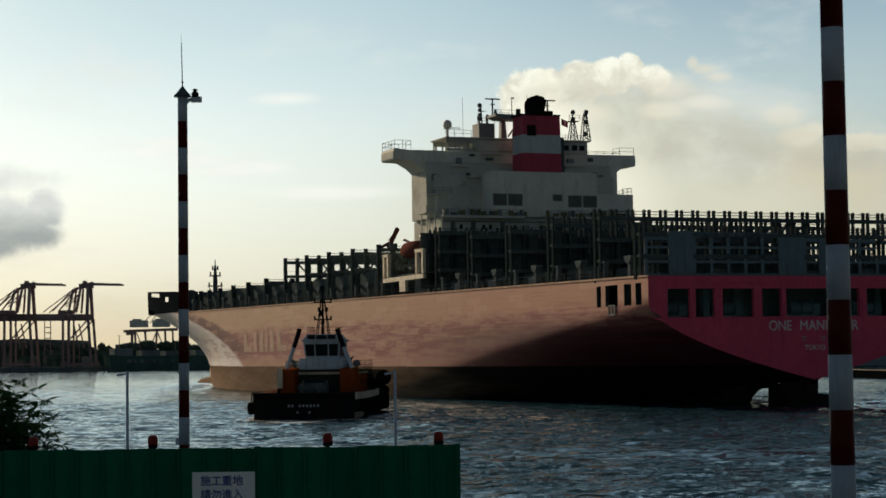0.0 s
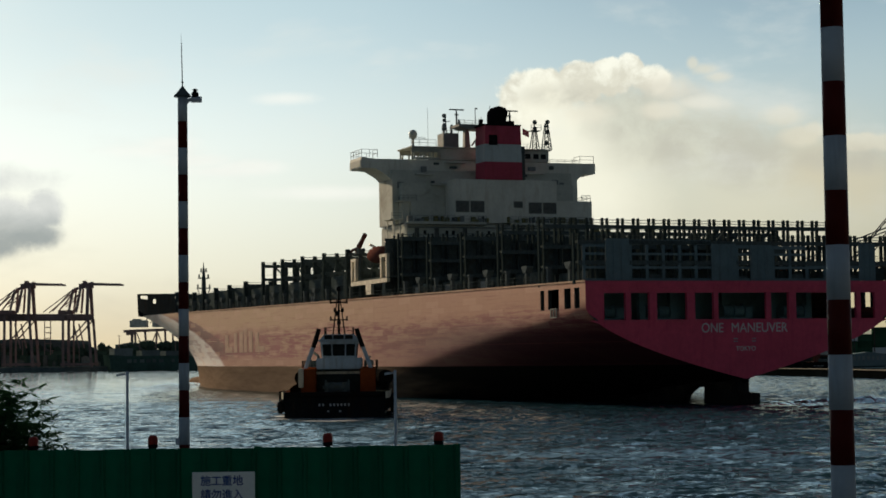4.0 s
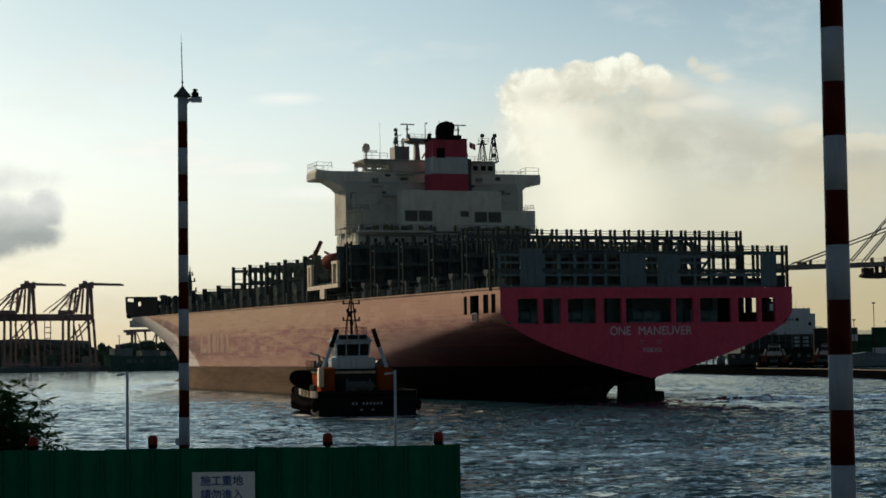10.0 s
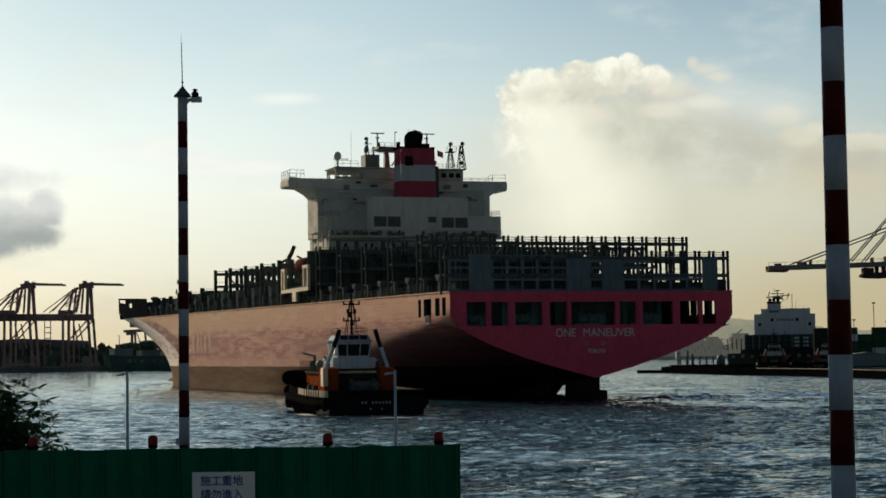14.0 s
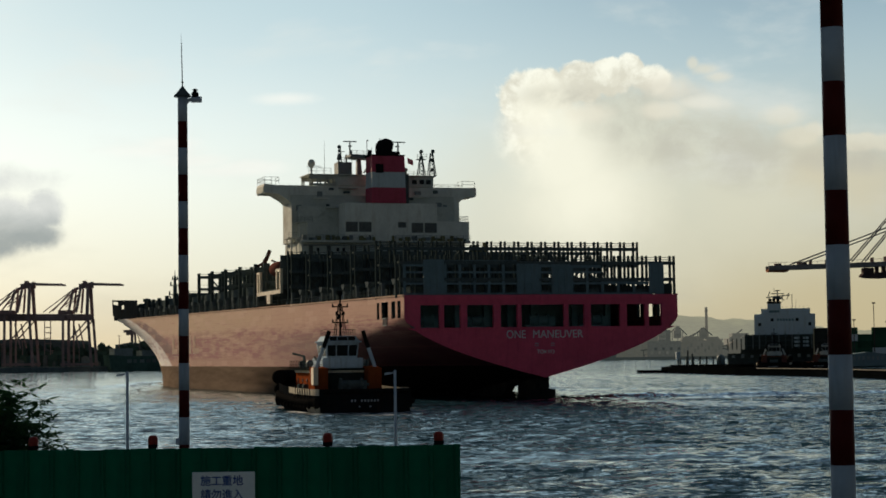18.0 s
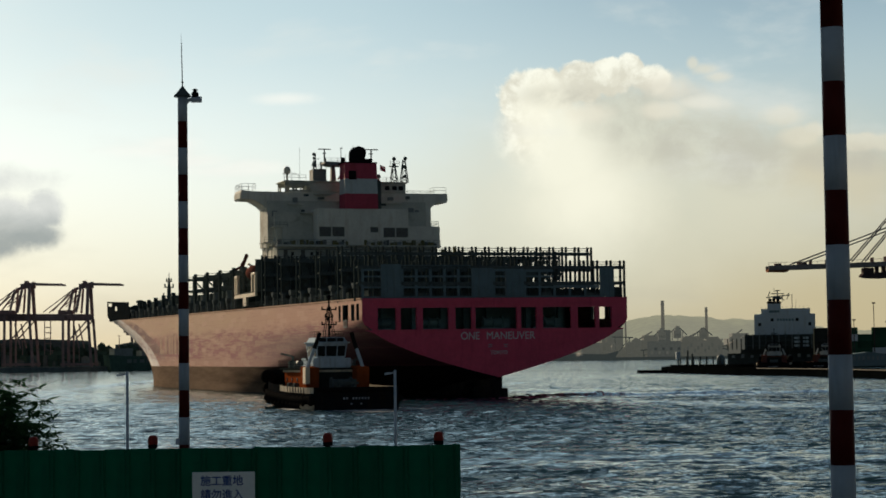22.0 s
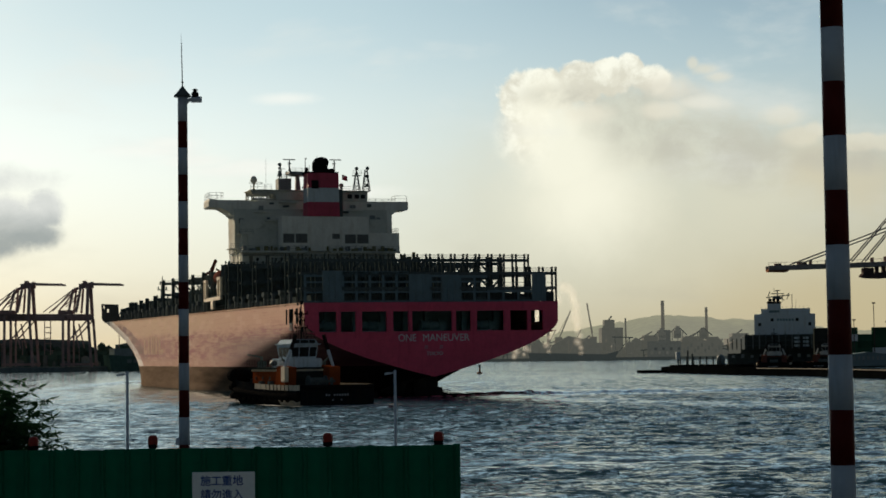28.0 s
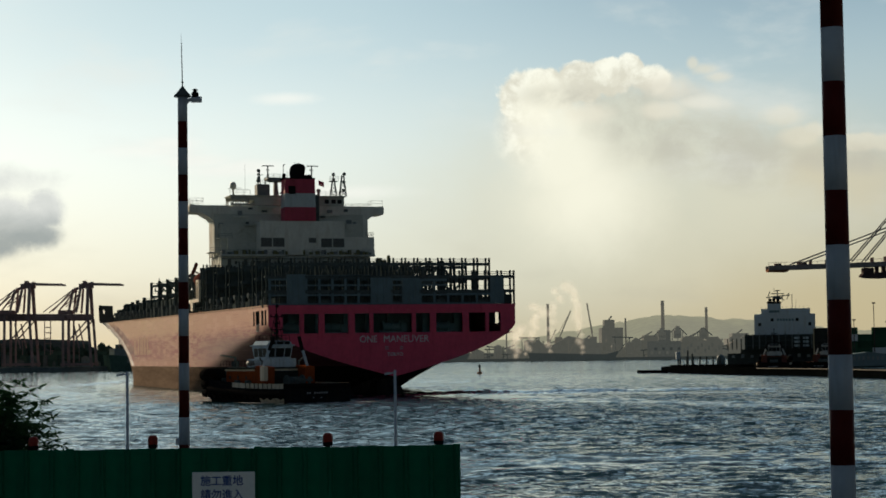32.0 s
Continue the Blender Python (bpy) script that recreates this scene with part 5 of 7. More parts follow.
def build_ship():
    ship = thing("container_ship", "large empty magenta container ship with bleached hull side", "ship")
    build_hull(ship)
    build_deck_gear(ship)
    build_house(ship)
    # name and home port on the transom
    lettering("ship_name", "ONE", 1.75, M["lettering"], ship, pose(-4.78, -0.02, 9.95, 90, 0, 0), width=3.15, depth=0.015, stroke=0.006)
    lettering("ship_name", "MANEUVER", 1.75, M["lettering"], ship, pose(2.17, -0.02, 9.95, 90, 0, 0), width=8.35, depth=0.015, stroke=0.006)
    lettering("home_port", "TOKYO", 0.85, M["lettering"], ship, pose(0.1, -0.02, 7.25, 90, 0, 0), width=2.9, depth=0.015, stroke=0.008)
    for x in (-1.4, 1.3):
        for i in range(2):
            bm = bmesh.new()
            box(bm, x - 0.3, x + 0.3, -0.03, 0.0, 8.15 + 0.35 * i, 8.3 + 0.35 * i)
            part("port_mark", bm, M["name_dim"], ship)
    # low waves trailing from the bow
    rnd = random.Random(41)
    for sign in (-1, 1):
        for i in range(13):
            d = 8 + 14.0 * i
            bm = bmesh.new()
            L, W, H = rnd.uniform(12, 20), rnd.uniform(2.0, 3.2), rnd.uniform(0.42, 0.70) * (1 - i / 22)
            g = [[bm.verts.new((W * (v / 3 - 1), L * (u / 7 - 1), H * math.cos(math.pi / 2 * (v / 3 - 1)) ** 2 * math.cos(math.pi / 2 * (u / 7 - 1)) - 0.03)) for v in range(7)] for u in range(15)]
            for a, b in zip(g, g[1:]):
                for v in range(6):
                    bm.faces.new((a[v], a[v + 1], b[v + 1], b[v]))
            w = part("bow_wave", bm, M["water"], ship, smooth=True)
            w.matrix_basis = pose(sign * (1 + d * 0.30 + rnd.uniform(-1.5, 1.5)), 306 - d * 0.95, 0.0, 0, 0, -sign * 24)
    # low ridges of water drawn along behind the stern
    for x, y, a, L, W, H in ((14, -3.5, 82, 16, 3.0, 0.70), (34, -6.0, 76, 15, 3.0, 0.55), (55, -11, 72, 16, 3.0, 0.42), (2, -9, 90, 14, 2.6, 0.32), (26, -16, 80, 18, 3.0, 0.28), (-14, -7, 100, 12, 2.4, 0.28), (-30, 2, 118, 14, 2.4, 0.24)):
        bm = bmesh.new()
        g = [[bm.verts.new((W * (v / 3 - 1), L * (u / 9 - 1) , (H * (1 + 0.35 * noise.noise(Vector((u * 0.8, v, x))))) * math.cos(math.pi / 2 * (v / 3 - 1)) ** 2 * math.cos(math.pi / 2 * (u / 9 - 1)) - 0.03)) for v in range(7)] for u in range(19)]
        for p, q in zip(g, g[1:]):
            for v in range(6):
                bm.faces.new((p[v], p[v + 1], q[v + 1], q[v]))
        w = part("stern_wave", bm, M["water"], ship, smooth=True)
        w.matrix_basis = pose(x, y, 0.0, 0, 0, a)
    # what is left of the painted-out side lettering: pale bars
    for s, w, z0, z1 in ((156.0, 4.2, 8.2, 9.4), (159.4, 2.6, 8.2, 12.2), (164.4, 2.8, 8.2, 12.6), (168.6, 2.4, 8.2, 13.0), (172.2, 3.0, 8.2, 12.6), (177.0, 2.6, 8.2, 12.4), (181.6, 3.4, 8.2, 9.4), (184.6, 2.8, 8.2, 12.0)):
        bm = bmesh.new()
        box(bm, -HB - 0.03, -HB + 0.01, s - w / 2, s + w / 2, z0, z1)
        part("faded_mark", bm, M["letter_faded"], ship)
    return ship


SHIP = build_ship()


# ---- the tug: x to starboard, y forward from the stern, z up from the waterline ----
TUG_L, TUG_B = 34.0, 6.0


def tug_half(s, z):
    """Half breadth of the tug's hull."""
    u = clip01(0.35 * z / 3.2 + 0.86)
    y = TUG_B * min(1.0, u)
    if s < 2.5:
        y *= 0.93 + 0.07 * s / 2.5
    if s > 20:
        v = clip01((s - 20) / (13.2 + 0.25 * z))
        y *= math.sqrt(max(0.0, 1 - v ** 2.4))
    return y


def tug_sheer(s):
    return 2.3 + 0.0019 * max(0, s - 8) ** 2


def build_tug():
    tug = thing("tugboat", "harbour tug with blue-white wheelhouse and black fendered hull", "tug")
    ss = [0, 1, 2.5, 5, 8, 11, 14, 17, 20, 22, 24, 26, 28, 30, 31.5, 32.6, 33.3, 33.8]
    zz = [-1.0, -0.3, 0.3, 0.9, 1.5]
    bm = bmesh.new()
    for sign in (-1, 1):
        g = []
        for s in ss:
            lv = zz + [tug_sheer(s), tug_sheer(s) + 0.75]
            g.append([bm.verts.new((sign * tug_half(s, z), s, z)) for z in lv])
        for i in range(len(ss) - 1):
            for j in range(6):
                f = bm.faces.new((g[i][j], g[i + 1][j], g[i + 1][j + 1], g[i][j + 1]))
                f.smooth = True
                f.material_index = 1 if (j == 5 and ss[i] < 17) or (j in (1, 2) and ss[i] < 6) else 0
        stern = g[0]
        if sign < 0:
            left = stern
        else:
            for j in range(6):
                bm.faces.new((left[j], stern[j], stern[j + 1], left[j + 1]))
    me = bpy.data.meshes.new("hull")
    bmesh.ops.remove_doubles(bm, verts=bm.verts[:], dist=0.01)
    bmesh.ops.recalc_face_normals(bm, faces=bm.faces[:])
    bm.to_mesh(me)
    bm.free()
    me.materials.append(M["tug_black"])
    me.materials.append(M["tug_cream"])
    hull = new("hull", me)
    hull.parent = tug
    tagged(hull, "black hull with cream sides")
    bm = bmesh.new()
    for a, b in zip(ss, ss[1:]):
        q = [(-tug_half(a, 2), a, tug_sheer(a) - 0.25), (tug_half(a, 2), a, tug_sheer(a) - 0.25), (tug_half(b, 2), b, tug_sheer(b) - 0.25), (-tug_half(b, 2), b, tug_sheer(b) - 0.25)]
        bm.faces.new([bm.verts.new(p) for p in q])
    part("deck", bm, M["tug_deck"], tug)
    # stern plate in black, with unreadable name bars
    bm = bmesh.new()
    box(bm, -5.5, 5.5, -0.08, 0.0, 0.05, 3.0)
    plate = part("stern_plate", bm, M["tug_black"], tug, "black stern plate", bevel=0.05)
    for i in range(9):
        if i == 2:
            continue
        bm = bmesh.new()
        box(bm, -1.75 + 0.4 * i, -1.55 + 0.4 * i, -0.11, -0.08, 1.5, 1.78)
        part("name_bar", bm, M["name_dim"], plate)
    for x in (-0.7, 0.6):
        bm = bmesh.new()
        box(bm, x - 0.13, x + 0.13, -0.11, -0.08, 0.85, 1.03)
        part("name_bar", bm, M["name_dim"], plate)
    bm = bmesh.new()
    tube(bm, (-5.2, -0.25, 2.75), (5.2, -0.25, 2.75), 0.28, n=12)
    part("stern_fender", bm, M["rubber"], tug)
    # belt fender along each side, hung tyres
    for sign in (-1, 1):
        bm = bmesh.new()
        hose(bm, [Vector((sign * (tug_half(a, 1.6) + 0.12), a, tug_sheer(a) - 0.75)) for a in ss], 0.42)
        part("belt_fender", bm, M["rubber"], tug)
        bm = bmesh.new()
        n, r, q = 14, 0.52, 0.2
        rings = []
        for i in range(n):
            t = 2 * math.pi * i / n
            c = Vector((0, r * math.cos(t), r * math.sin(t)))
            o = Vector((0, math.cos(t), math.sin(t)))
            rings.append([bm.verts.new(c + o * q * math.cos(w) + Vector((q * math.sin(w), 0, 0))) for w in [2 * math.pi * j / 7 for j in range(7)]])
        for i in range(n):
            a, b = rings[i], rings[(i + 1) % n]
            for j in range(7):
                bm.faces.new((a[j], b[j], b[(j + 1) % 7], a[(j + 1) % 7]))
        tyre = part("tyre", bm, M["rubber"], tug, smooth=True)
        spots = [(s, 1.0) for s in (3, 5.2, 7.4, 9.6, 11.8, 14, 16.2, 18.4, 20.6, 22.8, 25)]
        for i, (s, z) in enumerate(spots):
            m = pose(sign * (tug_half(s, z) + 0.45), s, z + 0.35)
            if i == 0:
                tyre.matrix_basis = m
            else:
                again(tyre, tug, m)
    # big roller fender round the bow
    for zf, rf in ((4.3, 0.95), (2.7, 0.7), (1.3, 0.55)):
        bm = bmesh.new()
        pts = []
        for i in range(17):
            t = math.pi * (i / 16 - 0.5)
            pts.append(Vector((5.2 * math.sin(t), 27.6 + 6.2 * math.cos(t), zf)))
        hose(bm, pts, rf, 12)
        part("bow_fender", bm, M["rubber"], tug, "thick black bow fender")
    # deckhouse tiers
    def blk(name, d, mat, label="", bevel=0.08, parent=tug):
        bm = bmesh.new()
        box(bm, *d)
        return part(name, bm, mat, parent, label, bevel=bevel)

    house = blk("deckhouse", (-3.6, 3.6, 11.5, 24.5, 2.3, 4.9), M["orange"], "orange lower deckhouse")
    blk("coaming", (-3.75, 3.75, 11.4, 24.7, 4.9, 5.2), M["cream"], parent=house)
    blk("boat_deck", (-4.2, 4.2, 11.2, 25.2, 5.2, 5.4), M["tug_deck"], parent=house)
    for x in (-2.4, -0.8, 0.8, 2.4):
        blk("door", (x - 0.4, x + 0.4, 11.4, 11.52, 2.5, 4.5), M["tug_black"], bevel=0.0, parent=house)
    blk("aft_bulkhead", (-2.5, 2.5, 11.3, 11.42, 2.3, 4.9), M["tug_deck"], parent=house)
    for s in (14, 17, 20, 23):
        for sign in (-1, 1):
            bm = bmesh.new()
            tube(bm, (sign * 3.55, s, 3.9), (sign * 3.66, s, 3.9), 0.28, n=12)
            part("porthole", bm, M["glass"], house)
    # engine-room casings in orange with the two leaning exhausts
    for sign in (-1, 1):
        bm = bmesh.new()
        a, b = sorted((sign * 2.55, sign * 4.25))
        prism(bm, [(9.2, 2.3), (9.0, 5.5), (12.4, 5.7), (13.4, 2.3)], a, b, "x")
        cas = part("casing", bm, M["orange"], tug, "orange exhaust casing", bevel=0.06)
        bm = bmesh.new()
        pts = [Vector((sign * 3.75, 10.6, 5.5)), Vector((sign * 3.5, 10.6, 6.3)), Vector((sign * 2.75, 10.4, 8.3))]
        hose(bm, pts, 0.23, 12)
        part("exhaust", bm, M["tug_blue"], cas)
        bm = bmesh.new()
        hose(bm, [Vector((sign * 2.85, 10.4, 8.0)), Vector((sign * 2.6, 10.35, 8.7)), Vector((sign * 2.3, 10.25, 9.6)), Vector((sign * 2.16, 10.2, 10.1))], 0.27, 14)
        part("exhaust_tip", bm, M["soot"], cas, "sooty exhaust tip")
    # wheelhouse: flared body, window band, roof lights
    blk("wheelhouse_base", (-2.6, 2.6, 12.1, 18.9, 5.45, 6.75), M["tug_blue"])
    bm = bmesh.new()
    lo = [(-1.95, 12.7), (1.95, 12.7), (2.0, 17.5), (-2.0, 17.5)]
    hi = [(-2.15, 12.3), (2.15, 12.3), (2.2, 17.9), (-2.2, 17.9)]
    a = [bm.verts.new((x, y, 6.75)) for x, y in lo]
    b = [bm.verts.new((x, y, 8.7)) for x, y in hi]
    bm.faces.new(a[::-1])
    bm.faces.new(b)
    for i in range(4):
        bm.faces.new((a[i], a[(i + 1) % 4], b[(i + 1) % 4], b[i]))
    wh = part("wheelhouse", bm, M["tug_blue"], tug, "blue-white wheelhouse with dark windows", bevel=0.06)

    def pane(x0, x1, z0, z1, face):
        bm = bmesh.new()
        if face == "aft":
            def P(x, z):
                k = (z - 6.75) / 1.95
                return (x * (1 + 0.08 * k), 12.7 - 0.4 * k - 0.03, z)
            q = [P(x0, z0), P(x1, z0), P(x1, z1), P(x0, z1)]
            off = Vector((0, 0.06, 0))
        else:
            def P(y, z):
                k = (z - 6.75) / 1.95
                return (face * (1.975 + 0.2 * k + 0.03), y, z)
            q = [P(x0, z0), P(x1, z0), P(x1, z1), P(x0, z1)]
            off = Vector((-0.06 * face, 0, 0))
        f = [bm.verts.new(p) for p in q]
        g = [bm.verts.new(Vector(p) + off) for p in q]
        bm.faces.new(f)
        bm.faces.new(g[::-1])
        for i in range(4):
            bm.faces.new((f[i], f[(i + 1) % 4], g[(i + 1) % 4], g[i]))
        part("window_pane", bm, M["glass"], wh)

    for x0, x1 in ((-1.8, -0.82), (-0.68, 0.68), (0.82, 1.8)):
        pane(x0, x1, 7.0, 8.35, "aft")
    for sgn in (-1, 1):
        for y0, y1 in ((12.9, 14.2), (14.4, 15.7), (15.9, 17.3)):
            pane(y0, y1, 7.0, 8.35, sgn)
    blk("roof", (-2.45, 2.45, 11.9, 18.3, 8.7, 8.85), M["tug_blue"], parent=wh)
    bm = bmesh.new()
    prism(bm, [(-2.2, 8.85), (2.2, 8.85), (1.7, 9.5), (-1.7, 9.5)], 12.4, 17.7, "y")
    part("roof_light", bm, M["tug_blue"], wh, bevel=0.04)
    for x0, x1 in ((-1.65, -0.75), (-0.6, 0.6), (0.75, 1.65)):
        bm = bmesh.new()
        box(bm, x0, x1, 12.32, 12.4, 8.93, 9.42)
        part("skylight", bm, M["glass"], wh)
    # mast
    bm = bmesh.new()
    tube(bm, (0, 13.6, 9.4), (0, 13.6, 14.6), 0.16, 0.09, 8)
    for dx in (-0.7, 0.7):
        bar(bm, (dx, 13.0, 9.4), (dx * 0.25, 13.5, 13.6), 0.08)
        bar(bm, (dx, 14.4, 9.4), (dx * 0.25, 13.7, 13.6), 0.08)
    mast = part("mast", bm, M["tug_black"], tug, "black lattice mast")
    for z, w in ((11.2, 0.95), (13.2, 0.95), (12.2, 0.5)):
        bm = bmesh.new()
        box(bm, -w, w, 13.45, 13.75, z - 0.08, z + 0.08)
        for x in (-w, w):
            tube(bm, (x, 13.6, z - 0.1), (x, 13.6, z + 0.4), 0.1, n=8)
        part("yard", bm, M["tug_black"], mast)
    for x, z in ((0, 10.6), (-0.2, 11.6), (0.0, 14.6)):
        bm = bmesh.new()
        lathe(bm, [(0.15, 0), (0.24, 0.1), (0.24, 0.4), (0.12, 0.5)], 10, pose(x, 13.4, z))
        part("mast_light", bm, M["tug_black"], mast)
    # railings round roof and boat deck
    for z, x, s0, s1, h in ((9.5, 1.65, 12.5, 17.6, 0.8), (5.45, 4.3, 12.6, 25.0, 1.0)):
        bm = bmesh.new()
        pts = [Vector((-x, s1, z)), Vector((-x, s0, z)), Vector((x, s0, z)), Vector((x, s1, z))]
        for a, b in zip(pts, pts[1:]):
            n = max(2, int((b - a).length / 1.1))
            for i in range(n):
                q = a.lerp(b, i / n)
                bar(bm, q, q + Vector((0, 0, h)), 0.05)
            bar(bm, a + Vector((0, 0, h)), b + Vector((0, 0, h)), 0.05)
            bar(bm, a + Vector((0, 0, h / 2)), b + Vector((0, 0, h / 2)), 0.04)
        part("railing", bm, M["tug_black"], tug)
    # cream box added to stand in for sunlight on the port casing
    blk("deck_locker", (-4.5, -3.9, 8.6, 10.2, 3.4, 5.6), M["cream"], "cream panel added for the sunlit side of the casing")
    for s in (2.5, 4.0, 5.5, 7.0, 8.5, 10.0, 11.5):
        bm = bmesh.new()
        bar(bm, (-6.25, s, 2.1), (-6.2, s + 0.25, 3.1), 0.10)
        part("fender_chain", bm, M["tug_black"], tug)
    for x, s, z in ((-3.6, 21.5, 5.5), (-2.2, 24.0, 5.5), (-4.4, 18.8, 2.6), (-4.6, 14.5, 2.6)):
        blk("deck_gear", (x, x + 0.7, s, s + 1.1, z, z + 0.9), M["steel_dark"], bevel=0.1)
    # towing winch, bitts, fire monitors, life raft, bow gear
    bm = bmesh.new()
    tube(bm, (-1.2, 7.6, 3.2), (1.2, 7.6, 3.2), 0.8, n=16)
    for x in (-1.3, 1.3):
        tube(bm, (x - 0.08, 7.6, 3.2), (x + 0.08, 7.6, 3.2), 1.1, n=16)
    box(bm, -1.9, 1.9, 6.8, 8.5, 2.1, 2.6)
    part("towing_winch", bm, M["steel_dark"], tug)
    bm = bmesh.new()
    for x in (-1.0, 1.0):
        tube(bm, (x, 4.5, 2.1), (x, 4.5, 4.0), 0.25, n=10)
    bar(bm, (-1.5, 4.5, 3.5), (1.5, 4.5, 3.5), 0.35)
    part("tow_bitts", bm, M["steel_dark"], tug)
    for sign in (-1, 1):
        bm = bmesh.new()
        tube(bm, (sign * 3.1, 12.3, 5.4), (sign * 3.1, 12.3, 6.3), 0.16, n=8)
        tube(bm, (sign * 3.1, 12.3, 6.3), (sign * 3.7, 12.0, 6.9), 0.16, 0.1, 8)
        part("fire_monitor", bm, M["steel_dark"], tug)
        bm = bmesh.new()
        lathe(bm, [(0.1, -0.75), (0.38, -0.65), (0.42, 0), (0.38, 0.65), (0.1, 0.75)], 12, pose(sign * 3.6, 15.5, 6.1, 90, 0, 0))
        part("life_raft", bm, M["steel_grey"], tug, smooth=True)
    bm = bmesh.new()
    tube(bm, (-1.5, 28.5, 4.6), (1.5, 28.5, 4.6), 0.85, n=16)
    box(bm, -2.2, 2.2, 27.6, 29.4, 2.8, 3.8)
    part("bow_winch", bm, M["steel_dark"], tug)
    bm = bmesh.new()
    bar(bm, (-2.9, 22.5, 5.4), (-2.9, 22.5, 7.0), 0.3)
    bar(bm, (-2.9, 22.5, 7.0), (-3.6, 26.6, 7.4), 0.22)
    part("deck_crane", bm, M["steel_dark"], tug)
    # churned white water round the stern and along the sides
    for x, y, sx, sy, a in ((0, -3.0, 6.5, 4.2, 0), (-4.5, -1.0, 4.0, 3.0, 20), (5.0, -2.0, 5.0, 2.6, -15), (-6.6, 8.0, 1.6, 7.0, 0), (6.8, 9.0, 1.8, 8.0, 0), (0, -8.0, 4.5, 5.0, 0)):
        bm = bmesh.new()
        vs = [bm.verts.new((math.cos(t), math.sin(t), 0)) for t in [2 * math.pi * i / 20 for i in range(20)]]
        bm.faces.new(vs)
        w = part("wash", bm, M["foam"], tug, "patch of white propeller wash")
        w.matrix_basis = pose(x, y, 0.2, 0, 0, a) @ Matrix.Diagonal((sx, sy, 1, 1))
    # rolled bow tyre on the port quarter
    bm = bmesh.new()
    lathe(bm, [(0.3, -0.3), (0.6, -0.25), (0.7, 0), (0.6, 0.25), (0.3, 0.3)], 14, pose(-5.9, 0.3, 1.4, 0, 90, 0))
    part("quarter_fender", bm, M["rubber"], tug, smooth=True)
    return tug


TUG = build_tug()


# ---- the near shore: quay, hoarding, poles, lamps, shrub ----
QZ = 3.3


def near_shore():
    bm = bmesh.new()
    edge = [(-90, 110), (-24, 97), (-21.2, 84), (-21.0, 66), (-20, 56), (-6.4, 48.6), (-0.7, 46.1), (0.7, 40.5), (10.6, 36.0), (30, 28), (70, 8)]
    prism(bm, [(-90, -60), (70, -60)] + [(x, y) for x, y in reversed(edge)], -2.0, QZ, "z")
    solid("quay", bm, M["concrete"], "worn grey concrete quay apron", "quay", kind="structure")
    bm = bmesh.new()
    for (xa, ya), (xb, yb) in zip(edge, edge[1:]):
        d = (Vector((xb, yb, 0)) - Vector((xa, ya, 0))).normalized()
        nrm = Vector((-d.y, d.x, 0)) * -0.25
        bar(bm, Vector((xa, ya, QZ + 0.1)) + nrm, Vector((xb, yb, QZ + 0.1)) + nrm, 0.4, 0.2)
    solid("kerb", bm, M["concrete"], "low concrete kerb along the quay edge", "kerb", kind="structure")


near_shore()


def build_shade_block():
    """A tall block added out of view to keep the sun off the quay."""
    b = thing("harbour_office", "plain grey concrete block added unseen to shade the quay", "building")
    bm = bmesh.new()
    box(bm, -60, -21.6, 68, 84, QZ, 36)
    part("body", bm, M["concrete"], b, bevel=0.15)
    bm = bmesh.new()
    box(bm, -60.4, -21.3, 67.6, 84.4, 36, 36.9)
    part("parapet", bm, M["concrete"], b)
    bm = bmesh.new()
    box(bm, 0, 2.2, -0.12, 0, 0, 1.6)
    pane = part("window", bm, M["glass"], b)
    pane.matrix_basis = pose(-58, 68, QZ + 1.2)
    for j in range(9):
        for i in range(9):
            if i or j:
                again(pane, b, pose(-58 + 3.8 * i, 68, QZ + 1.2 + 3.5 * j))


build_shade_block()


def build_hoarding():
    x0, x1, y0 = -9.0, 0.15, 22.0
    hoard = thing("hoarding", "dark green corrugated steel site hoarding", "fence", at=pose(0, y0, 0))
    n = 31
    w = (x1 - x0) / n
    bm = bmesh.new()
    # one pan: flat with a folded rib at its edge
    prof = [(0.0, 0.0), (w - 0.055, 0.0), (w - 0.04, -0.03), (w - 0.012, -0.03), (w + 0.010, 0.0)]
    lo = [bm.verts.new((x, y, QZ + 0.02)) for x, y in prof]
    hi = [bm.verts.new((x, y, 5.76)) for x, y in prof]
    lb = [bm.verts.new((x, y + 0.004, QZ + 0.02)) for x, y in prof]
    hb = [bm.verts.new((x, y + 0.004, 5.76)) for x, y in prof]
    for i in range(4):
        bm.faces.new((lo[i], lo[i + 1], hi[i + 1], hi[i]))
        bm.faces.new((lb[i + 1], lb[i], hb[i], hb[i + 1]))
        bm.faces.new((hi[i], hi[i + 1], hb[i + 1], hb[i]))
    pan = part("panel", bm, M["fence_green"], hoard)
    pan.matrix_basis = pose(x0, 0, 0)
    rnd = random.Random(3)
    for i in range(1, n):
        again(pan, hoard, pose(x0 + w * i, 0.001 * (i % 2), rnd.uniform(-0.008, 0.006)))
    bm = bmesh.new()
    box(bm, x0, x1, 0.01, 0.06, 5.70, 5.75)
    box(bm, x0, x1, 0.01, 0.06, 4.4, 4.46)
    part("rail", bm, M["fence_green"], hoard)
    bm = bmesh.new()
    box(bm, -0.04, 0.04, 0.012, 0.09, QZ, 5.77)
    post = part("post", bm, M["fence_green"], hoard)
    post.matrix_basis = pose(x1 - 0.02, 0, 0)
    for x in (-2.2, -4.4, -6.6, -8.8):
        again(post, hoard, pose(x, 0, 0))


build_hoarding()


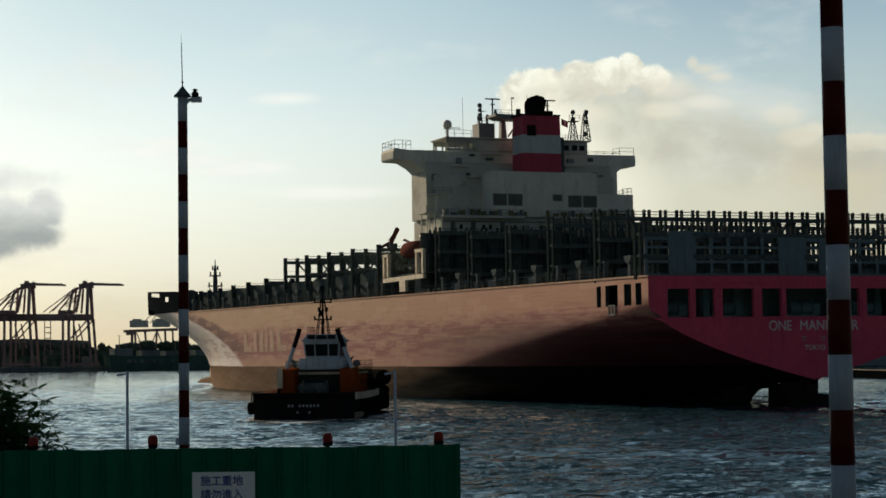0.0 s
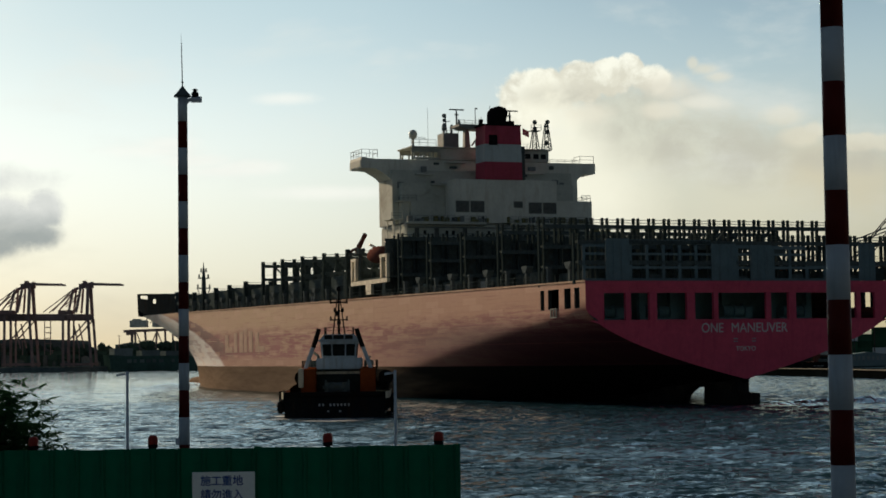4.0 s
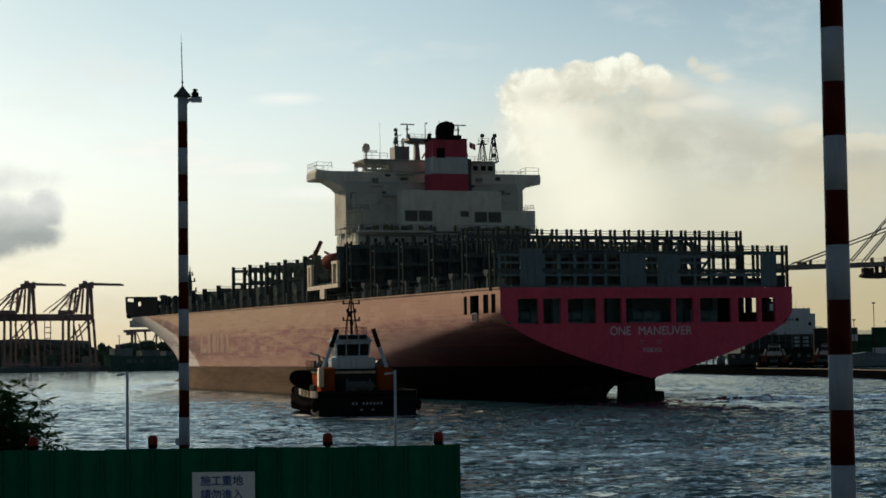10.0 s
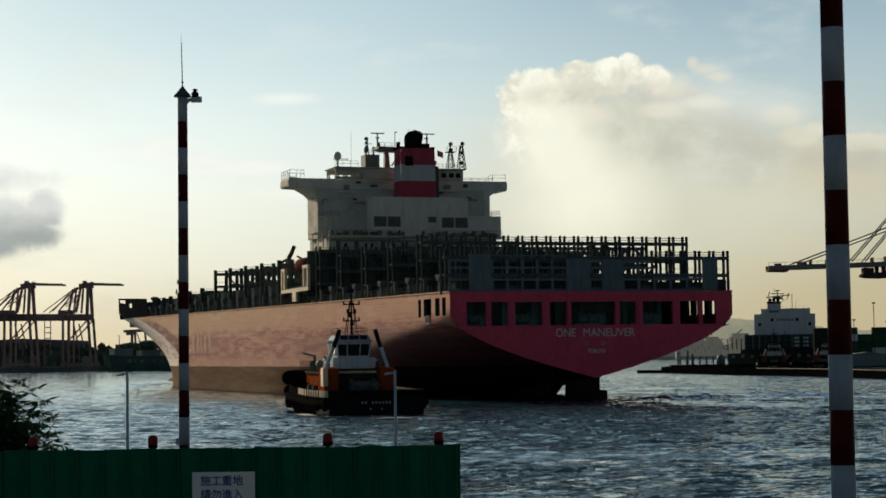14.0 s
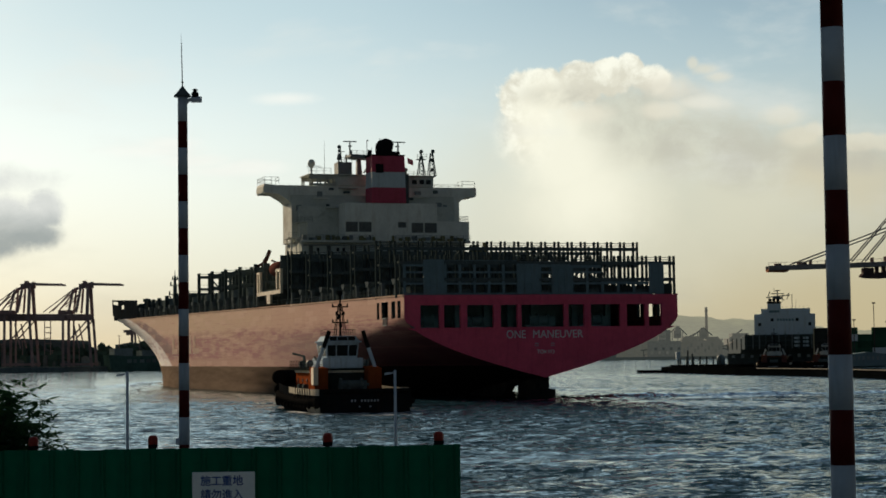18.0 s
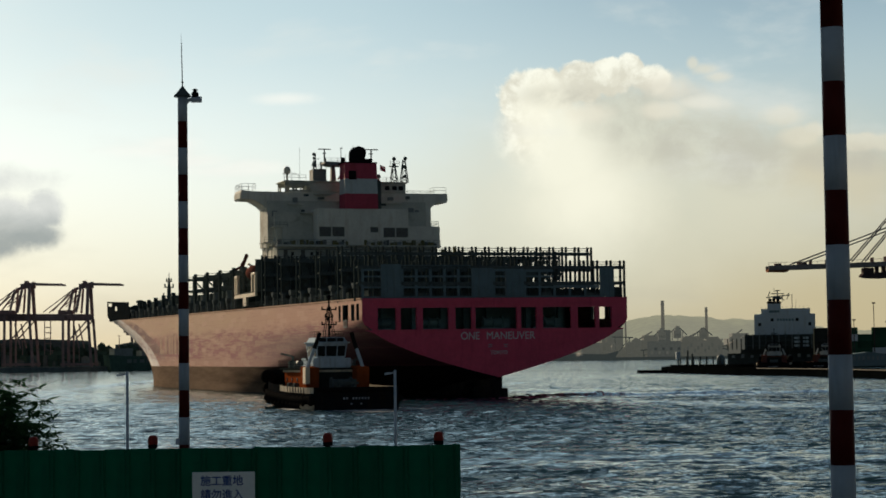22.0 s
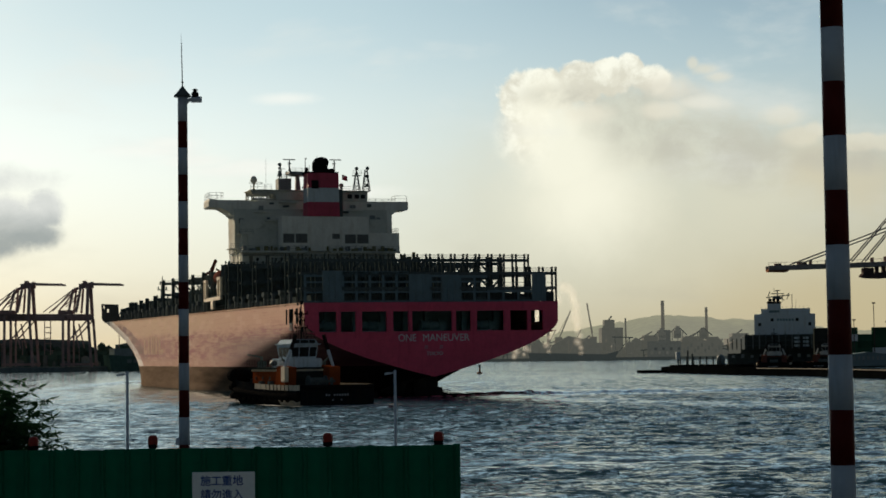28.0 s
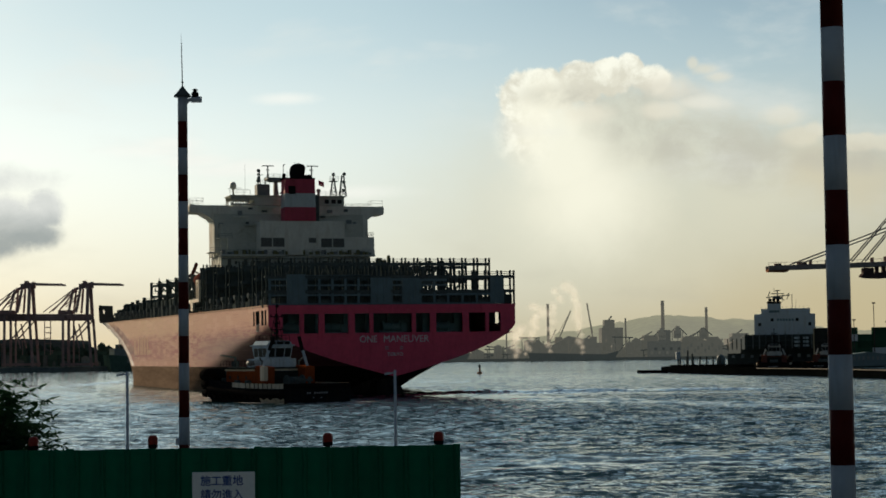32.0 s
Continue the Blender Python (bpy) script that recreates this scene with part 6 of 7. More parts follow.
def build_sign():
    sign = thing("warning_sign", "white sign with blue writing fixed to the green hoarding", "sign", at=pose(-2.59, 21.94, 5.18))
    bm = bmesh.new()
    box(bm, -0.365, 0.365, 0, 0.012, -0.32, 0.305)
    part("board", bm, M["sign_white"], sign, bevel=0.003)
    lettering("writing", "施工重地", 0.125, M["sign_blue"], sign, pose(-0.02, -0.002, 0.195, 90, 0, 0), width=0.49, depth=0.001, stroke=0.0022)
    lettering("writing", "請勿進入", 0.125, M["sign_blue"], sign, pose(-0.02, -0.002, 0.035, 90, 0, 0), width=0.49, depth=0.001, stroke=0.0022)


build_sign()


def build_beacon():
    b = thing("warning_beacon", "red warning beacon on the hoarding's top edge", "beacon", "beacons on the hoarding", at=pose(-3.43, 22.07, 5.76))
    bm = bmesh.new()
    box(bm, -0.02, 0.02, -0.02, 0.02, -0.08, 0.02)
    lathe(bm, [(0.035, 0.0), (0.055, 0.005), (0.058, 0.045), (0.05, 0.055)], 18)
    part("base", bm, M["soot"], b)
    bm = bmesh.new()
    lathe(bm, [(0.056, 0.05), (0.058, 0.06), (0.056, 0.12), (0.048, 0.145), (0.03, 0.155), (0.008, 0.158)], 18)
    part("lens", bm, M["beacon_red"], b, "red ribbed lens", smooth=True)
    for i in range(4):
        bm = bmesh.new()
        tube(bm, (0, 0, 0.066 + i * 0.016), (0, 0, 0.072 + i * 0.016), 0.0605, n=18)
        part("rib", bm, M["beacon_red"], b)
    for x in (-4.83, -1.38, -0.08):
        copy_thing(b, pose(x, 22.07, 5.76, 0, 0, 40 * x))


build_beacon()


def striped_pole(x, y, r, bounds, first_red, top, label):
    """A pole in painted bands; bounds are the heights of the band edges from the top down."""
    pole = thing("striped_pole", label, "pole", "striped poles", at=pose(x, y, 0))
    zs = [top] + list(bounds) + [QZ]
    red = first_red
    for hi, lo in zip(zs, zs[1:]):
        bm = bmesh.new()
        tube(bm, (0, 0, lo), (0, 0, hi), r + 0.0015 * (top - lo), r + 0.0015 * (top - hi), 28, caps=True)
        part("band", bm, M["pole_red"] if red else M["pole_white"], pole, smooth=False).data.shade_smooth()
        red = not red
    return pole


def build_poles():
    step = 0.672
    right = striped_pole(4.845, 23.0, 0.136, [10.783 - step * i for i in range(12) if 10.783 - step * i > QZ + 0.1], True, 13.4, "tall red and white banded steel pole on the quay")
    bm = bmesh.new()
    lathe(bm, [(0.3, QZ), (0.3, QZ + 0.03), (0.17, QZ + 0.05), (0.16, QZ + 0.3)], 20)
    part("foot", bm, M["galvanised"], right)
    st = 0.661
    left = striped_pole(-6.38, 46.0, 0.118, [12.66 - st * i for i in range(14) if 12.66 - st * i > QZ + 0.2], False, 13.28, "slim red and white banded pole with a camera and lightning rod")
    # collar, hood, lightning rod, camera arm
    bm = bmesh.new()
    box(bm, -0.20, -0.09, -0.1, 0.1, 4.72, 4.88)
    part("junction_box", bm, M["galvanised"], left, bevel=0.01)
    bm = bmesh.new()
    lathe(bm, [(0.215, 13.27), (0.215, 13.30), (0.10, 13.42), (0.02, 13.54)], 20)
    part("hood", bm, M["steel_dark"], left)
    bm = bmesh.new()
    tube(bm, (0, 0, 13.5), (-0.02, 0, 14.55), 0.014, 0.010, 8)
    lathe(bm, [(0.014, 13.60), (0.03, 13.62), (0.03, 13.64), (0.014, 13.66)], 10)
    tube(bm, (-0.02, 0, 14.55), (-0.025, 0, 14.85), 0.005, 0.003, 6)
    for dx in (-0.03, 0.03):
        tube(bm, (-0.02, 0, 14.55), (-0.02 + dx, 0, 14.62), 0.004, 0.002, 6)
    part("lightning_rod", bm, M["steel_dark"], left)
    bm = bmesh.new()
    prism(bm, [(0.05, 13.06), (0.05, 13.22), (0.26, 13.24), (0.26, 13.17), (0.19, 13.16)], -0.05, 0.05, "y")
    tube(bm, (0.22, 0, 13.20), (0.47, 0, 13.20), 0.075, n=16)
    part("camera_arm", bm, M["galvanised"], left)
    bm = bmesh.new()
    lathe(bm, [(0.05, 13.25), (0.085, 13.27), (0.09, 13.36), (0.05, 13.40), (0.05, 13.43), (0.08, 13.44), (0.02, 13.47)], 14, pose(0.31, 0, 0))
    part("camera_dome", bm, M["soot"], left, smooth=True)


build_poles()


def build_lamp(x, y, top, label):
    lamp = thing("quay_lamp", label, "lamp", "lamps on the quay", at=pose(x, y, 0))
    bm = bmesh.new()
    tube(bm, (0, 0, QZ), (0, 0, top), 0.035, 0.033, 12)
    part("pole", bm, M["galvanised"], lamp, smooth=True)
    bm = bmesh.new()
    bar(bm, (0.0, 0, top - 0.06), (-0.16, 0, top - 0.08), 0.035)
    part("arm", bm, M["galvanised"], lamp)
    bm = bmesh.new()
    prism(bm, [(-0.26, top - 0.12), (-0.25, top - 0.07), (-0.12, top - 0.045), (-0.10, top - 0.10)], -0.05, 0.05, "y")
    part("head", bm, M["galvanised"], lamp, bevel=0.006)
    bm = bmesh.new()
    lathe(bm, [(0.12, QZ), (0.12, QZ + 0.02), (0.05, QZ + 0.04)], 12)
    part("foot", bm, M["galvanised"], lamp)


build_lamp(-7.6, 45.0, 6.53, "slim galvanised quay lamp with a short arm")
build_lamp(-1.19, 45.0, 6.48, "slim galvanised quay lamp with a short arm")


def build_shrub():
    rnd = random.Random(11)
    tree = thing("shrub", "dark leafy shrub behind the hoarding", "shrub", at=pose(-6.56, 24.0, 1.97))
    bm = bmesh.new()
    tips = []

    def limb(p, d, length, r, depth):
        q = p + d * length
        if q.x - 4.75 > -3.80 or q.z > 3.3:
            return
        tube(bm, p, q, r, r * 0.65, 7)
        if depth <= 1:
            tips.append((q, d))
        if depth == 0:
            return
        for _ in range(3 if depth > 1 else 4):
            e = (d + Vector((rnd.uniform(-0.8, 0.8), rnd.uniform(-0.7, 0.7), rnd.uniform(-0.25, 0.55)))).normalized()
            limb(q, e, length * rnd.uniform(0.55, 0.8), r * 0.5, depth - 1)

    for a in range(9):
        t = a * 0.7
        limb(Vector((0.1 * math.cos(t), 0.1 * math.sin(t), 0)), Vector((0.32 * math.cos(t), 0.3 * math.sin(t), 1)).normalized(), 1.25, 0.035, 3)
    bmesh.ops.scale(bm, vec=(1.38, 1.38, 1.38), verts=bm.verts[:])
    part("trunk", bm, M["bark"], tree)
    bm = bmesh.new()

    def leaf(p, d, length, width):
        side = d.cross(Vector((rnd.uniform(-1, 1), rnd.uniform(-1, 1), rnd.uniform(-1, 1)))).normalized()
        nrm = side.cross(d)
        a = bm.verts.new(p)
        b = bm.verts.new(p + d * length * 0.45 + side * width - nrm * width * 0.4)
        c = bm.verts.new(p + d * length * 0.45 - side * width - nrm * width * 0.4)
        e = bm.verts.new(p + d * length + nrm * -0.15 * length)
        m = bm.verts.new(p + d * length * 0.5)
        bm.faces.new((a, b, m))
        bm.faces.new((a, m, c))
        bm.faces.new((b, e, m))
        bm.faces.new((m, e, c))

    def whorl(q, d):
        """A fan of narrow leaflets hanging from one point."""
        count = rnd.randint(7, 10)
        t0 = rnd.uniform(0, 6.28)
        for i in range(count):
            t = t0 + 6.28 * i / count
            e = (d * 0.35 + Vector((math.cos(t), math.sin(t), rnd.uniform(-0.85, 0.15)))).normalized()
            leaf(q, e, rnd.uniform(0.08, 0.14), rnd.uniform(0.008, 0.012))

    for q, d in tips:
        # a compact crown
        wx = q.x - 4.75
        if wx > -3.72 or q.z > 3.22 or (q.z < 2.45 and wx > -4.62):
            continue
        for _ in range(6):
            whorl(q + Vector((rnd.gauss(0, 0.07), rnd.gauss(0, 0.10), rnd.gauss(0, 0.07))), d)
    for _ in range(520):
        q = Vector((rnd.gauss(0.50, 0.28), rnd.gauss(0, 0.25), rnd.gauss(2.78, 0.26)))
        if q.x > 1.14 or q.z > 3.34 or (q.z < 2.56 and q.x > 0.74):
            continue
        whorl(q, Vector((rnd.uniform(-0.6, 1), rnd.uniform(-1, 0.6), rnd.uniform(-0.2, 0.6))).normalized())
    bmesh.ops.scale(bm, vec=(1.38, 1.38, 1.38), verts=bm.verts[:])
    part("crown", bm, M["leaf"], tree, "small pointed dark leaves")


build_shrub()


# ---- the far shores ----


def build_left_shore():
    bm = bmesh.new()
    prism(bm, [(-900, 1215), (-290, 1195), (-172, 1225), (-60, 1300), (-60, 1700), (-900, 1700)], -2, 3.2, "z")
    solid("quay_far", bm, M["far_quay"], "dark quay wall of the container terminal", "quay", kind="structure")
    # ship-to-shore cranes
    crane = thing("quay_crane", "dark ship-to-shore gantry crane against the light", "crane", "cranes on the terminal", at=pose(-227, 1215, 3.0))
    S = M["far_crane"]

    def strut(name, a, b, w, mat=S):
        bm = bmesh.new()
        bar(bm, a, b, w)
        return part(name, bm, mat, crane)

    for y in (-9, 9):
        h = y * 0.5
        strut("leg", (0.4, y, 0), (-1.8, y, 31), 1.5)
        strut("leg", (-17.9, y, 0), (-17.9, y, 31), 1.4)
        strut("leg", (-14.2, y * 0.8, 0), (-14.2, y * 0.8, 31), 1.0)
        strut("leg", (-2.4, y, 33), (-2.6, h, 52), 1.9)
        strut("leg", (-14.4, y, 35), (-12.0, h, 50), 1.1)
        strut("leg", (-9.5, y, 35), (-7.4, h, 50.4), 1.2)
        strut("brace", (-13.2, y, 18), (-2.6, y, 29.5), 0.8)
        strut("brace", (-11.2, y, 28), (-7.6, y, 12), 0.8)
        strut("brace", (-12.4, h, 49.8), (-24.5, y, 36), 0.8)
        strut("brace", (-13.0, h, 49.3), (-30.5, y, 35.5), 0.6)
        strut("brace", (-7.4, h, 47), (-19.0, h, 39), 0.5)
        strut("sill", (1.5, y, 1.6), (-19.5, y, 1.6), 1.6)
        strut("girder", (-62, h, 33.2), (-1, h, 32.3), 3.2)
        strut("girder", (-62, h, 31.0), (-0.6, h, 30.6), 1.6)
        strut("arm", (-7, y * 0.4, 53.4), (19.2, y * 0.4, 52.6), 1.1)
        strut("arm_chord", (-5, y * 0.4, 54.3), (9, y * 0.4, 53.6), 0.4)
    for z in (38, 41.5, 45, 48.5):
        strut("stair", (-11.8, 0, z), (-9.0, 0, z + 2.4), 0.5)
        strut("landing", (-12.6, -3, z), (-8.4, -3, z), 0.35)
    strut("cross_beam", (-2.5, -10, 32), (-2.5, 10, 32), 2.0)
    strut("cross_beam", (-17.5, -10, 32), (-17.5, 10, 32), 2.0)
    strut("apex", (-12.4, 0, 50.4), (-6.6, 0, 51.2), 1.5)
    bm = bmesh.new()
    box(bm, -8.7, -0.4, -4, 4, 50.8, 53.6)
    box(bm, -6.4, -4.6, -3, 3, 53.6, 55.6)
    box(bm, -1.6, -0.2, -2, 2, 53.6, 55.0)
    part("machine_house", bm, S, crane)
    bm = bmesh.new()
    box(bm, -22, -13, -5, 5, 34.4, 36.6)
    part("machine_house", bm, S, crane)
    for i in range(8):
        bm = bmesh.new()
        box(bm, 1 + 2.2 * i, 2.0 + 2.2 * i, -1.5, 1.5, 53.0, 54.2 - 0.08 * i)
        part("arm_gear", bm, S, crane)
    bm = bmesh.new()
    for z in (15, 18.5, 22, 25.5):
        box(bm, -31.5, -27.5, -2, 2, z, z + 0.5)
    for x in (-31.5, -27.7):
        box(bm, x, x + 0.5, -2, -1.5, 8, 30)
    part("stair_tower", bm, S, crane)
    copy_thing(crane, pose(-264.7, 1215, 3.4))
    copy_thing(crane, pose(-332, 1215, 3.2))
    # a distant crane of the next berth
    c = thing("quay_crane", "distant gantry crane with pale machine houses", "crane", "cranes on the terminal", at=pose(0, 1500, 3))
    for a, b, w in (((-256, 0, 27), (-213, 0, 28), 2.2), ((-254, 0, 25), (-248, 0, 25), 2.4), ((-246, 0, 0), (-247, 0, 27), 1.5), ((-237, 0, 0), (-239, 0, 27), 1.5), ((-231, 0, 0), (-229.5, 0, 27), 1.5), ((-222, 0, 0), (-223, 0, 27), 1.5), ((-216, 0, 0), (-217, 0, 27), 1.3),
                    ((-238, 0, 36), (-231, 0, 42), 0.6), ((-235, 0, 33), (-229, 0, 41), 0.6), ((-224, 0, 33), (-219, 0, 43), 0.7), ((-237, 0, 8), (-230, 0, 26), 0.8), ((-222, 0, 8), (-229, 0, 26), 0.8), ((-246, 0, 26), (-240, 0, 12), 0.7)):
        bm = bmesh.new()
        bar(bm, a, b, w)
        part("strut", bm, M["far_crane"], c)
    for x0, x1 in ((-250.5, -237), (-232.5, -219.5)):
        bm = bmesh.new()
        box(bm, x0, x1, -5, 5, 30, 35.5)
        box(bm, x0 + 2, x1 - 5, -4, 4, 35.5, 36.6)
        part("machine_house", bm, M["moored_paint"], c, "pale grey machine house", bevel=0.3)
    # sheds and stacks behind the quay
    rnd = random.Random(21)
    for x0, x1, h in ((-420, -330, 19), (-328, -252, 21), (-250, -238, 13), (-226, -206, 17.5), (-205, -150, 13.5), (-150, -110, 12), (-110, -62, 14)):
        b = thing("terminal_shed", "dark terminal shed seen against the light", "shed", "terminal sheds")
        bm = bmesh.new()
        prism(bm, [(x0, 3), (x1, 3), (x1, h), ((x0 + x1) / 2, h + 1.6), (x0, h)], 1290, 1330, "y")
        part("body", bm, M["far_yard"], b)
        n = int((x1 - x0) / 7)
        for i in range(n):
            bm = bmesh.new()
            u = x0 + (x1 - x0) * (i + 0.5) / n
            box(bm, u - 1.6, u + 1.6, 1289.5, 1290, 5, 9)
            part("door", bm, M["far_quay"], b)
    for x in (-222, -214):
        bm = bmesh.new()
        tube(bm, (x, 1335, 3), (x, 1335, 25 if x < -220 else 18), 1.3, 1.0, 12)
        solid("stack", bm, M["far_crane"], "slim dark chimney behind the sheds", "chimney")
    # a belt of trees behind the sheds
    bm = bmesh.new()
    for i in range(330):
        x = rnd.uniform(-350, -60)
        r = rnd.uniform(2.0, 4.5)
        z = 3.2 + rnd.uniform(2, 14.5)
        y = rnd.uniform(1278, 1289)
        m = pose(x, y, z, rnd.uniform(0, 90), rnd.uniform(0, 90), 0) @ Matrix.Diagonal((r, r * 0.8, r * 0.7, 1))
        bmesh.ops.create_icosphere(bm, subdivisions=2, radius=1.0, matrix=m)
    for v in bm.verts:
        v.co += Vector((noise.noise(v.co * 0.6), 0.3 * noise.noise(v.co * 0.9), noise.noise(v.co * 0.7 + Vector((9, 0, 0))))) * 1.1
    solid("tree_belt", bm, M["far_tree"], "dark belt of trees behind the terminal", "trees", kind="stuff")
    box_mesh = None
    for i in range(46):
        x = -330 + 5.9 * i
        for j in range(rnd.choice((2, 3, 3, 4))):
            if box_mesh is None:
                bm = bmesh.new()
                box(bm, -2.9, 2.9, -1.2, 1.2, 0, 2.55)
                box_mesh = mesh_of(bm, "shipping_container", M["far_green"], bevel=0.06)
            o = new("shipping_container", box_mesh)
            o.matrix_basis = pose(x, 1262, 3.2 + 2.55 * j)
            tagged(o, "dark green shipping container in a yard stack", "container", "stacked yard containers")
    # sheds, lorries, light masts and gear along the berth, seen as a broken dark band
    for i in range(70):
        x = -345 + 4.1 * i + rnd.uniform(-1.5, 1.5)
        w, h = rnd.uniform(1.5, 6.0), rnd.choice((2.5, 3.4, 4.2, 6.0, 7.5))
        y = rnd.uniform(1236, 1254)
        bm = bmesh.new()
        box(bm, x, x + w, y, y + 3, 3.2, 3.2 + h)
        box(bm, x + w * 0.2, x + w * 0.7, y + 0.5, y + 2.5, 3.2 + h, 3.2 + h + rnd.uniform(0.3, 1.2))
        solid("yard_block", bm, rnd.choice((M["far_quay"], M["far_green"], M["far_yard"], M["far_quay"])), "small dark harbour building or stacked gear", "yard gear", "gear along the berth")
    for i in range(14):
        x = -340 + 20 * i + rnd.uniform(-5, 5)
        h = rnd.uniform(14, 24)
        bm = bmesh.new()
        tube(bm, (x, 1258, 3.2), (x, 1258, h), 0.35, 0.2, 6)
        box(bm, x - 0.9, x + 0.9, 1257.6, 1258.4, h - 0.5, h)
        solid("light_mast", bm, M["far_crane"], "slim light mast on the terminal", "mast", "terminal light masts")
    # a moored dark-hulled ship along the quay
    sh = thing("moored_ship", "dark green cargo ship moored at the terminal", "ship", at=pose(-180, 1228, 0, 0, 0, 24))
    bm = bmesh.new()
    prism(bm, [(-40, -1), (-42, 10.5), (-30, 9.5), (55, 9.5), (66, 13), (58, -1)], -8, 8, "y")
    part("hull", bm, M["far_green"], sh)
    for i, w in enumerate((3, 2, 3, 3, 2.4, 3, 0, 2, 3)):
        if w:
            bm = bmesh.new()
            box(bm, -30 + 4.2 * i, -30 + 4.2 * i + w, -8.06, -8, 5.2, 7.4)
            part("side_mark", bm, M["far_yard"], sh)
    for x0, x1, h in ((-38, -26, 14.5), (-20, -8, 13), (-4, 12, 12.5), (16, 34, 13), (38, 50, 12)):
        bm = bmesh.new()
        box(bm, x0, x1, -7, 7, 9.5, h)
        part("deck_load", bm, M["far_yard"], sh)


build_left_shore()


def build_far_shore():
    bm = bmesh.new()
    prism(bm, [(-200, 2120), (60, 2080), (420, 2040), (900, 1900), (1500, 1900), (1500, 2700), (-200, 2700)], -2, 3.0, "z")
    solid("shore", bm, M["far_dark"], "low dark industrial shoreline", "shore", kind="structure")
    # hills as the far backdrop: a ridge with an uneven crest
    bm = bmesh.new()
    rows = []
    for j in range(7):
        v = j / 6
        row = []
        for i in range(360):
            x = -900 + 10 * i
            crest = 26 + 55 * math.exp(-((x - 480) / 270) ** 2) + 24 * math.exp(-((x - 1150) / 420) ** 2) + 18 * math.exp(-((x + 300) / 300) ** 2)
            crest += 7 * noise.noise(Vector((x * 0.008, 0, 3))) + 4.5 * noise.noise(Vector((x * 0.031, 0, 9))) + 3.5 * noise.noise(Vector((x * 0.09, v, 5)))
            row.append(bm.verts.new((x, 3500 + 350 * v + 30 * noise.noise(Vector((x * 0.01, v * 3, 1))), crest * math.sin(v * math.pi / 2))))
        rows.append(row)
    for a, b in zip(rows, rows[1:]):
        for i in range(359):
            bm.faces.new((a[i], a[i + 1], b[i + 1], b[i]))
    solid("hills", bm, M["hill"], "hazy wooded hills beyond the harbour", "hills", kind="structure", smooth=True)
    rnd = random.Random(8)
    # works: chimneys, silos, halls
    for x, h, r in ((117, 63, 1.7), (246, 65, 2.3), (295, 57, 1.8), (204, 46, 1.2), (70, 40, 1.0)):
        c = thing("chimney", "tall pale works chimney in haze", "chimney", "works chimneys", at=pose(x, 2110, 3))
        bm = bmesh.new()
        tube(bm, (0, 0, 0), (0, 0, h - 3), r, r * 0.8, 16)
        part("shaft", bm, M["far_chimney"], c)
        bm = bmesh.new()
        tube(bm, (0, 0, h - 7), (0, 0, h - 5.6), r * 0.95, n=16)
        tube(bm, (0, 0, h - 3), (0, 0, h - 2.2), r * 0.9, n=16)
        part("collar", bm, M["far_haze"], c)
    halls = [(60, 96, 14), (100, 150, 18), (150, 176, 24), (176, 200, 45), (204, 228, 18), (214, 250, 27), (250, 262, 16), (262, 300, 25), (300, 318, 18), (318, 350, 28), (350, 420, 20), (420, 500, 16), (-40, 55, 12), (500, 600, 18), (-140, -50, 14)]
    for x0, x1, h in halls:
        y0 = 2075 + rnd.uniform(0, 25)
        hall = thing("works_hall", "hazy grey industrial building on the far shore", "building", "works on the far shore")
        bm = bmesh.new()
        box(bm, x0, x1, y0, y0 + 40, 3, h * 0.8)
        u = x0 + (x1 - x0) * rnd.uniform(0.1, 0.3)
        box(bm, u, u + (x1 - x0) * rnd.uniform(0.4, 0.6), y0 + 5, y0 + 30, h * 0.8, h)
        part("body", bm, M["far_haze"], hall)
        n = max(2, int((x1 - x0) / 9))
        for i in range(n):
            bm = bmesh.new()
            u = x0 + (x1 - x0) * (i + 0.3) / n
            z = rnd.uniform(4, h * 0.5)
            box(bm, u, u + rnd.uniform(2, 4), y0 - 0.4, y0, z, z + rnd.uniform(2, 4))
            part("window", bm, M["far_chimney"], hall)
        bm = bmesh.new()
        bar(bm, (x0 + 2, y0 + 8, h * 0.8), ((x0 + x1) / 2, y0 + 8, h + 4), 1.6)
        part("conveyor", bm, M["far_haze"], hall)
    # tanks, silos, hoppers and gantries packed between the halls
    for i in range(90):
        x = rnd.uniform(20, 470)
        y0 = rnd.uniform(2052, 2074)
        w, h = rnd.uniform(4, 16), rnd.choice((6, 8, 10, 13, 17, 21)) * rnd.uniform(0.8, 1.2)
        bm = bmesh.new()
        kind = rnd.random()
        if kind < 0.35:
            tube(bm, (x, y0, 3), (x, y0, h), w * 0.4, n=14)
            tube(bm, (x, y0, h), (x, y0, h + w * 0.15), w * 0.4, 0.3, 14)
            solid("silo", bm, M["far_haze"], "hazy grey silo on the far shore", "silo", "silos on the far shore")
        elif kind < 0.7:
            prism(bm, [(x, 3), (x + w, 3), (x + w, h * 0.8), (x + w / 2, h), (x, h * 0.8)], y0, y0 + 12, "y")
            solid("works_shed", bm, M["far_chimney"] if rnd.random() < 0.5 else M["far_haze"], "hazy grey gabled shed on the far shore", "shed", "sheds on the far shore")
        else:
            for u in (x, x + w):
                bar(bm, (u, y0, 3), (u, y0, h + 3), 0.8)
            bar(bm, (x - 3, y0, h + 3), (x + w + 4, y0, h + 3 + rnd.uniform(-3, 3)), 1.2)
            bar(bm, (x, y0, 4), (x + w, y0, h + 2), 0.6)
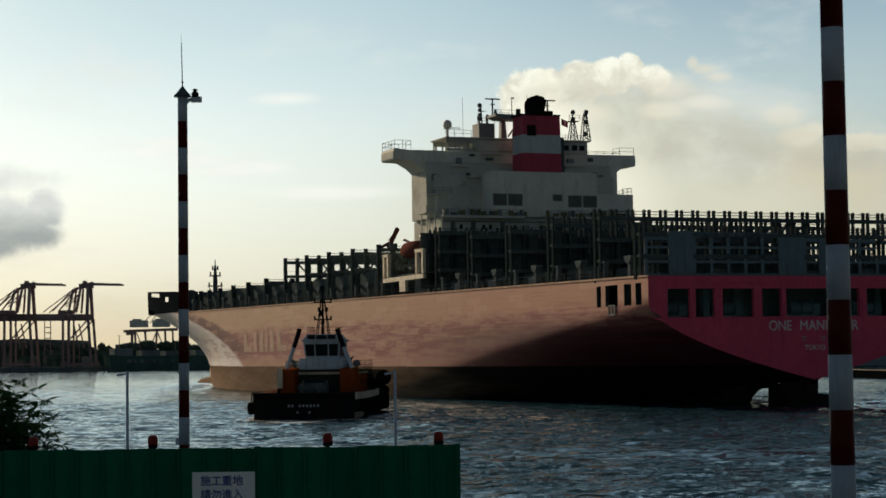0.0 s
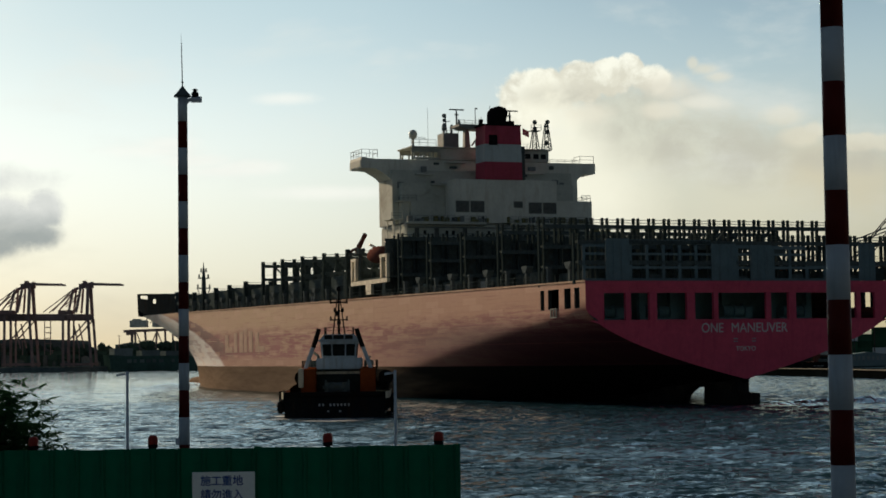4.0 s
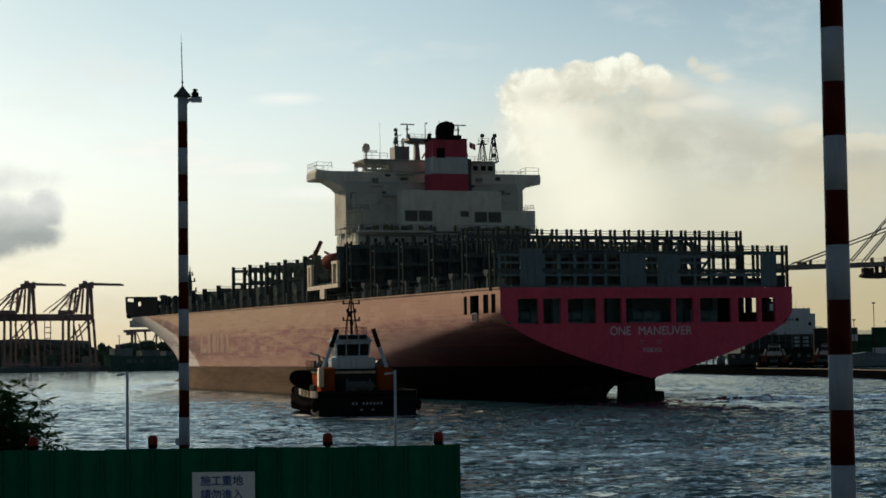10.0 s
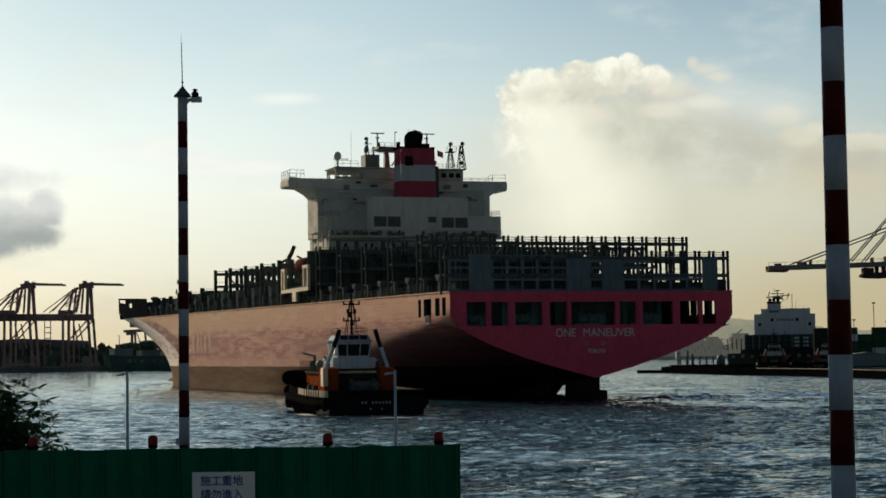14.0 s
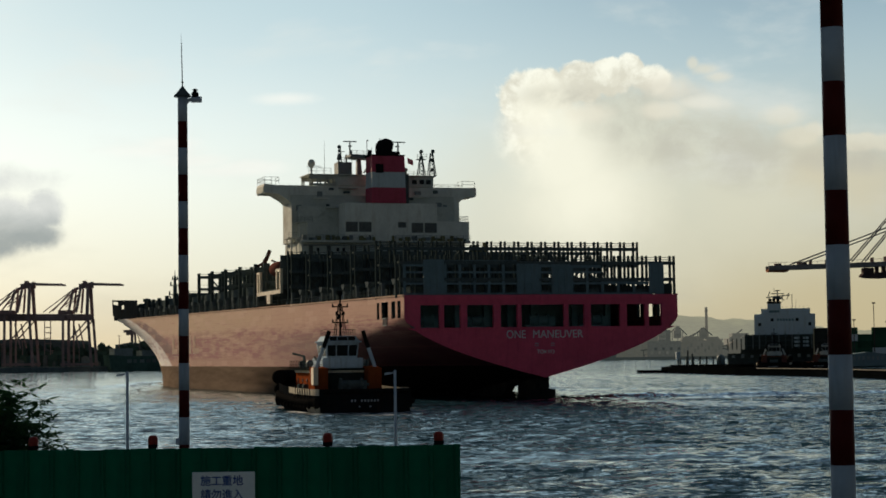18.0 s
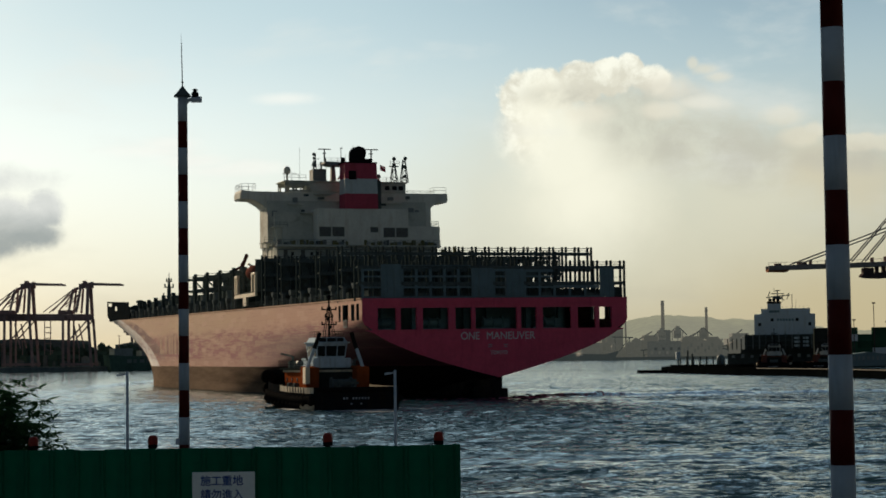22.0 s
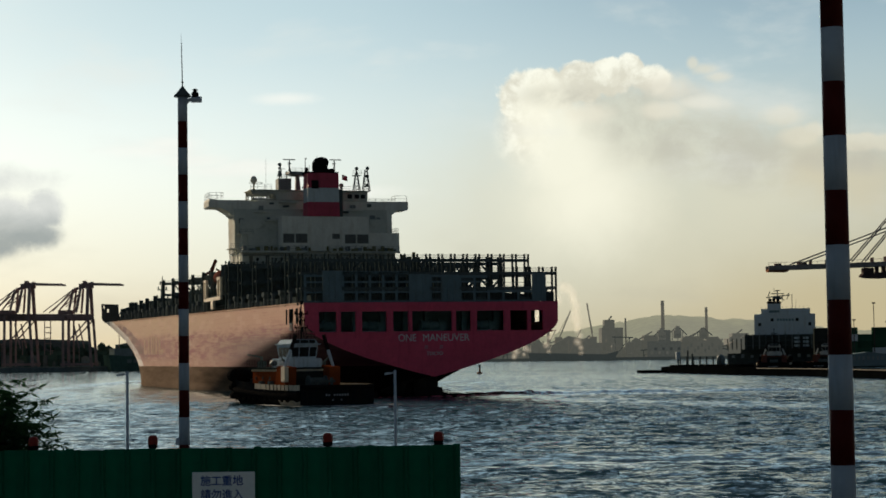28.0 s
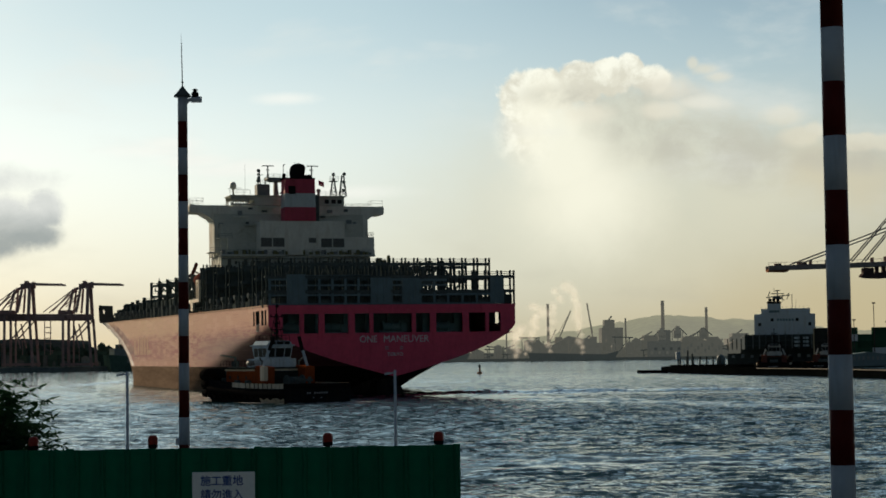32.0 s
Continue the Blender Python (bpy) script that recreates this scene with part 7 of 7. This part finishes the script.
            solid("gantry", bm, M["far_dark"], "dark steel gantry on the far shore", "gantry", "gantries on the far shore")
    # transfer towers with steep conveyors, a coal bunker and a long pale store
    for x, z, w in ((255, 36, 11), (283, 34, 11), (238, 34, 9)):
        t = thing("transfer_tower", "hazy conveyor transfer tower on the far shore", "tower", "conveyors on the far shore", at=pose(x, 2050, 3))
        for dx in (-w, w * 0.9):
            bm = bmesh.new()
            bar(bm, (dx, 0, z * 0.66), (0, 0, z - 3), 1.3, 1.0)
            part("conveyor", bm, M["far_dark"], t)
        for dx in (-w * 0.55, 0, w * 0.5):
            bm = bmesh.new()
            bar(bm, (dx, 0, 0), (dx, 0, z * 0.78), 0.9)
            part("leg", bm, M["far_haze"], t)
        bm = bmesh.new()
        box(bm, -4.2, 3.6, -4, 4, z * 0.55, z * 0.80)
        box(bm, -2.4, 1.8, -3, 3, z * 0.80, z - 3)
        part("head_house", bm, M["far_haze"], t)
        for i in range(4):
            bm = bmesh.new()
            box(bm, -3.4 + 1.8 * i, -2.4 + 1.8 * i, -4.2, -4, z * 0.6, z * 0.68)
            part("window", bm, M["far_mid"], t)
    store = thing("long_store", "long pale hazy store building on the far shore", "building", at=pose(0, 2046, 3))
    bm = bmesh.new()
    prism(bm, [(259, 0), (303, 0), (303, 16), (298, 21), (287, 21), (286, 17), (274, 17), (272, 22), (263, 22), (259, 18)], 0, 20, "y")
    part("body", bm, M["far_haze"], store)
    for i in range(11):
        bm = bmesh.new()
        box(bm, 260.5 + 3.8 * i, 262.6 + 3.8 * i, -0.4, 0, 4 + 3 * (i % 3), 8 + 3 * (i % 3))
        part("window", bm, M["far_mid"], store)
    bunker = thing("coal_bunker", "dark grey works bunker on the far shore", "building", at=pose(0, 2044, 3))
    bm = bmesh.new()
    box(bm, 223, 258, 0, 20, 0, 17)
    box(bm, 234, 247, 4, 16, 17, 29)
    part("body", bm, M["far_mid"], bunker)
    for i in range(8):
        bm = bmesh.new()
        box(bm, 224.5 + 4.2 * i, 227.4 + 4.2 * i, -0.4, 0, 3 + 4 * (i % 2), 6 + 4 * (i % 2))
        part("window", bm, M["far_dark"] if i % 2 else M["far_haze"], bunker)
    heap = thing("ore_heap", "long hazy heap under a conveyor on the far shore", "heap", at=pose(0, 2055, 3))
    bm = bmesh.new()
    prism(bm, [(112, 0), (118, 14), (136, 24), (150, 21), (168, 10), (176, 0)], 0, 16, "y")
    part("body", bm, M["far_haze"], heap)
    # moored freighters before the works
    for x0, L, hh in ((140, 92, 24), (-10, 70, 16)):
        f = thing("freighter", "small dark freighter moored at the far shore", "ship", "freighters at the far shore", at=pose(x0, 2045, 0))
        bm = bmesh.new()
        prism(bm, [(-L / 2, -1), (-L / 2 - 3, 9), (L / 2 - 10, 6.5), (L / 2 + 3, 10), (L / 2 - 2, -1)], -6, 6, "y")
        part("hull", bm, M["far_dark"], f)
        bm = bmesh.new()
        box(bm, L / 2 - 36, L / 2 - 16, -5, 5, 6.5, hh * 0.8)
        box(bm, L / 2 - 34, L / 2 - 20, -4, 4, hh * 0.8, hh)
        part("house", bm, M["far_haze"], f)
        bm = bmesh.new()
        box(bm, -L / 2, -L / 2 + 20, -5, 5, 6.5, hh * 0.72)
        part("deckhouse", bm, M["far_haze"], f)
        for u in (-L * 0.35, -L * 0.05):
            bm = bmesh.new()
            bar(bm, (u, 0, 7), (u + 14, 0, 34), 0.9)
            bar(bm, (u, 0, 7), (u, 0, 22), 1.2)
            part("derrick", bm, M["far_chimney"], f)
    # luffing cranes
    for x, dx, h in ((126, 14, 52), (164, -6, 60)):
        c = thing("luffing_crane", "slim luffing crane on the far shore", "crane", "luffing cranes", at=pose(x, 2070, 3))
        bm = bmesh.new()
        bar(bm, (0, 0, 0), (0, 0, 18), 4)
        box(bm, -4, 4, -4, 4, 16, 23)
        part("tower", bm, M["far_chimney"], c)
        bm = bmesh.new()
        bar(bm, (0, 0, 20), (dx, 0, h), 1.3)
        bar(bm, (0, 0, 27), (dx, 0, h), 0.5)
        part("jib", bm, M["far_chimney"], c)


build_far_shore()


def build_right_jetty():
    bm = bmesh.new()
    prism(bm, [(75.5, 655), (86.7, 562), (98.5, 502), (104, 437), (122, 380), (150, 380), (118, 480), (104, 560), (97, 640), (124, 752), (122, 766), (92, 768), (84, 690)], -2, 2.0, "z")
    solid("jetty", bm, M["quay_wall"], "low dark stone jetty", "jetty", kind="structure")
    bm = bmesh.new()
    box(bm, 68, 77, 646, 664, -1, 0.9)
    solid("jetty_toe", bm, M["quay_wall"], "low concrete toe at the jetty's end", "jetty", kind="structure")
    bm = bmesh.new()
    for (xa, ya), (xb, yb) in zip([(90.5, 545), (99.5, 502), (105, 437)], [(99.5, 502), (105, 437), (122.5, 382)]):
        bar(bm, (xa, ya, 2.08), (xb, yb, 2.08), 0.5, 0.16)
    solid("jetty_kerb", bm, M["concrete"], "low pale kerb along the jetty's edge", "kerb", kind="structure")
    bm = bmesh.new()
    box(bm, 155, 400, 790, 846, -2, 2.2)
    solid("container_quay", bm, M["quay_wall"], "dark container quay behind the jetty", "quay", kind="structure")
    # a railing of posts, two piles, a light and a tank at the jetty's root
    bm = bmesh.new()
    tube(bm, (0, 0, 0), (0, 0, 3.0), 0.34, 0.30, 10)
    box(bm, -0.45, 0.45, -0.45, 0.45, 2.8, 3.1)
    first = solid("mooring_post", bm, M["steel_dark"], "dark timber mooring post on the jetty", "post", "posts on the jetty", at=pose(95.0, 757, 2.0))
    for i in range(1, 7):
        copy_thing(first, pose(95.0 + 2.6 * i, 757 - 0.4 * i, 2.0))
    for x, h in ((97.4, 5.8), (99.2, 4.4)):
        bm = bmesh.new()
        tube(bm, (x, 752, 2), (x, 752, 2 + h), 0.38, 0.32, 10)
        solid("dolphin_pile", bm, M["steel_dark"], "tall dark mooring pile at the jetty's end", "pile", "piles at the jetty")
    hut = thing("beacon_hut", "small white light beacon on the jetty's end", "beacon", at=pose(93.9, 755, 2.0))
    bm = bmesh.new()
    tube(bm, (0, 0, 0), (0, 0, 2.2), 0.35, n=10)
    part("post", bm, M["steel_dark"], hut)
    bm = bmesh.new()
    box(bm, -0.8, 0.8, -0.8, 0.8, 2.2, 5.2)
    part("lantern", bm, M["ship_white"], hut, bevel=0.1)
    van = thing("storage_tank", "pale blue tank on the jetty", "tank", at=pose(111.5, 758, 2.0))
    bm = bmesh.new()
    lathe(bm, [(1.7, 0), (1.7, 2.6), (1.2, 3.6), (0.3, 4.0)], 20)
    part("shell", bm, M["panel_blue"], van, smooth=True)
    # the container ship lying stern-on behind the jetty
    s = thing("moored_ship", "moored cargo ship with white accommodation block and dark hull", "ship", at=pose(154.3, 850, 0, 0, 0, -10.3))
    W = M["ship_white"]

    def blk(name, d, mat, label=""):
        bm = bmesh.new()
        box(bm, *d)
        return part(name, bm, mat, s, label, bevel=0.15)

    blk("hull", (-26, 15, 2, 120, -1, 6.2), M["yard_dark"], "dark hull")
    blk("poop", (-20, 15, 1.5, 40, 6.2, 8.0), M["yard_dark"])
    for i in range(9):
        blk("fairlead", (-24 + 4.2 * i, -22.6 + 4.2 * i, 1.2, 1.6, 4.2, 5.4 + 0.5 * (i % 2)), M["steel_grey"])
    blk("deck_load", (-18, 14, -3, 60, 8.0, 14.5), M["yard_dark"])
    blk("house", (-13.7, 13.7, 4, 18, 12, 23.0), W, "white accommodation block")
    blk("house", (-10.5, 11.5, 5, 17, 23.0, 26.4), W)
    blk("wing", (-13.7, 13.7, 6, 10, 22.6, 24.0), W)
    blk("funnel", (-7.6, -1.6, 3.5, 10, 23, 28.6), W)
    blk("funnel_band", (-7.0, -2.2, 3.3, 9.8, 24.6, 25.6), M["panel_blue"])
    blk("funnel_top", (-7.8, -1.4, 3.4, 10, 28.6, 29.6), M["soot"])
    for x in (-6.4, -4.6, -2.8):
        bm = bmesh.new()
        tube(bm, (x, 6, 29.5), (x, 6, 31.0), 0.7, n=12)
        part("uptake", bm, M["soot"], s)
    bm = bmesh.new()
    bar(bm, (-3, 8, 29), (-3, 8, 35), 0.5)
    bar(bm, (-8, 8, 31.6), (2.5, 8, 32.6), 0.5)
    bar(bm, (-6, 8, 33.4), (0, 8, 33.2), 0.35)
    bar(bm, (3.5, 8, 26), (3.5, 8, 33), 0.3)
    bar(bm, (-7.2, 8, 32.2), (-6.4, 8, 34.4), 0.4)
    bar(bm, (-5.2, 8, 31.2), (-0.6, 8, 31.2), 0.9)
    bar(bm, (1.2, 8, 30.6), (2.2, 8, 33.6), 0.35)
    bar(bm, (-4.2, 8, 34.6), (-1.6, 8, 34.8), 0.35)
    bar(bm, (-6.2, 8, 30.2), (-3.2, 8, 32.0), 0.35)
    bar(bm, (0.2, 8, 30.2), (-2.6, 8, 32.0), 0.35)
    part("mast", bm, M["steel_dark"], s)
    for i in range(11):
        blk("cell_guide", (-17.4 + 2.9 * i, -17.0 + 2.9 * i, -3.5, -3.05, 8.0, 15.4 - 0.5 * (i % 2)), M["steel_grey"] if i % 3 else M["steel_dark"])
    for j in range(3):
        blk("cell_beam", (-17.4, 12.0, -3.4, -3.1, 9.6 + 2.1 * j, 9.8 + 2.1 * j), M["steel_dark"])
    for i in range(12):
        blk("rail_post", (-10.4 + 1.9 * i, -10.3 + 1.9 * i, 5, 5.1, 26.4, 27.4), M["steel_dark"])
    for x, z0, z1, w in ((-4.6, 31, 36, 0.18), (-0.8, 29, 33.6, 0.14), (-6.8, 29.6, 33, 0.14), (5.2, 26.4, 30.5, 0.12)):
        blk("antenna", (x, x + w, 8, 8.15, z0, z1), M["steel_dark"])
    for x in (-11.2, -5.6, 5.6, 11.2):
        blk("window", (x - 0.7, x + 0.7, 3.9, 4.02, 18.5 if abs(x) > 6 else 20.6, 20.0 if abs(x) > 6 else 22.0), M["glass"])
    for i in range(6):
        blk("name_bar", (-3.4 + 1.3 * i, -2.5 + 1.3 * i, 3.9, 4.02, 20.7, 21.8), M["panel_blue"])
    for i in range(5):
        blk("stanchion", (-26 + 2.0 * i, -25.5 + 2.0 * i, 3, 4, 8, 13.0), M["steel_dark"])
    for x0, x1 in ((4, 6.5), (8, 10.5)):
        for j in range(3):
            blk("ladder", (x0, x1, -3.2, -3.0, 9 + 1.7 * j, 10 + 1.7 * j), W)
    # green container stacks on the yard behind
    bm = bmesh.new()
    box(bm, -3.05, 3.05, -1.2, 1.2, 0, 2.9)
    me = mesh_of(bm, "shipping_container", M["yard_green"], bevel=0.06)
    bm = bmesh.new()
    box(bm, -3.05, 3.05, -1.2, 1.2, 0, 2.9)
    me2 = mesh_of(bm, "shipping_container", M["ship_white"], bevel=0.06)
    # dark copy for the end column, shade put into the paint of its sunlit side
    bm = bmesh.new()
    box(bm, -3.05, 3.05, -1.2, 1.2, 0, 2.9)
    me3 = mesh_of(bm, "shipping_container", M["yard_dark"], bevel=0.06)
    for i in range(14):
        n = 5 if i not in (3, 9) else 4
        for j in range(n):
            o = new("shipping_container", me2 if (i, j) in ((4, 1), (2, 3), (7, 2)) else me3 if i == 0 else me)
            o.matrix_basis = pose(161.5 + 6.25 * i, 805, 2.2 + 2.9 * j)
            tagged(o, "green shipping container in a tall quay stack" if o.data is me else "dark shipping container in a tall quay stack" if o.data is me3 else "pale shipping container in a tall quay stack", "container", "containers on the quay")
    b = thing("quay_shed", "low blue-grey shed with tall windows on the quay", "shed", at=pose(0, 640, 0))
    bm = bmesh.new()
    prism(bm, [(138.5, 1.5), (150.5, 1.5), (150.5, 5.6), (144.5, 6.3), (138.5, 5.6)], 0, 8, "y")
    part("body", bm, M["panel_blue"], b, bevel=0.1)
    for i in range(7):
        bm = bmesh.new()
        box(bm, 139.2 + 1.6 * i, 140.0 + 1.6 * i, -0.06, 0, 3.6, 4.9)
        part("window", bm, M["steel_grey"], b)
    # ship-to-shore crane with its boom down
    c = thing("quay_crane", "pale gantry crane with its boom lowered over the berth", "crane", at=pose(0, 700, 0))
    P = M["crane_pale"]

    def strut(name, a, b, w, h=None):
        bm = bmesh.new()
        bar(bm, a, b, w, h)
        return part(name, bm, P, c)

    for y in (-3.2, 3.2):
        strut("boom", (121, y, 37.9), (232, y, 40.4), 0.9, 1.7)
        strut("stay", (130, y, 39.3), (190, y * 0.3, 61.5), 0.4)
        strut("stay", (152, y, 39.8), (190, y * 0.3, 82.5), 0.45)
        strut("stay", (133, y, 39.3), (190, y * 0.3, 60.0), 0.35)
        strut("stay", (157, y, 39.9), (194, y * 0.3, 82.5), 0.45)
    for x in (190, 212):
        for y in (-10, 10):
            strut("leg", (x, y, 2), (x, y * 0.6, 38), 2.0)
    strut("apex_leg", (194, 0, 38), (192, 0, 83), 2.0)
    strut("backstay", (192, 0, 82), (228, 0, 40), 0.6)
    for x in range(124, 232, 9):
        strut("cross_beam", (x, -3.2, 38.0 + 0.0225 * (x - 121)), (x, 3.2, 38.0 + 0.0225 * (x - 121)), 0.6)
    bm = bmesh.new()
    for i in range(30):
        x = 121 + 3.0 * i
        z = 38.6 + 0.0225 * (x - 121)
        bar(bm, (x, -3.8, z), (x, -3.8, z + 1.2), 0.12)
    bar(bm, (121, -3.8, 39.8), (210, -3.8, 41.8), 0.12)
    part("walkway_rail", bm, P, c)
    bm = bmesh.new()
    prism(bm, [(121, 36.6), (128, 36.4), (129, 37.2), (121, 37.4)], -3, 3, "y")
    part("boom_tip", bm, M["rust"], c, "rusty boom tip", bevel=0.1)
    for x0, x1, z in ((124.0, 126.0, 39.6), (132.5, 135.5, 40.0), (137, 137.5, 40.6), (143, 143.5, 40.8), (150, 150.5, 41.2), (160, 160.5, 41.4), (165, 165.6, 41.8)):
        bm = bmesh.new()
        box(bm, x0, x1, -2, 2, 38.5, z)
        part("boom_winch", bm, M["crane_steel"], c)
    bm = bmesh.new()
    prism(bm, [(155.5, 34.4), (157.5, 33.8), (163, 33.6), (169, 33.9), (172, 35.2), (169, 36.0), (156.5, 35.6)], -3, 3, "y")
    box(bm, 156.5, 160.5, -2, 2, 35.6, 37.6)
    box(bm, 161.5, 162.3, -2, 2, 35.6, 38.6)
    box(bm, 164, 165, -2, 2, 35.6, 38.6)
    part("trolley", bm, M["crane_steel"], c, "dark trolley under the boom", bevel=0.2)
    # light masts on the skyline
    for x, h in ((172.5, 20), (181, 27), (186.5, 19)):
        bm = bmesh.new()
        tube(bm, (x, 790, 2), (x, 790, h), 0.22, 0.14, 8)
        box(bm, x - 0.7, x + 0.7, 789.6, 790.4, h - 0.5, h)
        solid("light_mast", bm, M["crane_steel"], "slim yard light mast behind the stacks", "mast", "yard light masts")
    # tugs lying at the jetty
    a = copy_thing(TUG, pose(114.6, 655, 0, 0, 0, -12))
    tagged(a, "moored harbour tug with tall mast beside the jetty")
    b = copy_thing(TUG, pose(131.5, 660, 0, 0, 0, -26))
    tagged(b, "moored white and black harbour tug beside the jetty")
    # the moored pair is older and dirtier
    for boat in (a, b):
        for ob in boat.children_recursive:
            if ob.type == "MESH" and ob.data.materials and ob.data.materials[0] in (M["tug_blue"], M["cream"]):
                ob.data = ob.data.copy()
                ob.data.materials[0] = M["moored_paint"] if ob.data.materials[0] == M["tug_blue"] else M["rust"]
            elif ob.type == "MESH" and ob.data.materials and ob.data.materials[0] == M["orange"]:
                ob.data = ob.data.copy()
                ob.data.materials[0] = M["crane_red"]


build_right_jetty()


def build_buoy():
    b = thing("buoy", "small dark channel buoy with a top mark", "buoy", at=pose(13.1, 701, 0))
    bm = bmesh.new()
    lathe(bm, [(0.6, -0.3), (0.95, 0.0), (0.9, 0.6), (0.35, 0.8), (0.3, 2.0), (0.12, 2.3)], 14)
    part("body", bm, M["rust"], b, smooth=True)
    bm = bmesh.new()
    lathe(bm, [(0.08, 2.2), (0.45, 2.5), (0.45, 3.2), (0.1, 3.4)], 12)
    part("top_mark", bm, M["steel_dark"], b)


build_buoy()


def build_steam():
    """Steam rising from the works across the harbour, in drifting puffs."""
    steam = thing("steam_plume", "pale drifting steam over the far works", "steam", at=pose(0, 2010, 0))
    rnd = random.Random(31)
    bm = bmesh.new()
    bmesh.ops.create_icosphere(bm, subdivisions=3, radius=1.0)
    puff = None
    # columns leaning with the wind, each a string of swelling puffs
    for x0, x1, z0, z1, r0, r1, count in ((86, 104, 8, 58, 4, 9, 10), (112, 120, 10, 74, 4, 8, 9), (150, 138, 8, 78, 4, 9, 12), (74, 80, 6, 34, 5, 9, 6)):
        for i in range(count):
            u = i / (count - 1)
            rr = (r0 + (r1 - r0) * u) * rnd.uniform(0.75, 1.2)
            m = pose(x0 + (x1 - x0) * u + rnd.gauss(0, rr * 0.45), rnd.uniform(-15, 15), z0 + (z1 - z0) * u, 0, rnd.uniform(-40, 40), 0) @ Matrix.Diagonal((rr * rnd.uniform(0.9, 1.5), rr * 0.4, rr * rnd.uniform(0.9, 1.3), 1))
            if puff is None:
                puff = part("puff", bm, M["steam"], steam, smooth=True)
                puff.matrix_basis = m
            else:
                again(puff, steam, m)
    return steam


STEAM = build_steam()

# ---- what moves ----


def motions():
    way = [(0, 45.76, 232.15, 21.06), (2, 42.57, 238.64, 20.93), (4, 39.29, 245.12, 20.74), (6, 35.95, 251.6, 20.52), (8, 32.58, 258.1, 20.29), (10, 29.2, 264.61, 20.04),
           (12, 25.8, 271.13, 19.79), (14, 22.41, 277.65, 19.53), (16, 19.01, 284.16, 19.26), (18, 15.61, 290.65, 18.99), (20, 12.19, 297.11, 18.7), (22, 8.75, 303.53, 18.39),
           (24, 5.29, 309.9, 18.06), (26, 1.79, 316.22, 17.71), (28, -1.73, 322.49, 17.33), (30, -5.28, 328.73, 16.94), (32, -8.85, 334.95, 16.53)]
    walk(WATER, [(0, pose(0, 0, 0)), (32, pose(2.5, -7.0, 0))])
    walk(STEAM, [(0, pose(-14, 2010, -5)), (32, pose(0, 2010, 0))])
    walk(SHIP, [(t, pose(x, y, 0, 0, -0.1, a)) for t, x, y, a in way])
    # the tug: seconds, bearing of the stern, its distance, heading to the left
    tug = [(0, -0.0750, 203, -5.3), (2, -0.0666, 204, -2.2), (6, -0.0519, 208, 4.0), (9, -0.0438, 210, 8.6), (13, -0.0362, 212, 13.7), (17, -0.0406, 221, 15.4),
           (21, -0.0464, 234, 16.7), (24, -0.0484, 245, 20.8), (28, -0.0572, 261, 25.6), (30, -0.0626, 269, 28.4), (32, -0.0678, 278, 31.0)]
    walk(TUG, [(t, pose(b * d, d, 0, 0, 0, a)) for t, b, d, a in tug])


motions()
